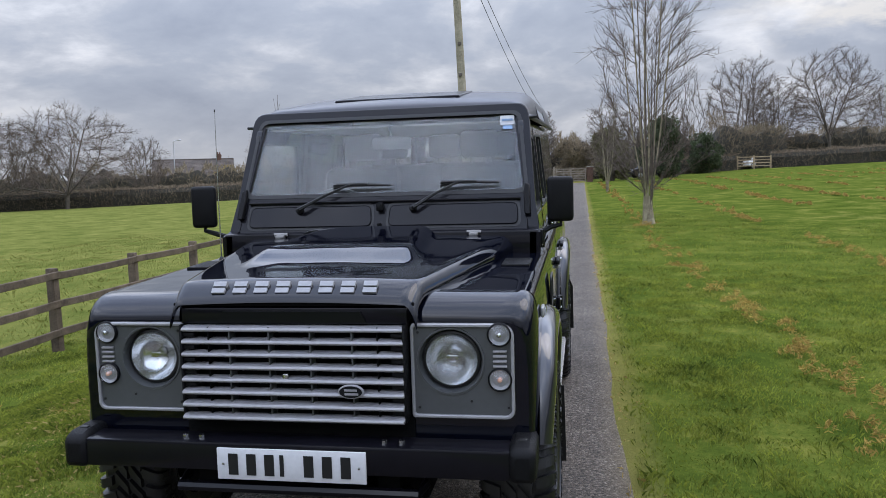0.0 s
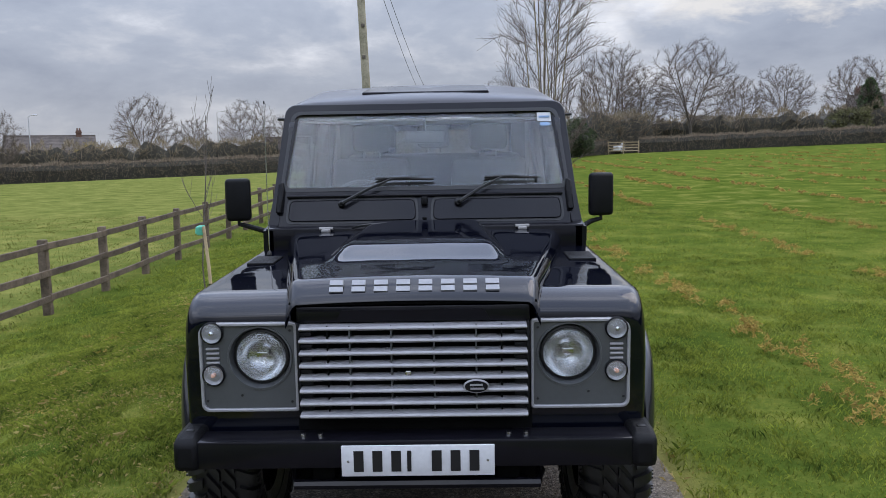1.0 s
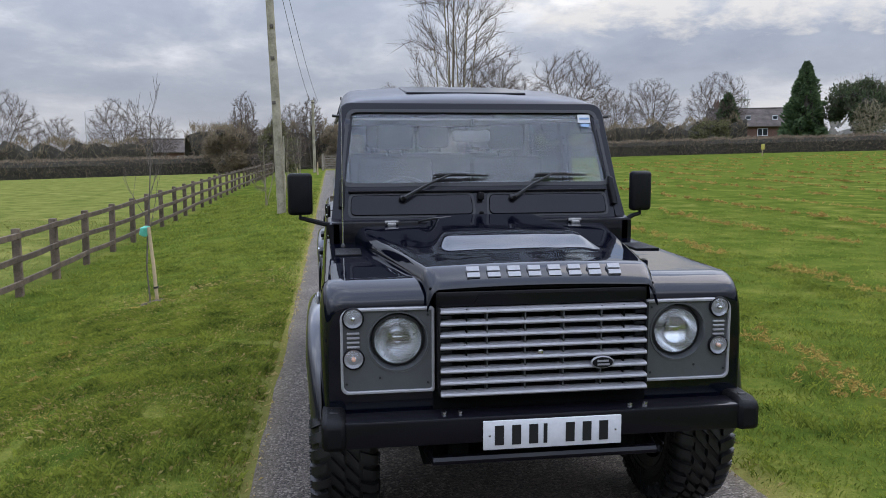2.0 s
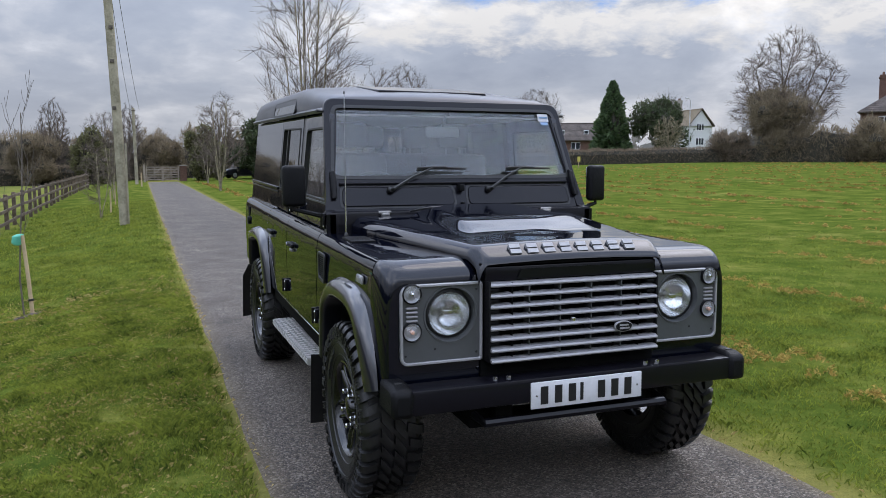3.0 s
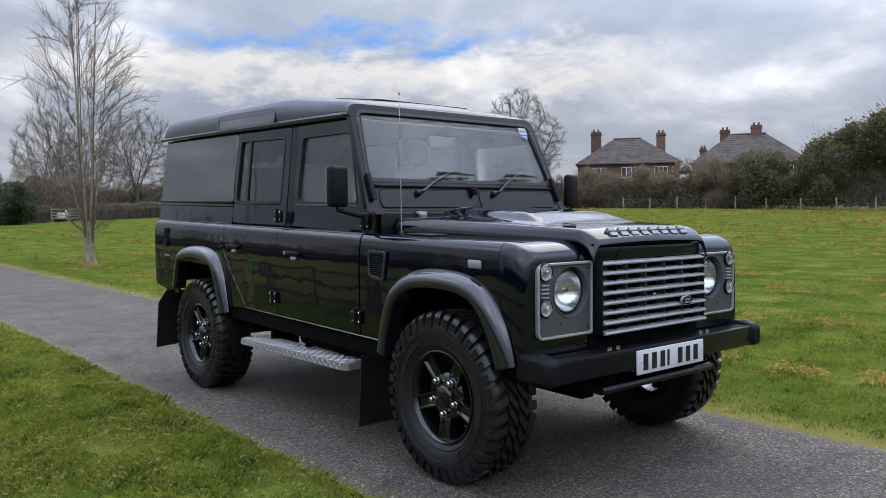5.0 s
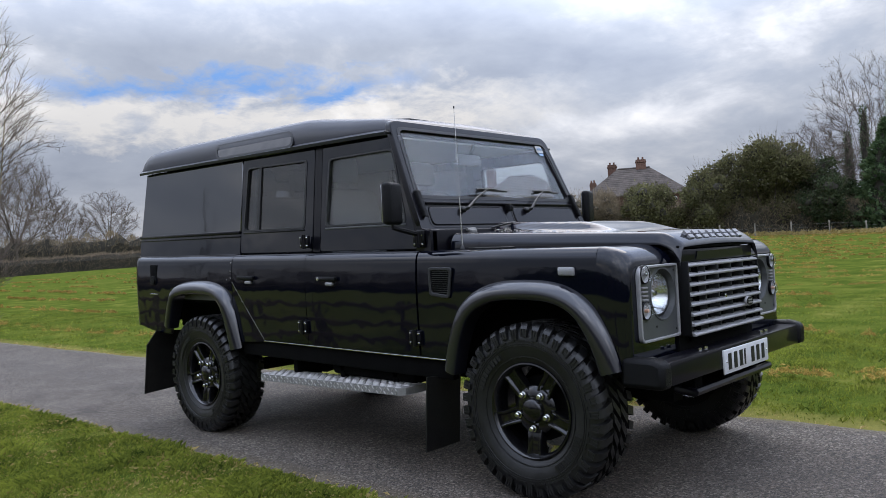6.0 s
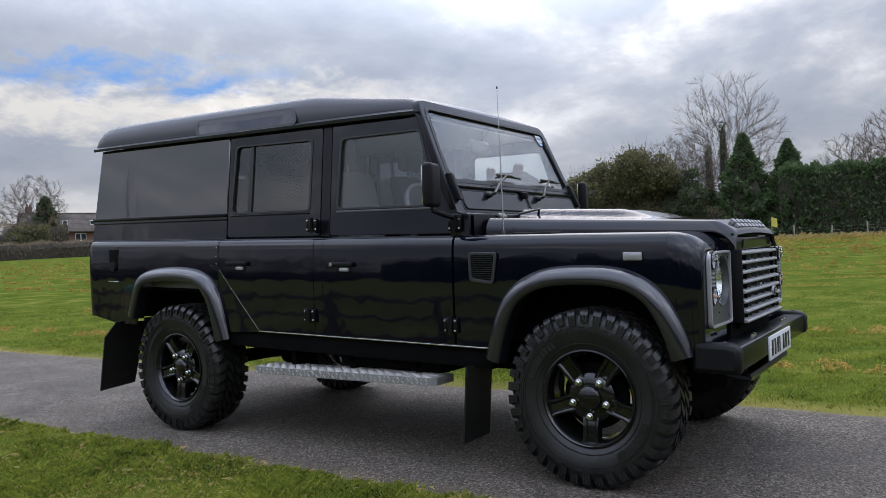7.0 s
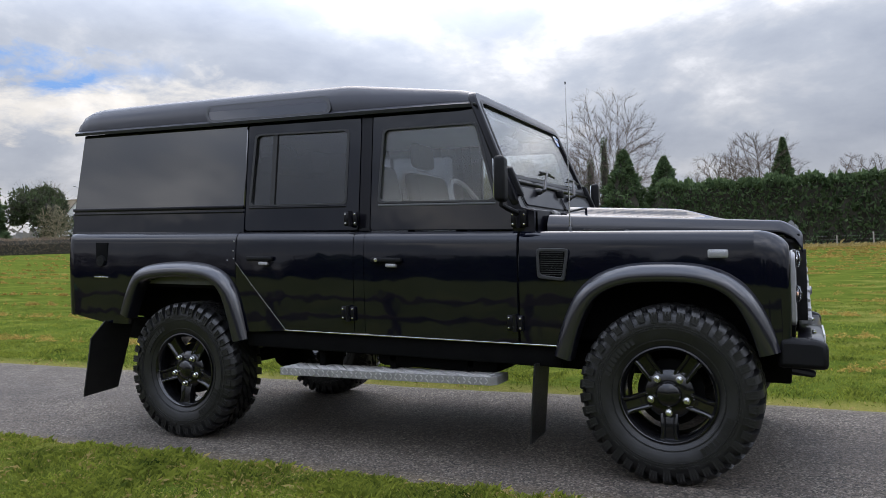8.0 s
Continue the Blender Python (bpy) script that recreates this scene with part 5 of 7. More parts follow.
for x, y, spin in ((-0.755, 0.0, 180), (0.755, 0.0, 40), (-0.755, 2.794, 183), (0.755, 2.794, 60)):
    whl = new("wheel", RIM)
    whl.parent = car
    whl.location = (x, y, 0.397)
    whl.rotation_euler = (radians(spin), 0, 0 if x < 0 else math.pi)
    tagged(whl, "gloss black alloy wheel with mud-terrain tyre")
    for nm, me in (("tyre", TYRE), ("brake_drum", DRUM)):
        o = new(nm, me)
        o.parent = whl
    lugs = tagged(new("tyre_tread", TREAD), "chunky mud-terrain tread blocks", kind="stuff")
    lugs.parent = whl
    for k in range(5):
        o = new("spoke", SPOKE)
        o.parent = whl
        o.rotation_euler = (radians(72 * k), 0, 0)
        o = new("wheel_nut", NUT)
        o.parent = whl
        a = radians(72 * k + 90)
        o.location = (-0.086, 0.0825 * math.cos(a), 0.0825 * math.sin(a))

# ---- plants ----
def bark(name, base, second=None, bump=0.6):
    return surface(name, base, 0.85, 0, 0.3, 6.0, bump, 40, second=second, spec=0.2)


def foliage(name, dark, light, rough_=0.6, patch=0.55, clump=0.4):
    """Leaves or blades, each of its own shade."""

    def build(k):
        rnd = k.t.nodes.new("ShaderNodeNewGeometry").outputs["Random Per Island"]
        at = k.t.nodes.new("ShaderNodeTexCoord").outputs["Object"]
        tuft = k.math("ADD", 0.5, k.math("MULTIPLY", k.math("SUBTRACT", k.noise(at, patch, 4.0, 0.65), 0.5), 1.8))
        f = k.math("ADD", k.math("MULTIPLY", rnd, 1 - clump), k.math("MULTIPLY", tuft, clump))
        p = k.n("ShaderNodeBsdfPrincipled", Roughness=rough_)
        p.inputs["Specular IOR Level"].default_value = 0.12
        col = k.ramp(f, [(0.12, dark), (0.85, light)])
        k.l(col, p.inputs["Base Color"])
        thin = k.n("ShaderNodeBsdfTranslucent")
        k.l(col, thin.inputs[0])
        mix = k.n("ShaderNodeMixShader", Fac=0.42)
        k.l(p.outputs[0], mix.inputs[1])
        k.l(thin.outputs[0], mix.inputs[2])
        return mix.outputs[0]

    return material(name, build)


BARK = bark("grey-brown bark", (0.085, 0.072, 0.058), (0.13, 0.115, 0.095))
BARK_DARK = bark("dark winter bark", (0.075, 0.062, 0.052), (0.115, 0.098, 0.08))
BARK_PALE = bark("pale lichen-grey bark", (0.16, 0.135, 0.085), (0.27, 0.235, 0.155))
TWIG = bark("brown twigs", (0.080, 0.064, 0.052), (0.135, 0.108, 0.088))
HEDGE_LEAF = foliage("winter hedge twigs", (0.105, 0.082, 0.06), (0.28, 0.22, 0.155), 0.8)
BRUSH_LEAF = foliage("brown brushwood", (0.11, 0.088, 0.06), (0.31, 0.25, 0.165), 0.8)
EVERGREEN = foliage("dark evergreen leaves", (0.022, 0.036, 0.018), (0.090, 0.112, 0.052))
OLIVE = foliage("ivy and dull green leaves", (0.050, 0.054, 0.024), (0.20, 0.19, 0.09))
CONIFER = foliage("conifer needles", (0.032, 0.058, 0.026), (0.115, 0.165, 0.075))
WILLOW = foliage("yellow willow shoots", (0.22, 0.16, 0.05), (0.36, 0.28, 0.09))
# Filler solids inside foliage; the shade within is put into their dark colour.
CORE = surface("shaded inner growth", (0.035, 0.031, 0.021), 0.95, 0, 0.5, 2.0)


class Tree:
    """Grows a bare tree: limbs go to one mesh, finer branches to another."""

    def __init__(self, seed, spread=0.6, rise=0.25, wob=0.16):
        self.r = random.Random(seed)
        self.limbs, self.twigs = M(), M()
        self.spread, self.rise, self.wob = spread, rise, wob

    def way(self, d, angle):
        a = d.orthogonal().normalized()
        a.rotate(Matrix.Rotation(self.r.uniform(0, 2 * math.pi), 3, d))
        return (d * math.cos(angle) + a * math.sin(angle)).normalized()

    def branch(self, p, d, length, radius, level, plan):
        r = self.r
        n = 5 if level <= 1 else (4 if level == 2 else (3 if level == 3 else 2))
        pts, q, e = [p], p, d
        for i in range(n):
            e = (e + Vector((r.gauss(0, 1), r.gauss(0, 1), r.gauss(0, 1))) * self.wob + Vector((0, 0, self.rise * (0.35 if level == 0 else 1) * 0.4))).normalized()
            q = q + e * length / n
            pts.append(q)
        tip = plan["tip"] if level >= plan["levels"] - 1 else radius * 0.45
        radii = [radius + (tip - radius) * i / n for i in range(n + 1)]
        if level >= 4:
            w1 = e.orthogonal().normalized() * radius
            self.twigs.add([pts[0] - w1, pts[0] + w1, pts[1] + w1 * 0.8, pts[1] - w1 * 0.8, pts[-1]], [(0, 1, 2, 3), (3, 2, 4)])
        else:
            (self.limbs if level <= 1 else self.twigs).tube(pts, radii, 7 if level == 0 else (5 if level == 1 else 3), cap=False)
        if level + 1 >= plan["levels"]:
            return
        count = plan["count"][level]
        for k in range(count):
            t = plan["from"][level] + (1 - plan["from"][level]) * (k + r.random()) / count
            f = min(n - 1e-6, t * n)
            i = int(f)
            at = pts[i].lerp(pts[i + 1], f - i)
            along = (pts[i + 1] - pts[i]).normalized()
            rad = radii[i] + (radii[i + 1] - radii[i]) * (f - i)
            ang = self.spread * r.uniform(0.65, 1.35)
            ln = length * plan["ratio"][level] * r.uniform(0.7, 1.2) * (1.15 - 0.55 * t if level else plan.get("top", 1.0) + (1 - plan.get("top", 1.0)) * (1 - t))
            self.branch(at, self.way(along, ang), ln, max(plan["tip"], rad * plan["thin"]), level + 1, plan)


def make_tree(name, label, tree, bark_mat, twig_mat, category="tree"):
    top = tagged(new(name), label, category)
    part("trunk", tree.limbs, bark_mat, top, fix=False, sharp=80)
    part("crown", tree.twigs, twig_mat, top, fix=False, sharp=80)
    return top


def grown(seed, height, half, low, starts, points, step, tip, rise=0.25, inner=0.35, twig=0.7, fan=3):
    """A bare crown that grows towards points spread in a dome. low: where the crown begins, as a share of the height.
    starts: stems as lists of points. Returns limbs and twigs."""
    rng = np.random.default_rng(seed)
    d = rng.normal(size=(points, 3))
    d /= np.linalg.norm(d, axis=1)[:, None]
    lump = np.array([1 + 0.20 * noise.noise(Vector(q) * 1.6 + Vector((seed, 0, 0))) for q in d])
    r = (inner + (1 - inner) * rng.uniform(0, 1, points) ** 0.55) * lump
    mid = low + (1 - low) * 0.42
    goal = np.stack([d[:, 0] * half * r, d[:, 1] * half * r, height * np.where(d[:, 2] > 0, mid + d[:, 2] * (1 - mid) * r, mid + d[:, 2] * (mid - low) * r)], 1)
    nodes, parent, head = [], [], []
    for stem in starts:
        last = -1
        for i, p in enumerate(stem):
            q = np.array(p, float)
            if not i and nodes:
                # a limb that begins on an earlier stem joins it
                gap = [np.linalg.norm(q - o) for o in nodes]
                if min(gap) < 0.05:
                    last = int(np.argmin(gap))
                    continue
            way = q - nodes[last] if last >= 0 else np.array([0, 0, 1.0])
            parent.append(last)
            nodes.append(q)
            head.append(way / np.linalg.norm(way))
            last = len(nodes) - 1
    born = [0] * len(nodes)
    near, dist, done = np.zeros(points, int), np.full(points, 1e9), 0
    for _ in range(160):
        new_nodes = np.array(nodes[done:])
        if not len(new_nodes):
            break
        dd = np.linalg.norm(goal[:, None] - new_nodes[None], axis=2)
        j = dd.argmin(1)
        best = dd[np.arange(len(goal)), j]
        closer = best < dist
        near[closer], dist[closer] = j[closer] + done, best[closer]
        full = np.array([c >= 3 for c in born])
        keep = (dist > step * 1.9) & ~full[near]
        goal, near, dist = goal[keep], near[keep], dist[keep]
        if not len(goal) or len(nodes) > 5200:
            break
        done = len(nodes)
        pull = goal - np.array(nodes)[near]
        pull /= np.linalg.norm(pull, axis=1)[:, None]
        for k in np.unique(near):
            way = pull[near == k].mean(0) + head[k] * 0.5 + np.array([0, 0, rise]) + rng.normal(size=3) * 0.11
            way /= np.linalg.norm(way)
            nodes.append(nodes[k] + way * step)
            parent.append(k)
            head.append(way)
            born[k] += 1
            born.append(0)
    n = len(nodes)
    kids, area = [[] for _ in range(n)], np.zeros(n)
    for i in range(n):
        if parent[i] >= 0:
            kids[parent[i]].append(i)
    for i in range(n - 1, -1, -1):
        area[i] = sum(area[k] for k in kids[i]) if kids[i] else tip ** 2.15
    rad = np.maximum(tip, area ** (1 / 2.15))
    limbs, twigs = M(), M()
    for i in range(n):
        lead = max(kids[i], key=lambda k: rad[k]) if kids[i] else -1
        firsts = [k for k in kids[i] if k != lead or parent[i] == -1]
        for k in firsts:
            chain, q = [i, k], k
            while kids[q]:
                q = max(kids[q], key=lambda u: rad[u])
                chain.append(q)
            thick = rad[k]
            pts = [Vector(nodes[c]) for c in chain]
            rr = [min(rad[c], thick) for c in chain]
            (limbs if thick > tip * 2.8 else twigs).tube(pts, rr, 7 if thick > tip * 8 else (5 if thick > tip * 4 else 3), cap=False)
    ends = [i for i in range(n) if rad[i] < tip * 2.2]
    if ends:
        e = np.repeat(np.array(ends), fan)
        h0 = np.array(head)[e]
        way = h0 * 1.1 + rng.normal(size=(len(e), 3)) * 0.42 + np.array([0, 0, 0.15 + rise * 0.3])
        way /= np.linalg.norm(way, axis=1)[:, None]
        pos = np.array(nodes)[e]
        v, f = shoots(rng, pos, way, twig, tip * 0.8)
        twigs.add([tuple(p) for p in v], [tuple(q) for q in f])
        again_way = way + rng.normal(size=way.shape) * 0.6
        again_way /= np.linalg.norm(again_way, axis=1)[:, None]
        v, f = shoots(rng, pos + way * twig * 0.45, again_way, twig * 0.6, tip * 0.65)
        twigs.add([tuple(p) for p in v], [tuple(q) for q in f])
    return limbs, twigs


def bare(seed, height, half, dense=1.0, stem=0.30, tip=0.016, bark_mat=BARK_DARK, label="bare winter tree with fine brown twigs", spread=0.62, rise=0.3, stems=1):
    """A broad bare tree, height tall and 2 * half wide, on one or more stems."""
    r = random.Random(seed)
    starts = []
    for i in range(stems):
        a = 2 * math.pi * i / stems + r.random()
        k = 0.0 if stems == 1 else half * 0.10
        top = Vector((math.cos(a) * k * 3 + r.gauss(0, 0.02) * height, math.sin(a) * k * 3 + r.gauss(0, 0.02) * height, height * stem * r.uniform(0.9, 1.15)))
        trunk = [Vector((math.cos(a) * k * 0.4, math.sin(a) * k * 0.4, -0.15)).lerp(top, t) for t in steps(0, 1, 5)]
        starts.append(trunk)
        # main limbs that fan out from the trunk's upper part towards the rim of the crown
        count = 9 if stems == 1 else 5
        for j in range(count):
            turn, lean = 2 * math.pi * (j + r.random() * 0.7) / count + a, radians(r.uniform(12, 86 - 40 * rise))
            foot = trunk[r.choice((3, 4, 5))]
            reach = Vector((math.cos(turn) * math.sin(lean) * half, math.sin(turn) * math.sin(lean) * half, max(0.12, math.cos(lean)) * (height - foot.z))) * r.uniform(0.62, 0.84)
            bend = Vector((0, 0, 0.10 * reach.length))
            starts.append(smooth_path([foot, foot + reach * 0.5 + bend * r.uniform(-0.4, 0.9), foot + reach], 5))
    step = (half * half * height) ** (1 / 3) * 0.062
    t = Tree(seed)
    t.limbs, t.twigs = grown(seed, height, half, stem * 0.75, starts, int(1900 * dense), step, tip * 0.62, rise, 0.30, step * 2.0, 6)
    return make_tree("tree", label, t, bark_mat, TWIG if bark_mat is not BARK_PALE else BARK_PALE)


def leaf_cards(rng, pos, size, ratio=0.6, up_bias=0.0, out=None):
    """Flat leaves or shoots at positions, as vertex and face arrays."""
    n = len(pos)
    a = rng.normal(size=(n, 3))
    if out is not None:
        a = a * 0.6 + out
    a[:, 2] += up_bias
    a /= np.linalg.norm(a, axis=1)[:, None] + 1e-9
    b = np.cross(a, rng.normal(size=(n, 3)))
    b /= np.linalg.norm(b, axis=1)[:, None] + 1e-9
    s = size * rng.uniform(0.6, 1.4, (n, 1))
    v = np.stack([pos - a * s, pos + b * s * ratio, pos + a * s, pos - b * s * ratio], 1).reshape(-1, 3)
    return v, np.arange(4 * n).reshape(-1, 4)


def shoots(rng, pos, way, length, width):
    """Thin straight twigs from positions along ways."""
    n = len(pos)
    ln = length * rng.uniform(0.5, 1.3, (n, 1))
    side = np.cross(way, rng.normal(size=(n, 3)))
    side *= width / (np.linalg.norm(side, axis=1)[:, None] + 1e-9)
    v = np.stack([pos - side, pos + side, pos + way * ln + side * 0.35, pos + way * ln - side * 0.35], 1).reshape(-1, 3)
    return v, np.arange(4 * n).reshape(-1, 4)


def cards_mesh(name, v, f, mat):
    me = bpy.data.meshes.new(name)
    n, k = len(f), f.shape[1]
    me.vertices.add(len(v))
    me.vertices.foreach_set("co", np.asarray(v, np.float32).ravel())
    me.loops.add(n * k)
    me.loops.foreach_set("vertex_index", np.asarray(f, np.int32).ravel())
    me.polygons.add(n)
    me.polygons.foreach_set("loop_start", np.arange(0, n * k, k, dtype=np.int32))
    me.polygons.foreach_set("loop_total", np.full(n, k, np.int32))
    me.materials.append(mat)
    me.update(calc_edges=True)
    me.validate()
    return me


def blob(rng_seed, rx, ry, rz, lift, rough_=0.28, n=18):
    """An uneven rounded core."""
    rows = []
    for i in range(n // 2 + 1):
        b = math.pi * i / (n // 2) - math.pi / 2
        row = []
        for j in range(n):
            a = 2 * math.pi * j / n
            d = Vector((math.cos(a) * math.cos(b), math.sin(a) * math.cos(b), math.sin(b)))
            k = 1 + rough_ * noise.noise(d * 2.1 + Vector((rng_seed * 3.7, 0, 0)))
            row.append((d.x * rx * k, d.y * ry * k, max(0.0, lift + d.z * rz * k)))
        rows.append(row)
    return M().grid(rows, close=True)


def bush(name, seed, height, half, leaf, cards, size, label, category="bush", trunk=0.0, shape=1.0, ratio=0.5):
    """A leafy shrub or tree crown: lumps of small leaves over a dark core, ragged outside, on stems."""
    rng = np.random.default_rng(seed)
    top = tagged(new(name), label, category)
    lumps = []
    for i in range(24):
        a, q = rng.uniform(0, 2 * math.pi), rng.uniform(0.0, 1.0)
        z = trunk + (height - trunk) * rng.uniform(0.12, 0.84)
        reach = half * 0.74 * math.sqrt(max(0.05, 1 - abs((z - trunk) / (height - trunk) - 0.42) ** 2 * 2.2)) * shape
        lumps.append((math.cos(a) * reach * q ** 0.5, math.sin(a) * reach * q ** 0.5, z, half * rng.uniform(0.18, 0.40)))
    lumps.append((0, 0, height - half * 0.32, half * 0.32))
    core = M()
    for i, (x, y, z, r) in enumerate(lumps):
        c = blob(seed + i, r * 0.5, r * 0.5, r * 0.58, 0, 0.3, 10)
        c.v = [(px + x, py + y, max(0.0, pz + z)) for px, py, pz in [(q[0], q[1], q[2]) for q in c.v]]
        core.add(c.v, c.f)
    stems = M()
    for i in range(5):
        a = 2 * math.pi * i / 5 + rng.uniform(-0.4, 0.4)
        stems.tube([(0.12 * math.cos(a), 0.12 * math.sin(a), -0.1), (half * 0.2 * math.cos(a), half * 0.2 * math.sin(a), height * 0.3), (half * 0.45 * math.cos(a), half * 0.45 * math.sin(a), height * 0.75)], [0.09, 0.06, 0.02], 5, cap=False)
    part("trunk", stems, BARK_DARK, top, fix=False)
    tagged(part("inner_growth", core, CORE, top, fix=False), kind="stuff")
    pick = rng.integers(0, len(lumps), cards)
    L = np.array(lumps)[pick]
    d = rng.normal(size=(cards, 3))
    d /= np.linalg.norm(d, axis=1)[:, None]
    rad = L[:, 3:4] * rng.uniform(0.42, 1.0, (cards, 1)) ** 0.6 * rng.choice([1.0, 1.12, 1.4], (cards, 1), p=[0.6, 0.3, 0.1])
    pos = L[:, :3] + d * rad * np.array([1, 1, 1.05])
    pos[:, 2] = np.abs(pos[:, 2])
    v, f = leaf_cards(rng, pos, size, ratio, 0.25 if ratio > 0.2 else 0.6, d * 0.7)
    ob = new("crown", cards_mesh("crown", v, f, leaf))
    ob.parent = top
    # bare shoots that stick out of the leaves
    n = cards // 14
    i = rng.integers(0, cards, n)
    way = d[i] + np.array([0, 0, 0.7]) + rng.normal(size=(n, 3)) * 0.3
    way /= np.linalg.norm(way, axis=1)[:, None]
    v, f = shoots(rng, pos[i], way, half * 0.30, 0.012)
    ob = tagged(new("outer_growth", cards_mesh("outer_growth", v, f, TWIG)), "bare twigs standing out of the leaves", kind="stuff")
    ob.parent = top
    return top


def conifer(seed, height, half, label, cards=5200, size=0.34, power=0.75):
    """A pointed evergreen: tiers of drooping shoots round a stem."""
    rng = np.random.default_rng(seed)
    top = tagged(new("conifer"), label, "tree")
    part("trunk", M().tube([(0, 0, -0.1), (0, 0, height * 0.9)], [half * 0.09, 0.03], 7, cap=False), BARK_DARK, top, fix=False)
    rows = []
    for i in range(14):
        t = i / 13
        row = []
        for j in range(12):
            a = 2 * math.pi * j / 12
            k = 0.70 + 0.25 * noise.noise(Vector((math.cos(a) * 1.5, math.sin(a) * 1.5, t * 6 + seed)))
            r = half * (1 - t) ** power * k + 0.02
            row.append((r * math.cos(a), r * math.sin(a), 0.1 + t * height * 0.96))
        rows.append(row)
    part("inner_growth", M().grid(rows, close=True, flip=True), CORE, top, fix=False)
    t = rng.uniform(0, 1, cards) ** 1.25
    a = rng.uniform(0, 2 * math.pi, cards)
    lump = np.array([0.84 + 0.5 * noise.noise(Vector((math.cos(q) * 2.2, math.sin(q) * 2.2, s * 9 + seed))) for q, s in zip(a, t)])
    r = half * (1 - t) ** power * lump * rng.uniform(0.72, 1.08, cards) + 0.05
    pos = np.stack([r * np.cos(a), r * np.sin(a), 0.12 + t * height * 0.985], 1)
    out = np.stack([np.cos(a), np.sin(a), rng.uniform(-0.2, 0.9, cards)], 1)
    v, f = leaf_cards(rng, pos, size * (1 - 0.45 * t)[:, None], 0.38, 0.1, out * 1.4)
    ob = new("crown", cards_mesh("crown", v, f, CONIFER))
    ob.parent = top
    return top


def hedge(name, seed, line, height, width, leaf, per_m, size, label, ragged=0.18, category="hedge", ratio=0.45):
    """A hedge along a line of ground points: a dark core under many twigs and leaves with an uneven top."""
    rng = np.random.default_rng(seed)
    top = tagged(new(name), label, category)
    pts = [Vector((x, y, 0)) for x, y in line]
    lens = [(b - a).length for a, b in zip(pts, pts[1:])]
    total = sum(lens)

    def at(s):
        for a, b, ln in zip(pts, pts[1:], lens):
            if s <= ln:
                d = (b - a) / ln
                return a + d * s, d
            s -= ln
        d = (pts[-1] - pts[-2]).normalized()
        return pts[-1], d

    rows = []
    count = max(6, int(total / 1.2))
    for i in range(count + 1):
        p, d = at(total * i / count)
        nrm = Vector((-d.y, d.x, 0))
        z = ground_z(p.x, p.y)
        h = height * (0.86 + ragged * noise.noise(Vector((i * 0.7, seed, 0))))
        wd = width * (0.40 + 0.12 * noise.noise(Vector((i * 0.9, seed + 5, 0))))
        rows.append([p + nrm * wd * 1.02 + Vector((0, 0, z - 0.1)), p + nrm * wd + Vector((0, 0, z + h * 0.7)), p + nrm * wd * 0.5 + Vector((0, 0, z + h)), p - nrm * wd * 0.5 + Vector((0, 0, z + h)), p - nrm * wd + Vector((0, 0, z + h * 0.7)), p - nrm * wd * 1.02 + Vector((0, 0, z - 0.1))])
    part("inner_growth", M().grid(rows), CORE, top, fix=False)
    n = int(total * per_m)
    s = rng.uniform(0, total, n)
    q = rng.uniform(0, 1, n)
    pos, out = np.zeros((n, 3)), np.zeros((n, 3))
    for i in range(n):
        p, d = at(s[i])
        nrm = Vector((-d.y, d.x, 0))
        h = height * (0.93 + ragged * noise.noise(Vector((s[i] * 0.6, seed, 0))) + 0.5 * ragged * noise.noise(Vector((s[i] * 2.1, seed, 4))))
        side = -1 if q[i] < 0.5 else 1
        t = abs(q[i] - 0.5) * 2
        if t < 0.62:
            u, zz = side * width * 0.5 * rng.uniform(0.88, 1.08), h * (t / 0.62) ** 0.9
        else:
            u, zz = side * width * 0.5 * rng.uniform(0, 1), h * rng.uniform(0.93, 1.05)
        pos[i] = (p.x + nrm.x * u, p.y + nrm.y * u, ground_z(p.x, p.y) + zz)
        out[i] = (nrm.x * side * 0.7, nrm.y * side * 0.7, 0.4 if t < 0.62 else 1.2)
    v, f = leaf_cards(rng, pos, size, ratio, 0.2, out)
    ob = new("foliage", cards_mesh("foliage", v, f, leaf))
    ob.parent = top
    return top


def put(ob, x, y, turn=0.0, scale=1.0, tall=1.0):
    ob.matrix_basis = pose(x, y, ground_z(x, y), 0, 0, turn) @ Matrix.Diagonal((scale, scale, scale * tall, 1))
    return ob


def again(ob, x, y, turn=0.0, scale=1.0, tall=1.0):
    ob2 = copy_thing(ob, Matrix())
    return put(ob2, x, y, turn, scale, tall)


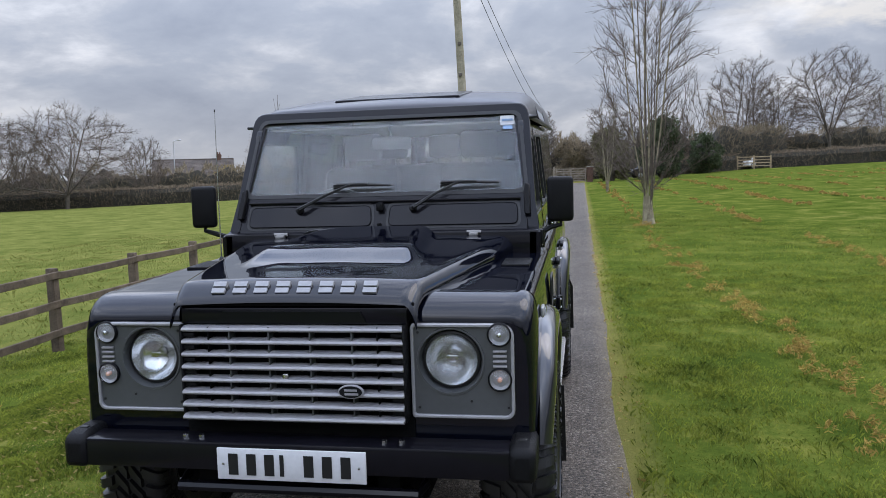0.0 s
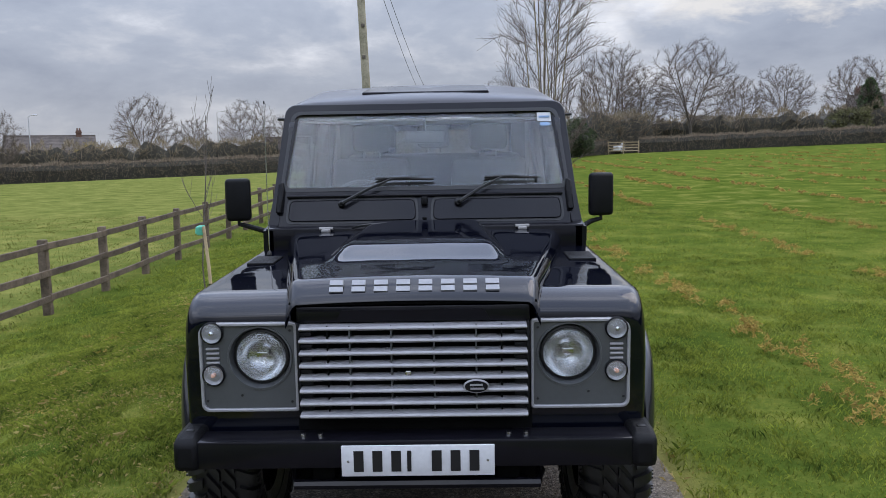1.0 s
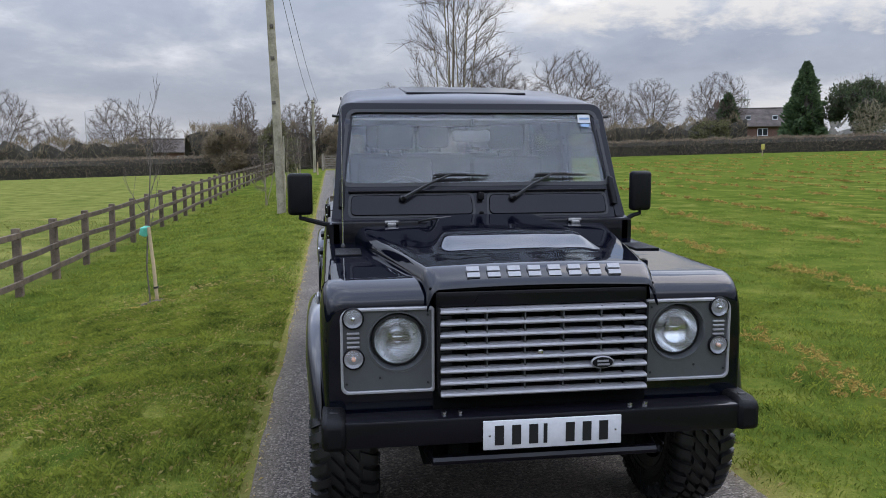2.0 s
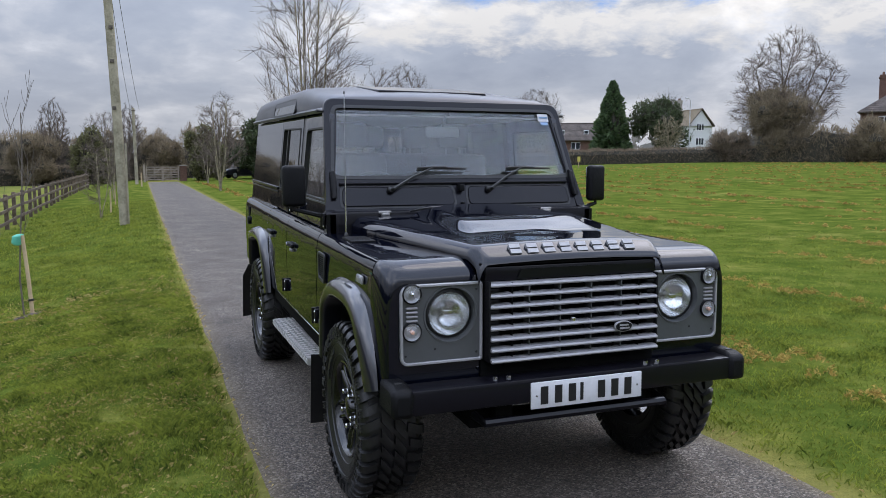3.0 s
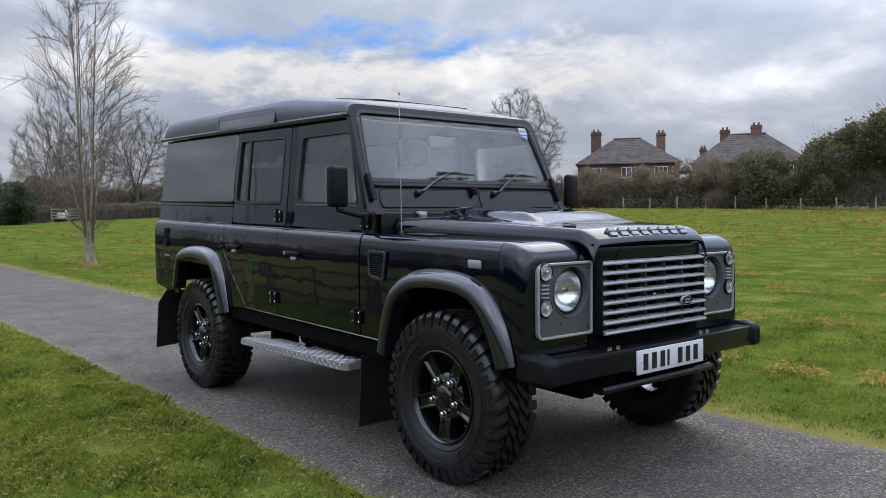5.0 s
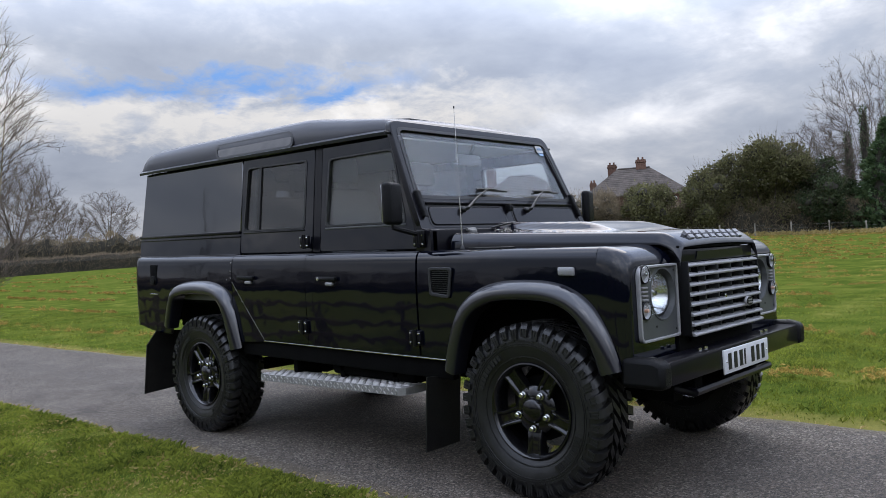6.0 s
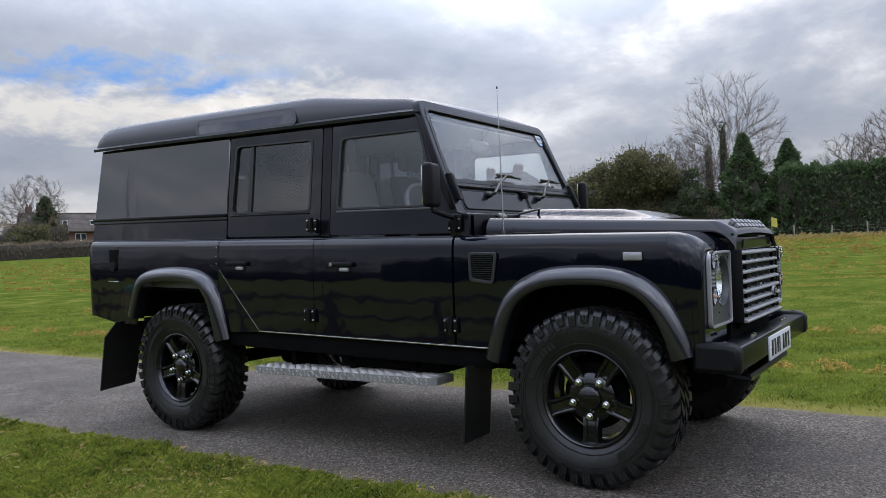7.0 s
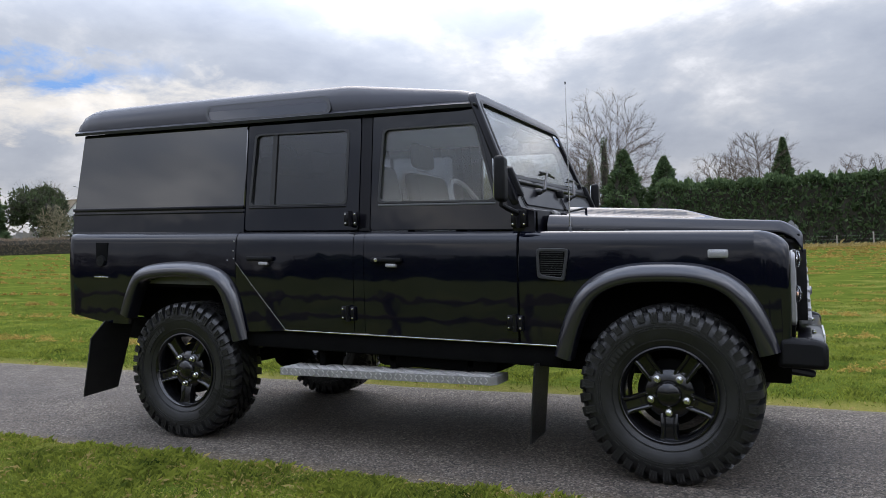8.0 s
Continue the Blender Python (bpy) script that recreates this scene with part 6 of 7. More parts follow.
# The multi-stemmed birch beside the drive, and younger ones further up.
def birch(seed, height, half, stems, tip, label, points=700, sides=0):
    """Several stems from one stool; sides: low side branches that spread out from the stems."""
    r = random.Random(seed)
    starts = []
    for i in range(stems):
        a = 2 * math.pi * i / stems + r.uniform(-0.3, 0.3)
        k = half * (0.06 + 0.50 * r.random())
        top = Vector((math.cos(a) * k, math.sin(a) * k, height * r.uniform(0.58, 0.95)))
        foot = Vector((0.07 * math.cos(a), 0.07 * math.sin(a), -0.1)) * (0.2 + height / 9.5)
        waist = Vector((foot.x * 1.3, foot.y * 1.3, height * 0.08))
        mid = Vector((math.cos(a + 0.2) * k * 0.62, math.sin(a + 0.2) * k * 0.62, height * 0.34))
        starts.append(smooth_path([foot, waist, mid, top], 5))
    for i in range(sides):
        a = 2 * math.pi * (i + r.random()) / sides
        z = height * r.uniform(0.10, 0.24)
        k = half * r.uniform(0.6, 1.05)
        d = Vector((math.cos(a), math.sin(a), 0))
        starts.append(smooth_path([d * 0.08 + Vector((0, 0, z)), d * k * 0.5 + Vector((0, 0, z + height * 0.055)), d * k + Vector((0, 0, z + height * r.uniform(0.10, 0.19)))], 4))
    step = height * 0.026
    t = Tree(seed)
    t.limbs, t.twigs = grown(seed, height, half, 0.12, starts, points, step, tip, 0.62, 0.10, step * 2.4, 4)
    if sides:
        t.limbs.tube([(0, 0, -0.12), (0.01, 0, 0.05), (0.0, 0.02, 0.35), (-0.02, 0.02, 0.75)], [0.24, 0.17, 0.145, 0.10], 10, cap=False)
    return make_tree("birch_tree", label, t, BARK_PALE, TWIG)


put(birch(5, 7.8, 1.45, 11, 0.0062, "bare multi-stemmed birch on the grass beside the drive", 2600, 16), 2.74, 18.6, 40)
put(birch(11, 5.4, 1.5, 6, 0.007, "young bare birch on the grass beside the drive", 600), 2.4, 42.5, 10)
small_bare = tagged(birch(23, 2.7, 0.7, 3, 0.004, "small bare verge tree", 160), group="small trees along the drive")
put(small_bare, -2.95, 23.6, 0)
again(small_bare, -2.95, 36.7, 70, 1.25)
again(small_bare, -2.75, 47.0, 150, 1.35)
again(small_bare, 2.9, 58.0, 200, 1.5)

# Broad bare trees round the fields.
oak = put(bare(31, 9.0, 6.4, 1.25, 0.22, 0.022, BARK_DARK, "spreading bare oak beyond the pasture", 0.85, 0.06), -44.4, 60.3, 20)
tagged(oak, group="oaks beyond the pasture")
again(oak, -50.5, 58.0, 130, 0.95)
again(oak, -58.0, 54.0, 250, 1.02)
dome = put(bare(47, 14.8, 5.2, 2.2, 0.18, 0.027, BARK, "tall dome-shaped bare tree behind the brushwood", 0.62, 0.2, 3), 66.5, 66.7, 0, 1.1, 0.87)
round_a = put(bare(53, 12.2, 4.3, 1.15, 0.25, 0.022, BARK_DARK, "bare round-crowned tree behind the far hedge", 0.68, 0.32, 3), 18.8, 90.0, 0)
round_b = put(bare(61, 12.6, 5.0, 1.0, 0.30, 0.024, BARK_DARK, "bare broad tree with open crown behind the far hedge", 0.75, 0.22), 28.2, 90.5, 0)
again(round_a, 22.6, 92.5, 100, 0.8)
again(round_b, 44.0, 103.0, 60, 0.78)
again(round_a, 37.5, 101.0, 200, 0.70)
again(round_b, 49.7, 95.0, 150, 0.78)
again(round_b, -40.6, 101.0, 20, 0.84)
again(round_a, -36.0, 106.0, 20, 0.62)
again(round_b, -26.4, 98.3, 220, 0.72)
again(round_a, -21.5, 97.0, 140, 0.56)
again(round_a, -50.0, 83.0, 80, 0.64)
slender = put(bare(71, 7.8, 1.5, 0.9, 0.2, 0.016, BARK, "slender bare tree by the far gate", 0.42, 0.6, 2), -9.1, 76.2)
again(slender, -2.8, 82.0, 70, 1.0, 0.98)
again(round_a, -5.0, 84.0, 10, 0.58)
again(slender, 6.0, 79.0, 160, 0.9)
again(slender, 11.0, 82.0, 40, 0.85)
ivy_tree = put(bare(83, 17.6, 6.2, 1.3, 0.16, 0.020, BARK_DARK, "tall bare tree with ivy-clad stems", 0.55, 0.45, 4), 85.4, 19.8)
again(round_b, 105.4, 9.0, 20, 1.02)
again(round_a, 105.4, 4.6, 60, 1.25)
again(round_b, 106.0, -7.0, 120, 0.92)
again(round_a, 105.0, -15.0, 200, 0.88)
again(round_b, 103.0, -26.0, 280, 0.9)
small_pale = put(bare(97, 5.4, 1.8, 0.9, 0.2, 0.014, BARK_PALE, "small pale bare tree before a dark evergreen", 0.6, 0.25), 60.4, 79.6)
for i, (dx, h) in enumerate(((-1.6, 11.5), (0.2, 13.0), (1.9, 10.5))):
    put(conifer(200 + i, h, 0.62, "dark ivy covering a tree stem", 1800, 0.22, 0.22), 84.6 + 0.3 * i, 19.8 + dx)

# Evergreens and brushwood along the field's far side.
put(conifer(3, 10.3, 2.9, "tall dark conifer by the roadside hedge", 6500, 0.42, 0.62), 57.2, 87.4)
put(conifer(8, 10.6, 4.0, "broad dark green conifer beside the hedge", 7500, 0.36, 0.8), 78.0, 16.4)
put(conifer(9, 9.7, 3.8, "broad dark green conifer beside the hedge", 7000, 0.36, 0.8), 78.7, 12.4)
put(conifer(14, 14.0, 3.0, "dark conifer behind the conifer hedge", 4500, 0.5, 0.85), 103.5, 1.6)
put(conifer(15, 7.0, 2.0, "ivy-dark conifer among bare trees", 3000, 0.4, 0.5), 50.6, 94.0)
put(bush("evergreen_tree", 21, 7.6, 4.6, EVERGREEN, 19800, 0.16, "broad dark evergreen tree beside the white house", "tree", 0.8), 62.5, 84.2)
put(bush("evergreen_tree", 24, 9.6, 4.8, OLIVE, 28600, 0.15, "large ivy-covered tree at the field edge", "tree", 0.6, 1.0), 75.6, 26.4)
again(round_b, 79.5, 23.0, 40, 0.86)
again(round_a, 80.0, 29.0, 140, 0.72)
put(bush("shrub", 25, 6.8, 3.6, OLIVE, 17600, 0.14, "dense dull green shrub at the field edge"), 73.4, 32.6)
put(bush("shrub", 44, 8.4, 3.6, OLIVE, 17600, 0.14, "dense ivy-grown thicket at the field edge"), 75.0, 29.8)
put(bush("shrub", 26, 7.4, 3.4, EVERGREEN, 15400, 0.14, "dense dark shrub at the field edge"), 76.6, 21.4)
put(bush("shrub", 27, 5.0, 3.8, BRUSH_LEAF, 16800, 0.42, "tangled brown brushwood at the field edge", ratio=0.045), 70.6, 42.8)
put(bush("shrub", 28, 5.6, 3.4, OLIVE, 13200, 0.14, "dull green brushwood at the field edge"), 71.8, 37.6)
put(bush("shrub", 29, 4.3, 3.4, BRUSH_LEAF, 14400, 0.42, "tangled brown brushwood at the field edge", ratio=0.045), 68.6, 49.0)
put(bush("shrub", 30, 4.0, 3.6, BRUSH_LEAF, 14400, 0.42, "tangled brown brushwood at the field edge", ratio=0.045), 66.8, 55.0)
put(bush("shrub", 33, 8.2, 4.8, BRUSH_LEAF, 26400, 0.42, "tall brown brushwood under a bare tree", ratio=0.045), 63.6, 64.6)
put(bush("shrub", 34, 2.7, 3.0, HEDGE_LEAF, 12000, 0.42, "brown brushwood in the hedge", ratio=0.045), 59.5, 67.0)
put(bush("shrub", 35, 5.4, 2.3, EVERGREEN, 11000, 0.14, "dark pine bush by the drive gate"), 8.1, 68.6)
put(bush("shrub", 36, 5.0, 2.1, OLIVE, 9900, 0.12, "dull green bush by the drive gate"), 3.6, 69.6)
put(bush("shrub", 37, 4.6, 2.5, BRUSH_LEAF, 10800, 0.42, "brown bush beyond the pasture fence", ratio=0.045), -10.4, 74.0)
put(bush("shrub", 38, 5.0, 2.2, OLIVE, 9900, 0.12, "dull green bush beyond the pasture fence"), -5.6, 72.0)
put(bush("shrub", 39, 4.4, 2.4, BRUSH_LEAF, 10800, 0.42, "brown bush behind the drive gate", ratio=0.045), 0.2, 79.0)
put(bush("shrub", 40, 4.0, 2.2, EVERGREEN, 8800, 0.12, "dark bush behind the drive gate"), 13.0, 78.0)
put(bush("shrub", 41, 3.4, 2.8, OLIVE, 8800, 0.12, "low green shrub before the hedge trees"), 47.0, 91.0)
put(bush("shrub", 42, 3.6, 4.5, WILLOW, 14400, 0.42, "yellow willow shoots beyond the pasture", ratio=0.045), -47.0, 100.0)
hedge("hedge", 51, [(-90, 40), (-62, 56), (-40, 66), (-20, 74), (-7.5, 76)], 1.75, 1.5, HEDGE_LEAF, 330, 0.20, "clipped brown winter hedge beyond the pasture", 0.10, ratio=0.09)
hedge("hedge", 60, [(9.5, 79.5), (16.5, 82.8)], 1.7, 1.5, HEDGE_LEAF, 340, 0.20, "clipped brown winter hedge beside the field gate", 0.10, ratio=0.09)
hedge("hedge", 52, [(20.2, 82.9), (30, 80.2), (45.3, 73.6), (54.5, 69.5), (61, 64.5)], 1.7, 1.5, HEDGE_LEAF, 340, 0.20, "clipped brown winter hedge beyond the field", 0.10, ratio=0.09)
hedge("brushwood_hedge", 53, [(61, 64.5), (66, 56), (69.5, 46), (72, 38), (74.5, 28), (76.5, 20), (77.5, 15)], 3.2, 2.6, BRUSH_LEAF, 420, 0.42, "overgrown brown hedge along the field edge", 0.45, ratio=0.05)
hedge("brushwood_hedge", 56, [(-15, 79), (-6, 83), (4, 84), (14, 83), (22, 87)], 4.4, 3.0, BRUSH_LEAF, 420, 0.42, "tangled brown scrub behind the drive gate", 0.6, ratio=0.05)
hedge("brushwood_hedge", 58, [(-85, 64), (-60, 82), (-40, 92), (-22, 96)], 4.0, 3.0, BRUSH_LEAF, 230, 0.48, "brown scrub along the road beyond the pasture", 0.5, ratio=0.05)
hedge("brushwood_hedge", 59, [(13, 91), (24, 96), (36, 97), (52, 92)], 3.6, 3.0, BRUSH_LEAF, 230, 0.46, "brown scrub under the trees beyond the field", 0.6, ratio=0.05)
hedge("conifer_hedge", 54, [(77.4, 12.8), (77.5, 0.0), (77.3, -12), (77.0, -40)], 7.0, 3.4, CONIFER, 620, 0.24, "tall dense conifer hedge along the field edge", 0.10)
hedge("hedge", 55, [(-90, 40), (-95, -30), (-60, -75), (20, -85), (77, -40)], 3.0, 2.2, HEDGE_LEAF, 30, 0.32, "overgrown brown hedge closing the fields behind", 0.4)
for i, (x, y) in enumerate(((-88, 10), (-84, -20), (-66, -62), (-30, -78), (5, -84), (40, -70))):
    again((round_a, round_b, oak)[i % 3], x, y, 70 * i, 1.0)

# The belt of tall trees beyond the pasture on the car's near side, mirrored in its panels.
hedge("tree_belt", 57, [(-60, 44), (-54, 28), (-50, 14), (-52, -6), (-49, -26), (-40, -46), (-22, -62)], 6.4, 5.0, EVERGREEN, 110, 0.6, "belt of tall dark evergreen trees beyond the pasture", 0.55, "trees", 0.5)
for i, (x, y) in enumerate(((-56, 40), (-51, 25), (-47, 10), (-48, 0), (-46, -11), (-45, -21), (-40, -33), (-31, -46))):
    again((round_a, round_b)[i % 2], x, y, 50 * i, 0.72)

# Far woods along the skyline, as stuff.
def far_woods():
    rng = np.random.default_rng(77)
    n = 16000
    a = rng.uniform(0, 2 * math.pi, n)
    d = rng.uniform(165, 330, n)
    x, y = d * np.sin(a), d * np.cos(a)
    lump = np.array([max(0.12, 0.55 + 0.9 * noise.noise(Vector((math.sin(q) * 14, math.cos(q) * 14, 2.0)))) for q in a])
    h = rng.uniform(0, 1, n) * (3.6 + d * 0.010) * lump
    z = np.array([ground_z(p, q) for p, q in zip(x, y)]) + h
    v, f = leaf_cards(rng, np.stack([x, y, z], 1), 1.5, 0.6, 0.8)
    return tagged(new("far_woods", cards_mesh("far_woods", v, f, foliage("distant winter woods", (0.11, 0.105, 0.10), (0.22, 0.205, 0.18), 0.9))), "distant brown winter woods and hedgerows", "woods", kind="stuff")


far_woods()

# ---- fences, poles, houses and the rest ----
FENCE_WOOD = surface("weathered brown fence wood", (0.060, 0.044, 0.030), 0.82, 0, 0.35, 5, 0.6, 60, second=(0.105, 0.080, 0.056), spec=0.2, each=0.2)
POLE_WOOD = surface("greenish-grey pole wood", (0.21, 0.19, 0.125), 0.85, 0, 0.3, 3, 0.7, 30, second=(0.29, 0.26, 0.19), spec=0.2)
PALE_WOOD = surface("pale new timber", (0.36, 0.275, 0.165), 0.8, 0, 0.2, 6, 0.4, 50, spec=0.2, each=0.12)
GATE_WOOD = surface("pale grey gate timber", (0.25, 0.21, 0.165), 0.8, 0, 0.25, 6, 0.4, 50, spec=0.2, each=0.1)
BRICK = surface("weathered red brick", (0.11, 0.060, 0.045), 0.88, 0, 0.3, 9, 0.5, 40, second=(0.15, 0.088, 0.066), spec=0.2, each=0.2)
RENDER_WHITE = surface("white house render", (0.52, 0.52, 0.51), 0.85, 0, 0.06, 3, 0.2, 40)
TILE = surface("grey-brown roof tiles", (0.060, 0.050, 0.045), 0.9, 0, 0.3, 1.2, 0.4, 30, second=(0.095, 0.080, 0.068), each=0.08, spec=0.2)
TILE_BROWN = surface("mossy brown roof tiles", (0.15, 0.115, 0.075), 0.88, 0, 0.25, 3, 0.4, 30, second=(0.20, 0.16, 0.10), each=0.12)
STONE = surface("pale chimney stone", (0.28, 0.26, 0.225), 0.85, 0, 0.2, 5, 0.3, 30)
FRAME_WHITE = surface("white window frame", (0.72, 0.72, 0.72), 0.5)
DARK_GLASS = surface("dark house window glass", (0.03, 0.035, 0.04), 0.08, 0, 0.2, 2, spec=0.8)
POST_STEEL = surface("pale galvanised steel", (0.45, 0.46, 0.47), 0.5, 0.4, 0.1, 6)
CONCRETE_POST = surface("pale weathered stake", (0.25, 0.22, 0.18), 0.85, 0, 0.2, 6, 0.3, 40)
CAR_WHITE = surface("white car paint", (0.72, 0.73, 0.74), 0.3, 0, 0.04, 2, coat=0.8)
GREEN_BAG = surface("green plastic tree tie", (0.10, 0.42, 0.30), 0.4, 0, 0.15, 20)
YELLOW_FLAG = surface("yellow cloth flag", (0.42, 0.36, 0.07), 0.8, 0, 0.1, 10)


def wood_bar(a, b, w0, h0, seed, sag=0.0, sections=3):
    """A sawn rail between two points, a little bowed and out of true."""
    r = random.Random(seed)
    a, b = Vector(a), Vector(b)
    rows = []
    d = (b - a).normalized()
    side = d.cross(Vector((0, 0, 1))).normalized()
    for i in range(sections + 1):
        t = i / sections
        p = a.lerp(b, t) + Vector((0, 0, -sag * 4 * t * (1 - t))) + side * r.uniform(-0.004, 0.004)
        w1, h1 = w0 * r.uniform(0.93, 1.05), h0 * r.uniform(0.95, 1.04)
        c = min(w1, h1) * 0.16
        rows.append([p + side * x + Vector((0, 0, z)) for x, z in ((-w1 / 2, -h1 / 2 + c), (-w1 / 2, h1 / 2 - c), (-w1 / 2 + c, h1 / 2), (w1 / 2 - c, h1 / 2), (w1 / 2, h1 / 2 - c), (w1 / 2, -h1 / 2 + c), (w1 / 2 - c, -h1 / 2), (-w1 / 2 + c, -h1 / 2))])
    return M().grid(rows, close=True, cap=(0, 1))


def post(x, y, z0, z1, w0, seed, lean=0.02):
    r = random.Random(seed)
    lx, ly, tw = r.uniform(-lean, lean), r.uniform(-lean, lean), r.uniform(-0.12, 0.12)
    rows = []
    for z, k in ((z0, 1.0), (z0 + (z1 - z0) * 0.5, 1.0), (z1 - 0.012, 0.98), (z1, 0.86)):
        h = w0 / 2 * k
        t = (z - z0) / (z1 - z0)
        c = h * 0.22
        loop = [(-h, -h + c), (-h, h - c), (-h + c, h), (h - c, h), (h, h - c), (h, -h + c), (h - c, -h), (-h + c, -h)]
        rows.append([(x + lx * t + px * math.cos(tw) - py * math.sin(tw), y + ly * t + px * math.sin(tw) + py * math.cos(tw), z) for px, py in loop])
    return M().grid(rows, close=True, cap=(0, 1))


# Post-and-rail fence between verge and pasture.
fence = tagged(new("fence"), "weathered brown post-and-rail fence beside the verge", "fence")
FX, PITCH, FY0, BAYS = -5.58, 1.768, 7.52, 37
first = -6
tops = {}
for i in range(first, first + BAYS + 1):
    y = FY0 + i * PITCH
    x = FX + 0.03 * math.sin(i * 1.7)
    g = ground_z(x, y)
    tops[i] = (x, y, g)
    part("post", post(x, y, g - 0.2, g + 1.06, 0.115, 100 + i), FENCE_WOOD, fence)
for i in range(first, first + BAYS):
    (xa, ya, ga), (xb, yb, gb) = tops[i], tops[i + 1]
    for j, h in enumerate((0.965, 0.60, 0.24)):
        o = random.Random(7 * i + j).uniform(-0.012, 0.012)
        part("rail", wood_bar((xa + 0.055, ya - 0.03, ga + h + o), (xb + 0.055, yb + 0.03, gb + h - o), 0.04, 0.092, 31 * i + j, 0.008), FENCE_WOOD, fence)

# Wire fence with stakes on the far side of the field.
line = [(66.0, 50.0), (70.0, 36.0), (71.8, 20.0), (72.2, 8.0), (72.0, -6.0), (71.5, -34.0)]
wire_fence = tagged(new("wire_fence"), "wire fence on pale stakes along the field edge", "fence")
stakes = []
for (xa, ya), (xb, yb) in zip(line, line[1:]):
    n = max(1, round(math.hypot(xb - xa, yb - ya) / 3.1))
    for i in range(n):
        x, y = xa + (xb - xa) * i / n, ya + (yb - ya) * i / n
        stakes.append((x, y, ground_z(x, y)))
        part("stake", post(x, y, stakes[-1][2] - 0.1, stakes[-1][2] + 1.15 + 0.1 * math.sin(x * 7 + y), 0.11, len(stakes), 0.06), CONCRETE_POST, wire_fence)
for h in (0.35, 0.65, 0.95):
    part("wire", M().tube([(x, y, z + h) for x, y, z in stakes], 0.004, 4), POST_STEEL, wire_fence)

# Utility poles and their wires.
pole = tagged(new("utility_pole"), "tall weathered wooden utility pole on the verge", "pole")
part("shaft", M().tube([(-2.165, 19.0, -0.3), (-2.235, 19.0, 2.6), (-2.33, 19.0, 5.4), (-2.44, 19.0, 8.6)], [0.125, 0.118, 0.108, 0.097], 16), POLE_WOOD, pole)
part("cable_guard", M().box(-2.085, -2.045, 18.87, 18.91, 0.0, 2.2, 0.004), POLE_WOOD, pole)
for z in (3.05, 4.25, 5.1):
    part("pole_tag", M().box(-2.30 - 0.05, -2.30 + 0.05, 18.86, 18.885, z, z + 0.09, 0.002), BARK_DARK, pole)
far_pole = tagged(new("utility_pole"), "distant wooden utility pole by the drive gate", "pole")
part("shaft", M().tube([(-2.1, 62.6, 0.2), (-2.15, 62.6, 6.3)], [0.13, 0.10], 10), POLE_WOOD, far_pole)
part("insulator_bracket", M().box(-2.3, -2.0, 62.5, 62.6, 6.05, 6.13, 0.01), BARK_DARK, far_pole)
for dx in (-0.06, 0.10):
    pts = [Vector((-2.43 + dx, 19.0, 8.3)).lerp(Vector((-2.1 + dx * 4, 62.6, 6.15)), t) + Vector((0, 0, -2.2 * t * (1 - t))) for t in steps(0, 1, 14)]
    tagged(part("overhead_wire", M().tube(pts, 0.012, 4), SEAL), "thin dark overhead wire between poles", "wire")

# The staked sapling.
sapling = tagged(new("sapling"), "thin bare sapling tied to a timber stake", "tree")
part("stake", M().tube([(-2.90, 6.42, -0.35), (-2.935, 6.42, 0.30), (-2.972, 6.42, 0.765)], [0.022, 0.021, 0.020], 10), PALE_WOOD, sapling, "pale round tree stake")
part("tie", M().tube([(-2.918, 6.42, 0.02), (-2.921, 6.42, 0.045)], 0.031, 10), SEAL, sapling)
tr = Tree(9, 0.5, 0.5, 0.07)
plan = dict(levels=3, tip=0.0022, thin=0.5, top=0.6, count=[9, 3], ratio=[0.36, 0.5])
plan["from"] = [0.35, 0.2]
tr.branch(Vector((-3.0, 6.46, -0.2)), Vector((0.0, 0.02, 1)), 2.35, 0.011, 0, plan)
part("trunk", tr.limbs, BARK_DARK, sapling, fix=False)
part("twigs", tr.twigs, BARK_DARK, sapling, fix=False)
bag = M().grid([[(-3.035 + r * math.cos(2 * math.pi * i / 12) * 1.0 + k, 6.43 + r * 0.5 * math.sin(2 * math.pi * i / 12), z) for i in range(12)] for r, z, k in ((0.03, 0.655, 0.01), (0.052, 0.68, 0.0), (0.05, 0.72, 0.005), (0.06, 0.755, 0.02), (0.035, 0.78, 0.04))], close=True, cap=(0, 1))
part("tie_bag", bag, GREEN_BAG, sapling, "bright green plastic tie")
soil = part("soil", blob(3, 0.17, 0.15, 0.03, 0, 0.5, 14), surface("bare soil", (0.07, 0.05, 0.035), 0.95, 0, 0.4, 20, 0.8, 60), sapling, "ring of bare soil")
soil.location = (-2.92, 6.40, ground_z(-2.92, 6.4) + 0.004)
soil.rotation_euler = (0, -math.atan((ground_z(-2.82, 6.4) - ground_z(-3.02, 6.4)) / 0.2), 0)

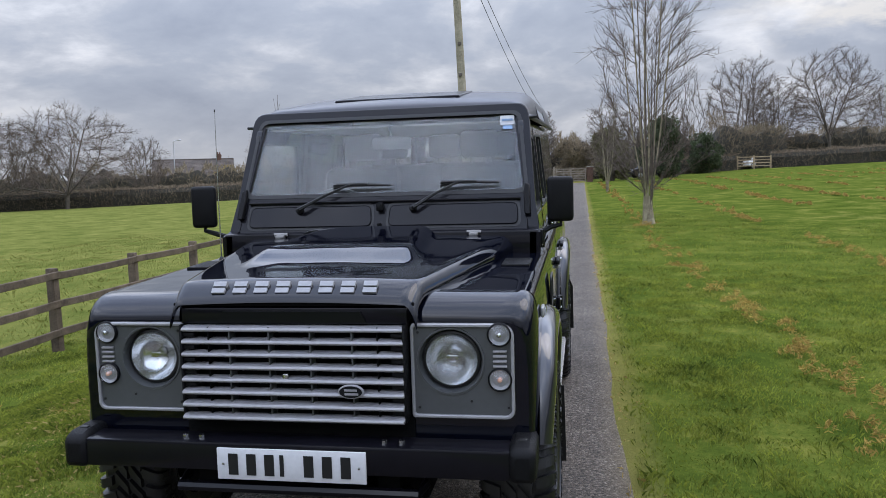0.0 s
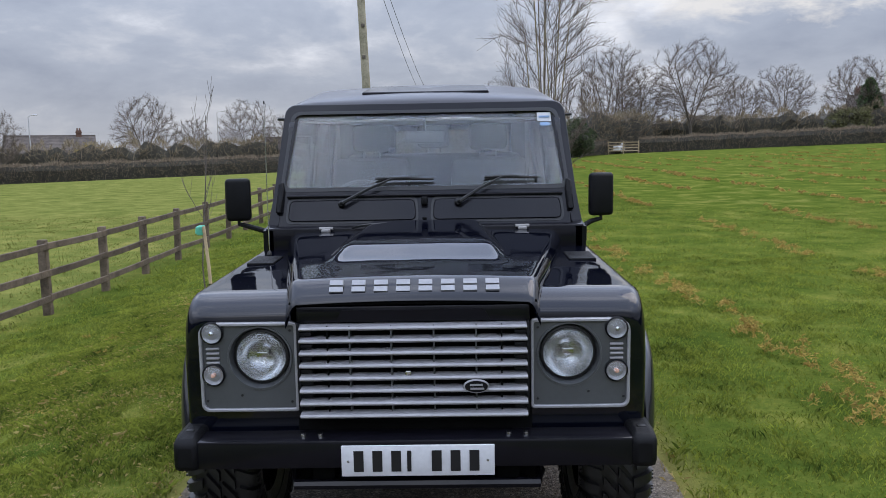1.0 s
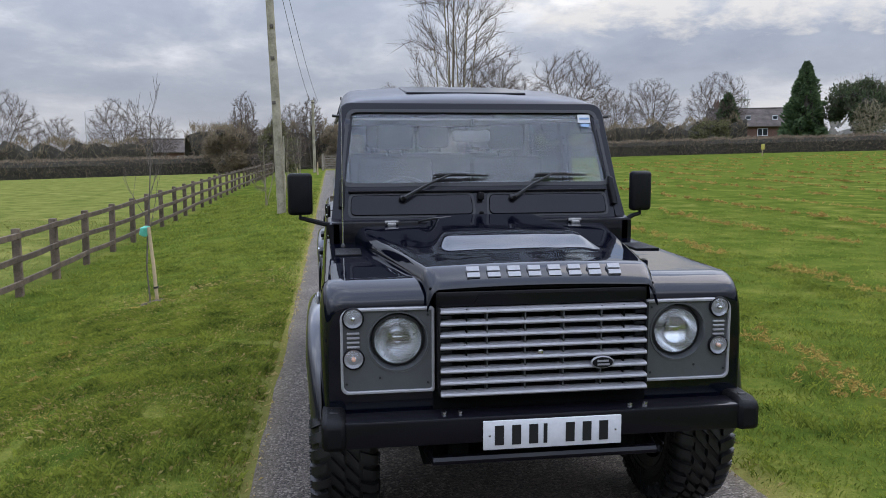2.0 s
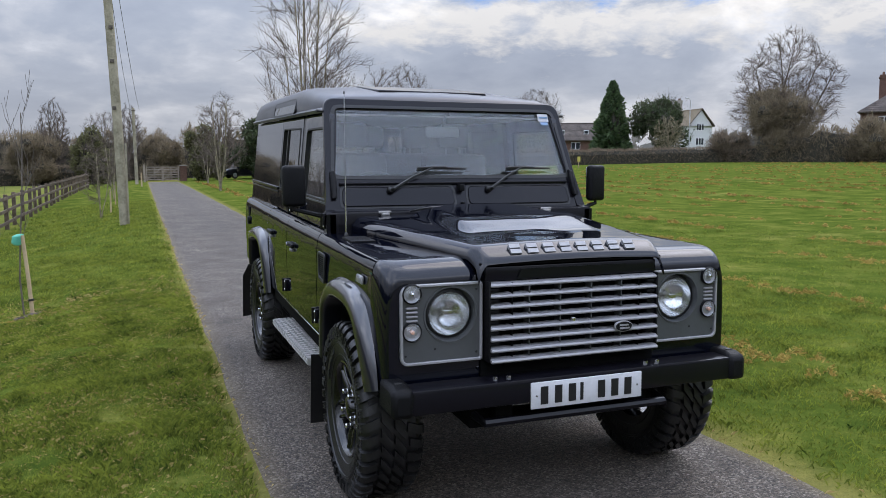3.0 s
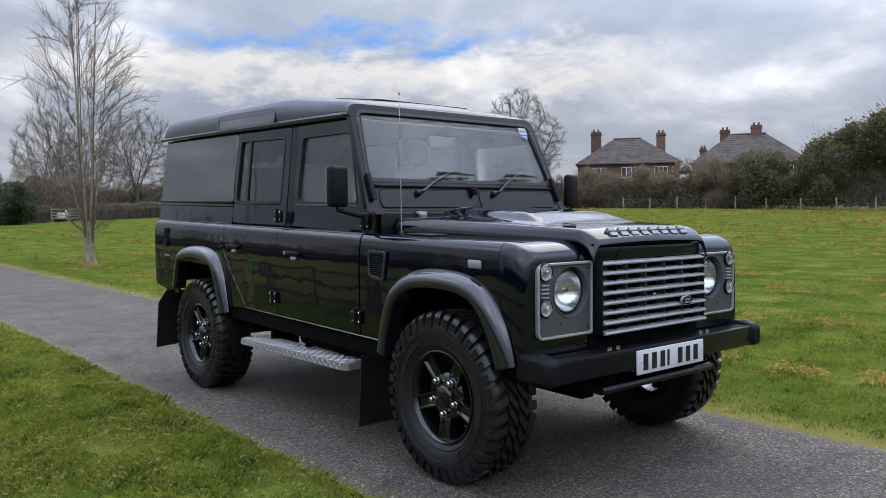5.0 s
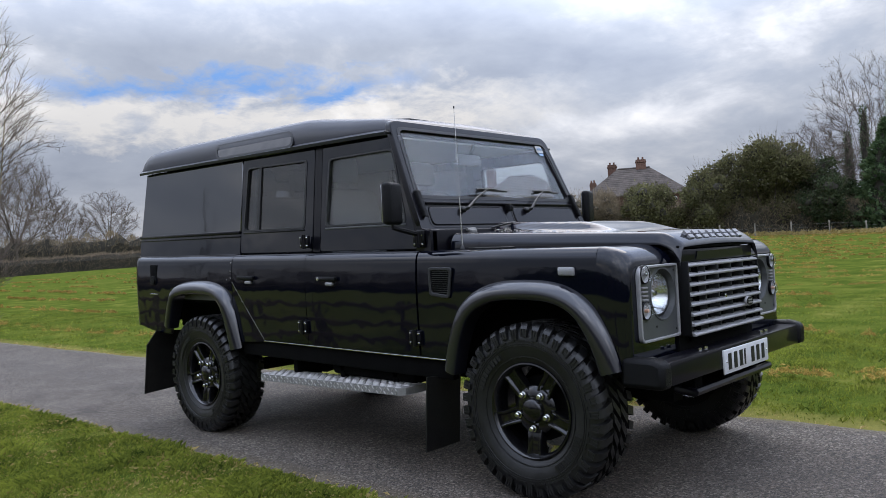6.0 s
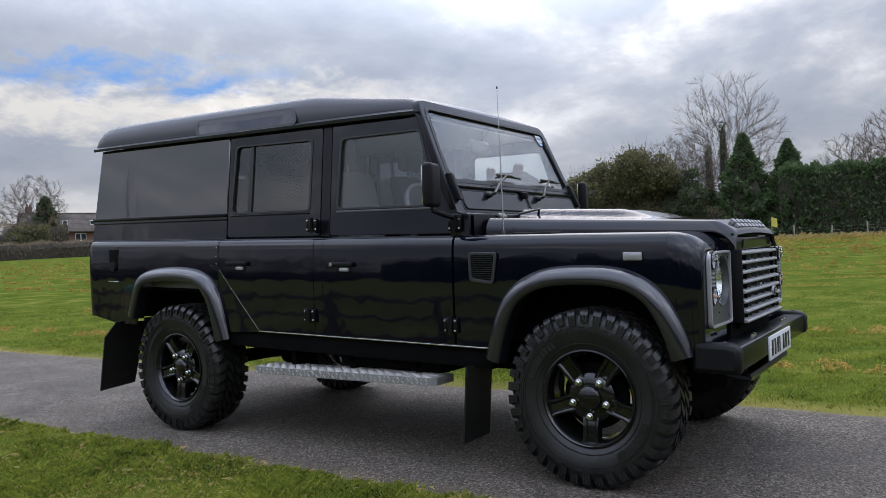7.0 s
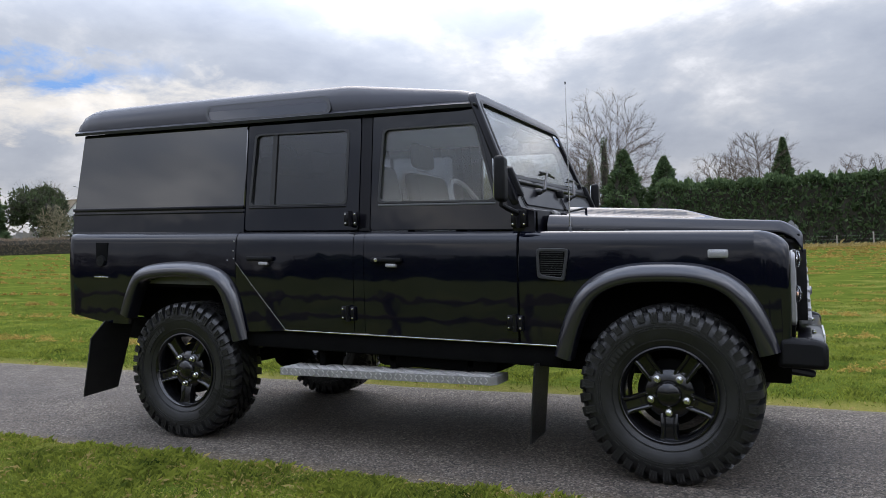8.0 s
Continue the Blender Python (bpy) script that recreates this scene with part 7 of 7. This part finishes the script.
# Field gate across the drive, with a brick pier.
GY = 69.6
gz = ground_z(0, GY)
gate = tagged(new("field_gate"), "pale five-bar timber gate closed across the drive", "gate")
for x0, x1 in ((-1.32, -0.03), (0.03, 1.30)):
    for j in range(6):
        part("bar", M().box(x0, x1, GY - 0.02, GY + 0.02, gz + 0.16 + j * 0.215, gz + 0.25 + j * 0.215, 0.008), GATE_WOOD, gate)
    for x in (x0, x1):
        part("stile", M().box(x - 0.05, x + 0.05, GY - 0.04, GY + 0.04, gz + 0.08, gz + 1.34, 0.008), GATE_WOOD, gate)
    part("brace", wood_bar((x0, GY, gz + 0.2), (x1, GY, gz + 1.25), 0.04, 0.08, 5), GATE_WOOD, gate)
    part("upright", M().box((x0 + x1) / 2 - 0.035, (x0 + x1) / 2 + 0.035, GY - 0.03, GY + 0.03, gz + 0.15, gz + 1.3, 0.005), GATE_WOOD, gate)
pier = tagged(new("gate_pier"), "red brick gate pier beside the drive", "pier")
courses = M()
for j in range(18):
    courses.box(1.42 + 0.01 * (j % 2), 2.0 + 0.01 * (j % 2), GY - 0.25, GY + 0.25, gz - 0.1 + j * 0.083, gz - 0.1 + j * 0.083 + 0.075, 0.005, 1)
part("brickwork", courses, BRICK, pier)
part("cap", M().box(1.38, 2.05, GY - 0.3, GY + 0.3, gz + 1.40, gz + 1.48, 0.02), STONE, pier)
gatepost = tagged(part("gate_post", post(-1.5, GY, gz - 0.2, gz + 1.5, 0.18, 4), GATE_WOOD), "pale timber gate post at the drive's end", "post")
tagged(part("marker_post", post(-1.75, 55.0, ground_z(-1.75, 55) - 0.2, ground_z(-1.75, 55) + 0.95, 0.10, 6), PALE_WOOD), "pale timber marker post on the verge", "post")
for y in (26.0, 31.5, 44.0):
    tagged(part("tree_stake", post(-2.75, y, ground_z(-2.75, y) - 0.2, ground_z(-2.75, y) + 0.8, 0.05, int(y)), PALE_WOOD), "slim pale tree stake on the verge", "stake", "tree stakes on the verge")


# Parked cars in the distance.
def small_car(label, paint, tall):
    """A hatchback, length along x."""
    top = tagged(new("parked_car"), label, "car")
    side = [(-1.95, 0.32), (-2.0, 0.62), (-1.9, 0.82), (-1.1, 0.95), (-0.55, 1.36 * tall), (0.2, 1.46 * tall), (1.1, 1.42 * tall), (1.75, 1.0), (1.92, 0.85), (1.95, 0.35)]
    rows = []
    for y, k in ((-0.84, 0.90), (-0.80, 0.96), (-0.6, 1.0), (0.6, 1.0), (0.80, 0.96), (0.84, 0.90)):
        rows.append([(x * (0.985 if abs(y) > 0.82 else 1), y * (1 - 0.16 * max(0, (z - 0.9) / 0.5)), 0.3 + (z - 0.3) * (k if z > 0.5 else 1)) for x, z in side])
    part("body", M().grid(rows, close=True, cap=(0, 1)), paint, top, sharp=40)
    for s in (-1, 1):
        for x0, x1, x2, x3 in ((-0.95, -0.50, 0.12, 0.12), (0.20, 0.20, 1.0, 1.35)):
            y0, y1 = s * 0.835, s * 0.775
            part("side_window", M().slab([(x0, y0, 0.97), (x1, y1, 1.30 * tall), (x2, y1, 1.34 * tall), (x3, y0, 0.97)], (0, s * 0.012, 0)), DARK_GLASS, top)
        for x in (-1.25, 1.25):
            wh = part("wheel", M().turn([(0.30, -0.09), (0.31, 0.0), (0.30, 0.09)], (x, s * 0.77, 0.31), "y", 18), RUBBER, top)
            part("hubcap", M().turn([(0.20, 0.0), (0.18, 0.012), (0.0001, 0.016)], (x, s * 0.86, 0.31), "y", 14, s), POST_STEEL, wh)
    part("windscreen", M().slab([(-1.09, -0.62, 0.97), (-0.60, -0.55, 1.34 * tall), (-0.60, 0.55, 1.34 * tall), (-1.09, 0.62, 0.97)], (-0.015, 0, 0.012)), DARK_GLASS, top)
    part("rear_window", M().slab([(1.74, -0.6, 1.02), (1.20, -0.55, 1.40 * tall), (1.20, 0.55, 1.40 * tall), (1.74, 0.6, 1.02)], (0.015, 0, 0.012)), DARK_GLASS, top)
    for s in (-1, 1):
        part("headlight", M().box(-1.97, -1.86, s * 0.62 - 0.13, s * 0.62 + 0.13, 0.66, 0.80, 0.03), POST_STEEL, top)
        part("tail_light", M().box(1.80, 1.94, s * 0.7 - 0.09, s * 0.7 + 0.09, 0.78, 1.0, 0.03), BRICK, top)
    return top


put(small_car("white hatchback parked behind the far field gate", CAR_WHITE, 1.0), 18.5, 84.9, 55, 0.95)
put(small_car("dark off-road car parked beyond the lawn", ROOF, 1.25), 7.2, 71.5, 15)
rail_gate = tagged(new("timber_gate"), "pale timber rail gate in the hedge gap", "gate")
for x0, x1, y0, y1 in ((16.8, 19.9, 82.3, 81.7),):
    z0 = ground_z(18, 82)
    for h in (0.35, 0.65, 0.95, 1.25):
        part("rail", wood_bar((x0, y0, z0 + h), (x1, y1, z0 + h), 0.05, 0.10, int(h * 100)), PALE_WOOD, rail_gate)
    for t in (0, 0.5, 1):
        part("post", post(x0 + (x1 - x0) * t, y0 + (y1 - y0) * t, z0 - 0.2, z0 + 1.42, 0.13, int(t * 10)), PALE_WOOD, rail_gate)


# Houses.
def house(label, x, y, turn, w0, d0, eaves, ridge, wall, roof_mat, hip, chimneys, windows, storeys=2):
    """A house with walls, a pitched or hipped roof with overhang, chimneys and framed windows on the side that faces -y."""
    top = tagged(new("house"), label, "house")
    o = 0.35
    part("wall", M().box(-w0 / 2, w0 / 2, -d0 / 2, d0 / 2, -0.5, eaves), wall, top)
    hx = w0 / 2 - (d0 / 2 * 0.95 if hip else 0)
    v = [(-w0 / 2 - o, -d0 / 2 - o, eaves - 0.1), (w0 / 2 + o, -d0 / 2 - o, eaves - 0.1), (w0 / 2 + o, d0 / 2 + o, eaves - 0.1), (-w0 / 2 - o, d0 / 2 + o, eaves - 0.1)]
    e = 0 if hip else o
    v += [(-hx - e, 0, ridge), (hx + e, 0, ridge)]
    r = part("roof", M().add(v, [(0, 1, 5, 4), (2, 3, 4, 5), (3, 2, 1, 0)] + ([(1, 2, 5), (3, 0, 4)] if hip else [])), roof_mat, top, sharp=10)
    if not hip:
        for s in (-1, 1):
            part("gable", M().slab([(s * (w0 / 2 - 0.02), -d0 / 2, eaves - 0.05), (s * (w0 / 2 - 0.02), d0 / 2, eaves - 0.05), (s * (w0 / 2 - 0.02), 0, ridge - 0.2)], (s * 0.03, 0, 0)), wall, top)
            for k in (-1, 1):
                part("barge_board", wood_bar((s * (w0 / 2 + o), k * (d0 / 2 + o), eaves - 0.05), (s * (w0 / 2 + o), 0, ridge + 0.02), 0.06, 0.22, 3), BARK_DARK, top)
    for k in range(1, 14):
        t = k / 14
        za, ya = eaves - 0.1 + (ridge - eaves + 0.1) * t, (d0 / 2 + o) * (1 - t)
        xa = (w0 / 2 + o) * (1 - t) + (hx + e) * t
        for s in (-1, 1):
            part("tile_course", M().box(-xa, xa, s * ya - 0.03, s * ya + 0.03, za - 0.03, za + 0.008), roof_mat, r)
    part("ridge_tiles", M().tube([(-hx - e, 0, ridge), (hx + e, 0, ridge)], 0.12, 8), roof_mat, r)
    part("gutter", M().box(-w0 / 2 - o, w0 / 2 + o, -d0 / 2 - o - 0.08, -d0 / 2 - o, eaves - 0.2, eaves - 0.06), BARK_DARK, top)
    for cx, cy, ct, cw, cm in chimneys:
        c = part("chimney", M().box(cx - cw / 2, cx + cw / 2, cy - cw * 0.4, cy + cw * 0.4, eaves, ct).box(cx - cw / 2 - 0.07, cx + cw / 2 + 0.07, cy - cw * 0.4 - 0.07, cy + cw * 0.4 + 0.07, ct - 0.4, ct - 0.22), cm, top)
        for k in (-0.22, 0.22):
            part("chimney_pot", M().turn([(0.13, 0.0), (0.11, 0.35), (0.08, 0.35)], (cx + k * cw, cy, ct), "z", 10), BRICK, c)
    for wx, wz, ww, wh, face in windows:
        y0 = -d0 / 2
        if face == "y":
            fr = part("window", M().box(wx - ww / 2, wx + ww / 2, y0 - 0.04, y0 + 0.02, wz, wz + wh), FRAME_WHITE, top, "white framed window")
            n = max(1, round(ww / 0.6))
            for i in range(n):
                a = wx - ww / 2 + ww * i / n
                part("pane", M().box(a + 0.06, a + ww / n - 0.05, y0 - 0.055, y0 - 0.03, wz + 0.07, wz + wh - 0.07), DARK_GLASS, fr)
        else:
            s = -1 if face == "-x" else 1
            x0 = s * (w0 / 2 + 0.02)
            fr = part("window", M().box(x0 - 0.03, x0 + 0.03, wx - ww / 2, wx + ww / 2, wz, wz + wh), FRAME_WHITE, top, "white framed window")
            n = max(1, round(ww / 0.6))
            for i in range(n):
                a = wx - ww / 2 + ww * i / n
                part("pane", M().box(x0 + s * 0.02 - 0.02, x0 + s * 0.02 + 0.02, a + 0.06, a + ww / n - 0.05, wz + 0.07, wz + wh - 0.07), DARK_GLASS, fr)
    top.matrix_basis = pose(x, y, ground_z(x, y), 0, 0, turn)
    return top


house("white rendered house with brown gabled roof", 100.7, 127.1, 87, 8.0, 5.2, 5.2, 8.4, RENDER_WHITE, TILE_BROWN, False, [(2.9, 0.3, 10.6, 1.0, STONE)], [(0.2, 4.2, 1.7, 1.3, "-x"), (0.2, 1.4, 1.8, 1.4, "-x"), (2.0, 1.2, 1.6, 1.2, "y")])
house("long low brick cottage with grey-brown roof", 60.8, 106.0, -22, 12.0, 7.0, 2.4, 5.0, BRICK, TILE, False, [(-5.0, 0.3, 6.0, 0.8, BRICK)], [(-1.0, 3.2, 0.7, 0.6, "y"), (2.6, 3.2, 0.7, 0.6, "y"), (1.0, 0.9, 1.4, 1.1, "y")])
house("red brick house with hipped grey roof", 81.5, 61.2, -52, 12.4, 9.4, 5.2, 8.6, BRICK, TILE, True, [(-4.0, -0.6, 9.5, 1.3, BRICK), (4.2, -0.4, 9.2, 1.1, BRICK)], [(0.4, 3.3, 2.4, 1.3, "y"), (-3.6, 3.4, 1.6, 1.2, "y"), (4.0, 3.4, 1.6, 1.2, "y")])
house("red brick house with hipped grey roof and two chimneys", 92.0, 50.2, -60, 13.2, 9.4, 5.4, 9.2, BRICK, TILE, True, [(1.0, 0.2, 10.3, 1.3, BRICK), (-2.8, 0.6, 9.9, 1.2, BRICK), (-5.4, -2.4, 7.4, 0.8, BRICK)], [(-4.6, 3.5, 1.8, 1.3, "y"), (0.2, 3.5, 2.2, 1.3, "y"), (4.2, 3.5, 1.8, 1.3, "y")])
house("low dark-roofed house beyond the pasture hedge", -22.0, 116.0, 8, 12.0, 7.0, 2.6, 4.4, BRICK, TILE, False, [], [(0, 0.9, 1.6, 1.1, "y")])
house("red-roofed gabled house beyond the pasture hedge", -14.0, 114.0, 80, 7.0, 6.0, 3.2, 5.6, BRICK, BRICK, False, [(1.5, 0, 6.3, 0.7, BRICK)], [(0, 1.2, 1.4, 1.1, "-x")])
house("brick house beyond the pasture hedge", -62.0, 118.0, 25, 12.0, 8.0, 3.6, 6.6, BRICK, TILE, False, [(4.0, 0, 7.4, 0.8, BRICK)], [(0, 1.2, 1.6, 1.1, "y")])


# Street lamps along the road behind the hedges.
def street_lamp(h, label):
    top = tagged(new("street_lamp"), label, "lamp")
    part("column", M().tube([(0, 0, -0.2), (0, 0, 1.2), (0, 0, 1.25), (0, 0, h)], [0.11, 0.11, 0.07, 0.05], 8), POST_STEEL, top)
    part("arm", M().tube([(0, 0, h), (0.25, 0, h + 0.15), (0.7, 0, h + 0.2)], 0.035, 6), POST_STEEL, top)
    part("head", M().box(0.6, 1.15, -0.1, 0.1, h + 0.15, h + 0.27, 0.04), POST_STEEL, top)
    return top


lamp = put(street_lamp(7.8, "pale steel street lamp beyond the hedge"), -51.9, 93.3)
tagged(lamp, group="street lamps along the road")
again(lamp, -31.3, 102.1, 40)
again(lamp, -72.0, 84.0, 40)
again(lamp, 25.6, 100.0, 120, 0.8)
again(lamp, 29.0, 101.0, 120, 0.85)
again(lamp, 60.3, 75.4, 200, 0.92)

# Flag on a cane, a marker sign, and a mast.
flag = tagged(new("marker_flag"), "small yellow flag on a thin cane in the field", "flag")
put(flag, 64.7, 11.5)
part("cane", M().tube([(0, 0, -0.1), (0, 0, 1.9)], 0.025, 6), PALE_WOOD, flag)
part("cloth", M().grid([[(0.0, 0.02 * math.sin(u * 9) - u, 1.9 - 0.75 * t - 0.35 * u) for u in steps(0, 0.42, 6)] for t in steps(0, 1, 5)]), YELLOW_FLAG, flag, solid=0.008)
marker = tagged(new("marker_sign"), "small yellow marker sign on a post by the hedge", "sign")
put(marker, 39.2, 65.6)
part("post", M().box(-0.04, 0.04, -0.04, 0.04, -0.1, 0.75, 0.005), PALE_WOOD, marker)
part("board", M().box(-0.17, 0.17, -0.06, -0.045, 0.62, 1.12, 0.004), YELLOW_FLAG, marker)
mast = tagged(new("radio_mast"), "distant steel lattice mast above the roofs", "mast")
put(mast, 68.0, 122.0, 0, 1.0, 0.74)
for x, y in ((-0.6, -0.6), (0.6, -0.6), (0.6, 0.6), (-0.6, 0.6)):
    part("leg", M().tube([(x, y, 0), (x * 0.9, y * 0.9, 11.5)], 0.07, 5), POST_STEEL, mast)
for i in range(8):
    part("brace", M().tube([(-0.6, -0.6, i * 1.4), (0.6, -0.6, i * 1.4 + 1.2)], 0.04, 4), POST_STEEL, mast)
part("platform", M().box(-0.9, 0.9, -0.9, 0.9, 9.4, 9.6, 0.02), POST_STEEL, mast)

# ---- grass, thatch, litter ----
BLADE = foliage("grass blades", (0.010, 0.034, 0.004), (0.305, 0.34, 0.054), 0.6, 2.4, 0.6)
THATCH = foliage("dry grass", (0.25, 0.18, 0.06), (0.50, 0.39, 0.17), 0.85)
CLIPPINGS = foliage("dry grass clippings", (0.17, 0.112, 0.030), (0.47, 0.33, 0.095), 0.9)


def blades(seed, x, y, height, width, lean=0.5):
    """Bent blades standing on the ground at the given places."""
    rng = np.random.default_rng(seed)
    n = len(x)
    z = np.array([ground_z(a, b) + rough(a, b) + (0.022 if 1.3 < abs(a) < 2.6 else 0.0) for a, b in zip(x, y)]) - 0.006
    a = rng.uniform(0, 2 * math.pi, n)
    clump = np.array([noise.noise(Vector((a * 2.3, b * 2.3, 8.0))) + 0.8 * noise.noise(Vector((a * 6.5, b * 6.5, 2.0))) for a, b in zip(x, y)])
    h = height * rng.uniform(0.55, 1.3, n) * (1 + 0.95 * clump).clip(0.35, 2.4)
    d = np.stack([np.cos(a), np.sin(a), np.zeros(n)], 1)
    s = np.stack([-np.sin(a), np.cos(a), np.zeros(n)], 1) * (width * rng.uniform(0.7, 1.3, n))[:, None]
    k = (lean * rng.uniform(0.1, 1.3, n) * h)[:, None]
    p = np.stack([x, y, z], 1)
    up1 = np.array([0, 0, 1.0]) * (h * 0.58)[:, None]
    up2 = np.array([0, 0, 1.0]) * (h * (1 - 0.35 * lean))[:, None]
    v = np.stack([p - s, p + s, p + d * k * 0.35 + up1 + s * 0.5, p + d * k + up2], 1).reshape(-1, 3)
    f = np.arange(4 * n).reshape(-1, 4)
    return v, f


def scatter(seed, n, x0, x1, y0, y1, gain=2.2, scale=1.3):
    """Places in a rectangle, thicker where the grass tufts."""
    rng = np.random.default_rng(seed)
    x, y = rng.uniform(x0, x1, n), rng.uniform(y0, y1, n)
    w = np.array([0.5 + gain * 0.5 * noise.noise(Vector((a * scale, b * scale, 5.0))) for a, b in zip(x, y)])
    # thins out towards the borders that do not lie along the drive
    rim = np.minimum(np.minimum(y - y0, y1 - y) / 1.6, np.minimum(x - x0 if x1 < 0 else x1 - x, 9.0) / 0.9)
    keep = rng.uniform(0, 1, n) < w.clip(0.34, 1) * rim.clip(0.0, 1.0)
    return x[keep], y[keep]


def grass_patch(name, seed, n, box, height, width, mat, label, lean=0.5, gain=2.2, scale=1.3):
    x, y = scatter(seed, n, *box, gain, scale)
    v, f = blades(seed + 1, x, y, height, width, lean)
    return tagged(new(name, cards_mesh(name, v, f, mat)), label, "grass", kind="stuff")


grass_patch("verge_grass", 301, 560000, (-4.0, -1.25, -4.8, 7.0), 0.040, 0.0019, BLADE, "short green verge grass", 0.7)
grass_patch("verge_grass", 303, 120000, (-5.6, -1.25, 4.5, 14.0), 0.042, 0.0045, BLADE, "short green verge grass", 0.7)
grass_patch("verge_grass", 304, 110000, (-6.4, -2.9, -4.5, 7.0), 0.040, 0.0038, BLADE, "short green verge grass", 0.7)
grass_patch("field_grass", 305, 260000, (1.25, 6.0, -4.6, 9.5), 0.036, 0.0024, BLADE, "short green field grass", 0.7)
grass_patch("field_grass", 307, 90000, (4.8, 13.0, -4.0, 18.0), 0.030, 0.006, BLADE, "short green field grass", 0.7)
grass_patch("verge_grass", 309, 60000, (-5.6, -1.27, 13.5, 34.0), 0.055, 0.008, BLADE, "short green verge grass", 0.7)
grass_patch("field_grass", 311, 40000, (1.27, 6.0, 8.5, 24.0), 0.035, 0.006, BLADE, "short green field grass", 0.7)
grass_patch("pasture_grass", 313, 60000, (-16.0, -5.5, 0.0, 24.0), 0.045, 0.008, foliage("pale pasture grass", (0.085, 0.105, 0.018), (0.245, 0.24, 0.064), 0.7), "short pale pasture grass", 0.7)
grass_patch("dry_grass", 315, 60000, (-3.9, -1.26, -4.4, 8.0), 0.034, 0.0019, THATCH, "dry straw among the verge grass", 1.2, 3.6, 0.9)
grass_patch("dry_grass", 317, 22000, (-1.40, -1.17, -3.7, 22.0), 0.026, 0.0026, THATCH, "dry straw along the drive edge", 1.3)
grass_patch("dry_grass", 319, 20000, (1.17, 1.40, -3.6, 22.0), 0.026, 0.0026, THATCH, "dry straw along the drive edge", 1.3)
grass_patch("dry_grass", 321, 26000, (70.5, 74.5, -34.0, 40.0), 0.34, 0.014, THATCH, "long dry grass under the far wire fence", 0.7)


def clippings():
    """Loose clumps of dry cut grass, lying in rows along the field."""
    rng = np.random.default_rng(41)
    pos = []
    for row in range(24):
        cx = 2.55 + row * 2.8
        y = -9.0
        while y < 62:
            y += rng.exponential(0.09 + 0.006 * max(y, 0) + 0.005 * row)
            if noise.noise(Vector((row * 3.3, y * 0.35, 1.0))) < -0.22:
                continue
            x0, y0 = cx + 0.5 * noise.noise(Vector((row * 5.1, y * 0.12, 4.0))) + rng.normal() * 0.13, y
            size = rng.uniform(0.010, 0.050) * (1 + 0.035 * row)
            n = int((200 if row < 4 else 80) * size / 0.12)
            d = rng.normal(size=(n, 2)) * size * np.array([0.9, 1.3])
            hz = rng.uniform(0, 0.07, n) * np.exp(-(d ** 2).sum(1) / (2 * size ** 2))
            for (px, py), h in zip(d, hz):
                pos.append((x0 + px, y0 + py, ground_z(x0 + px, y0 + py) + rough(x0 + px, y0 + py) + 0.07 + h))
    for _ in range(12):
        x0, y0 = rng.uniform(-4.5, -1.6), rng.uniform(-1.5, 10)
        for _ in range(22):
            px, py = rng.normal(size=2) * 0.035
            pos.append((x0 + px, y0 + py, ground_z(x0, y0) + rough(x0, y0) + 0.035))
    pos = np.array(pos)
    far = np.clip(pos[:, 1] / 24 + pos[:, 0] / 18, 0.8, 2.4)
    v, f = leaf_cards(rng, pos, (0.026 * far)[:, None], 0.26, -0.0)
    c = np.repeat(pos, 4, 0)
    v[:, 2] = c[:, 2] + (v[:, 2] - c[:, 2]) * 0.8
    return tagged(new("grass_clippings", cards_mesh("grass_clippings", v, f, CLIPPINGS)), "brown dry grass clippings lying in rows", "clippings", kind="stuff")


clippings()
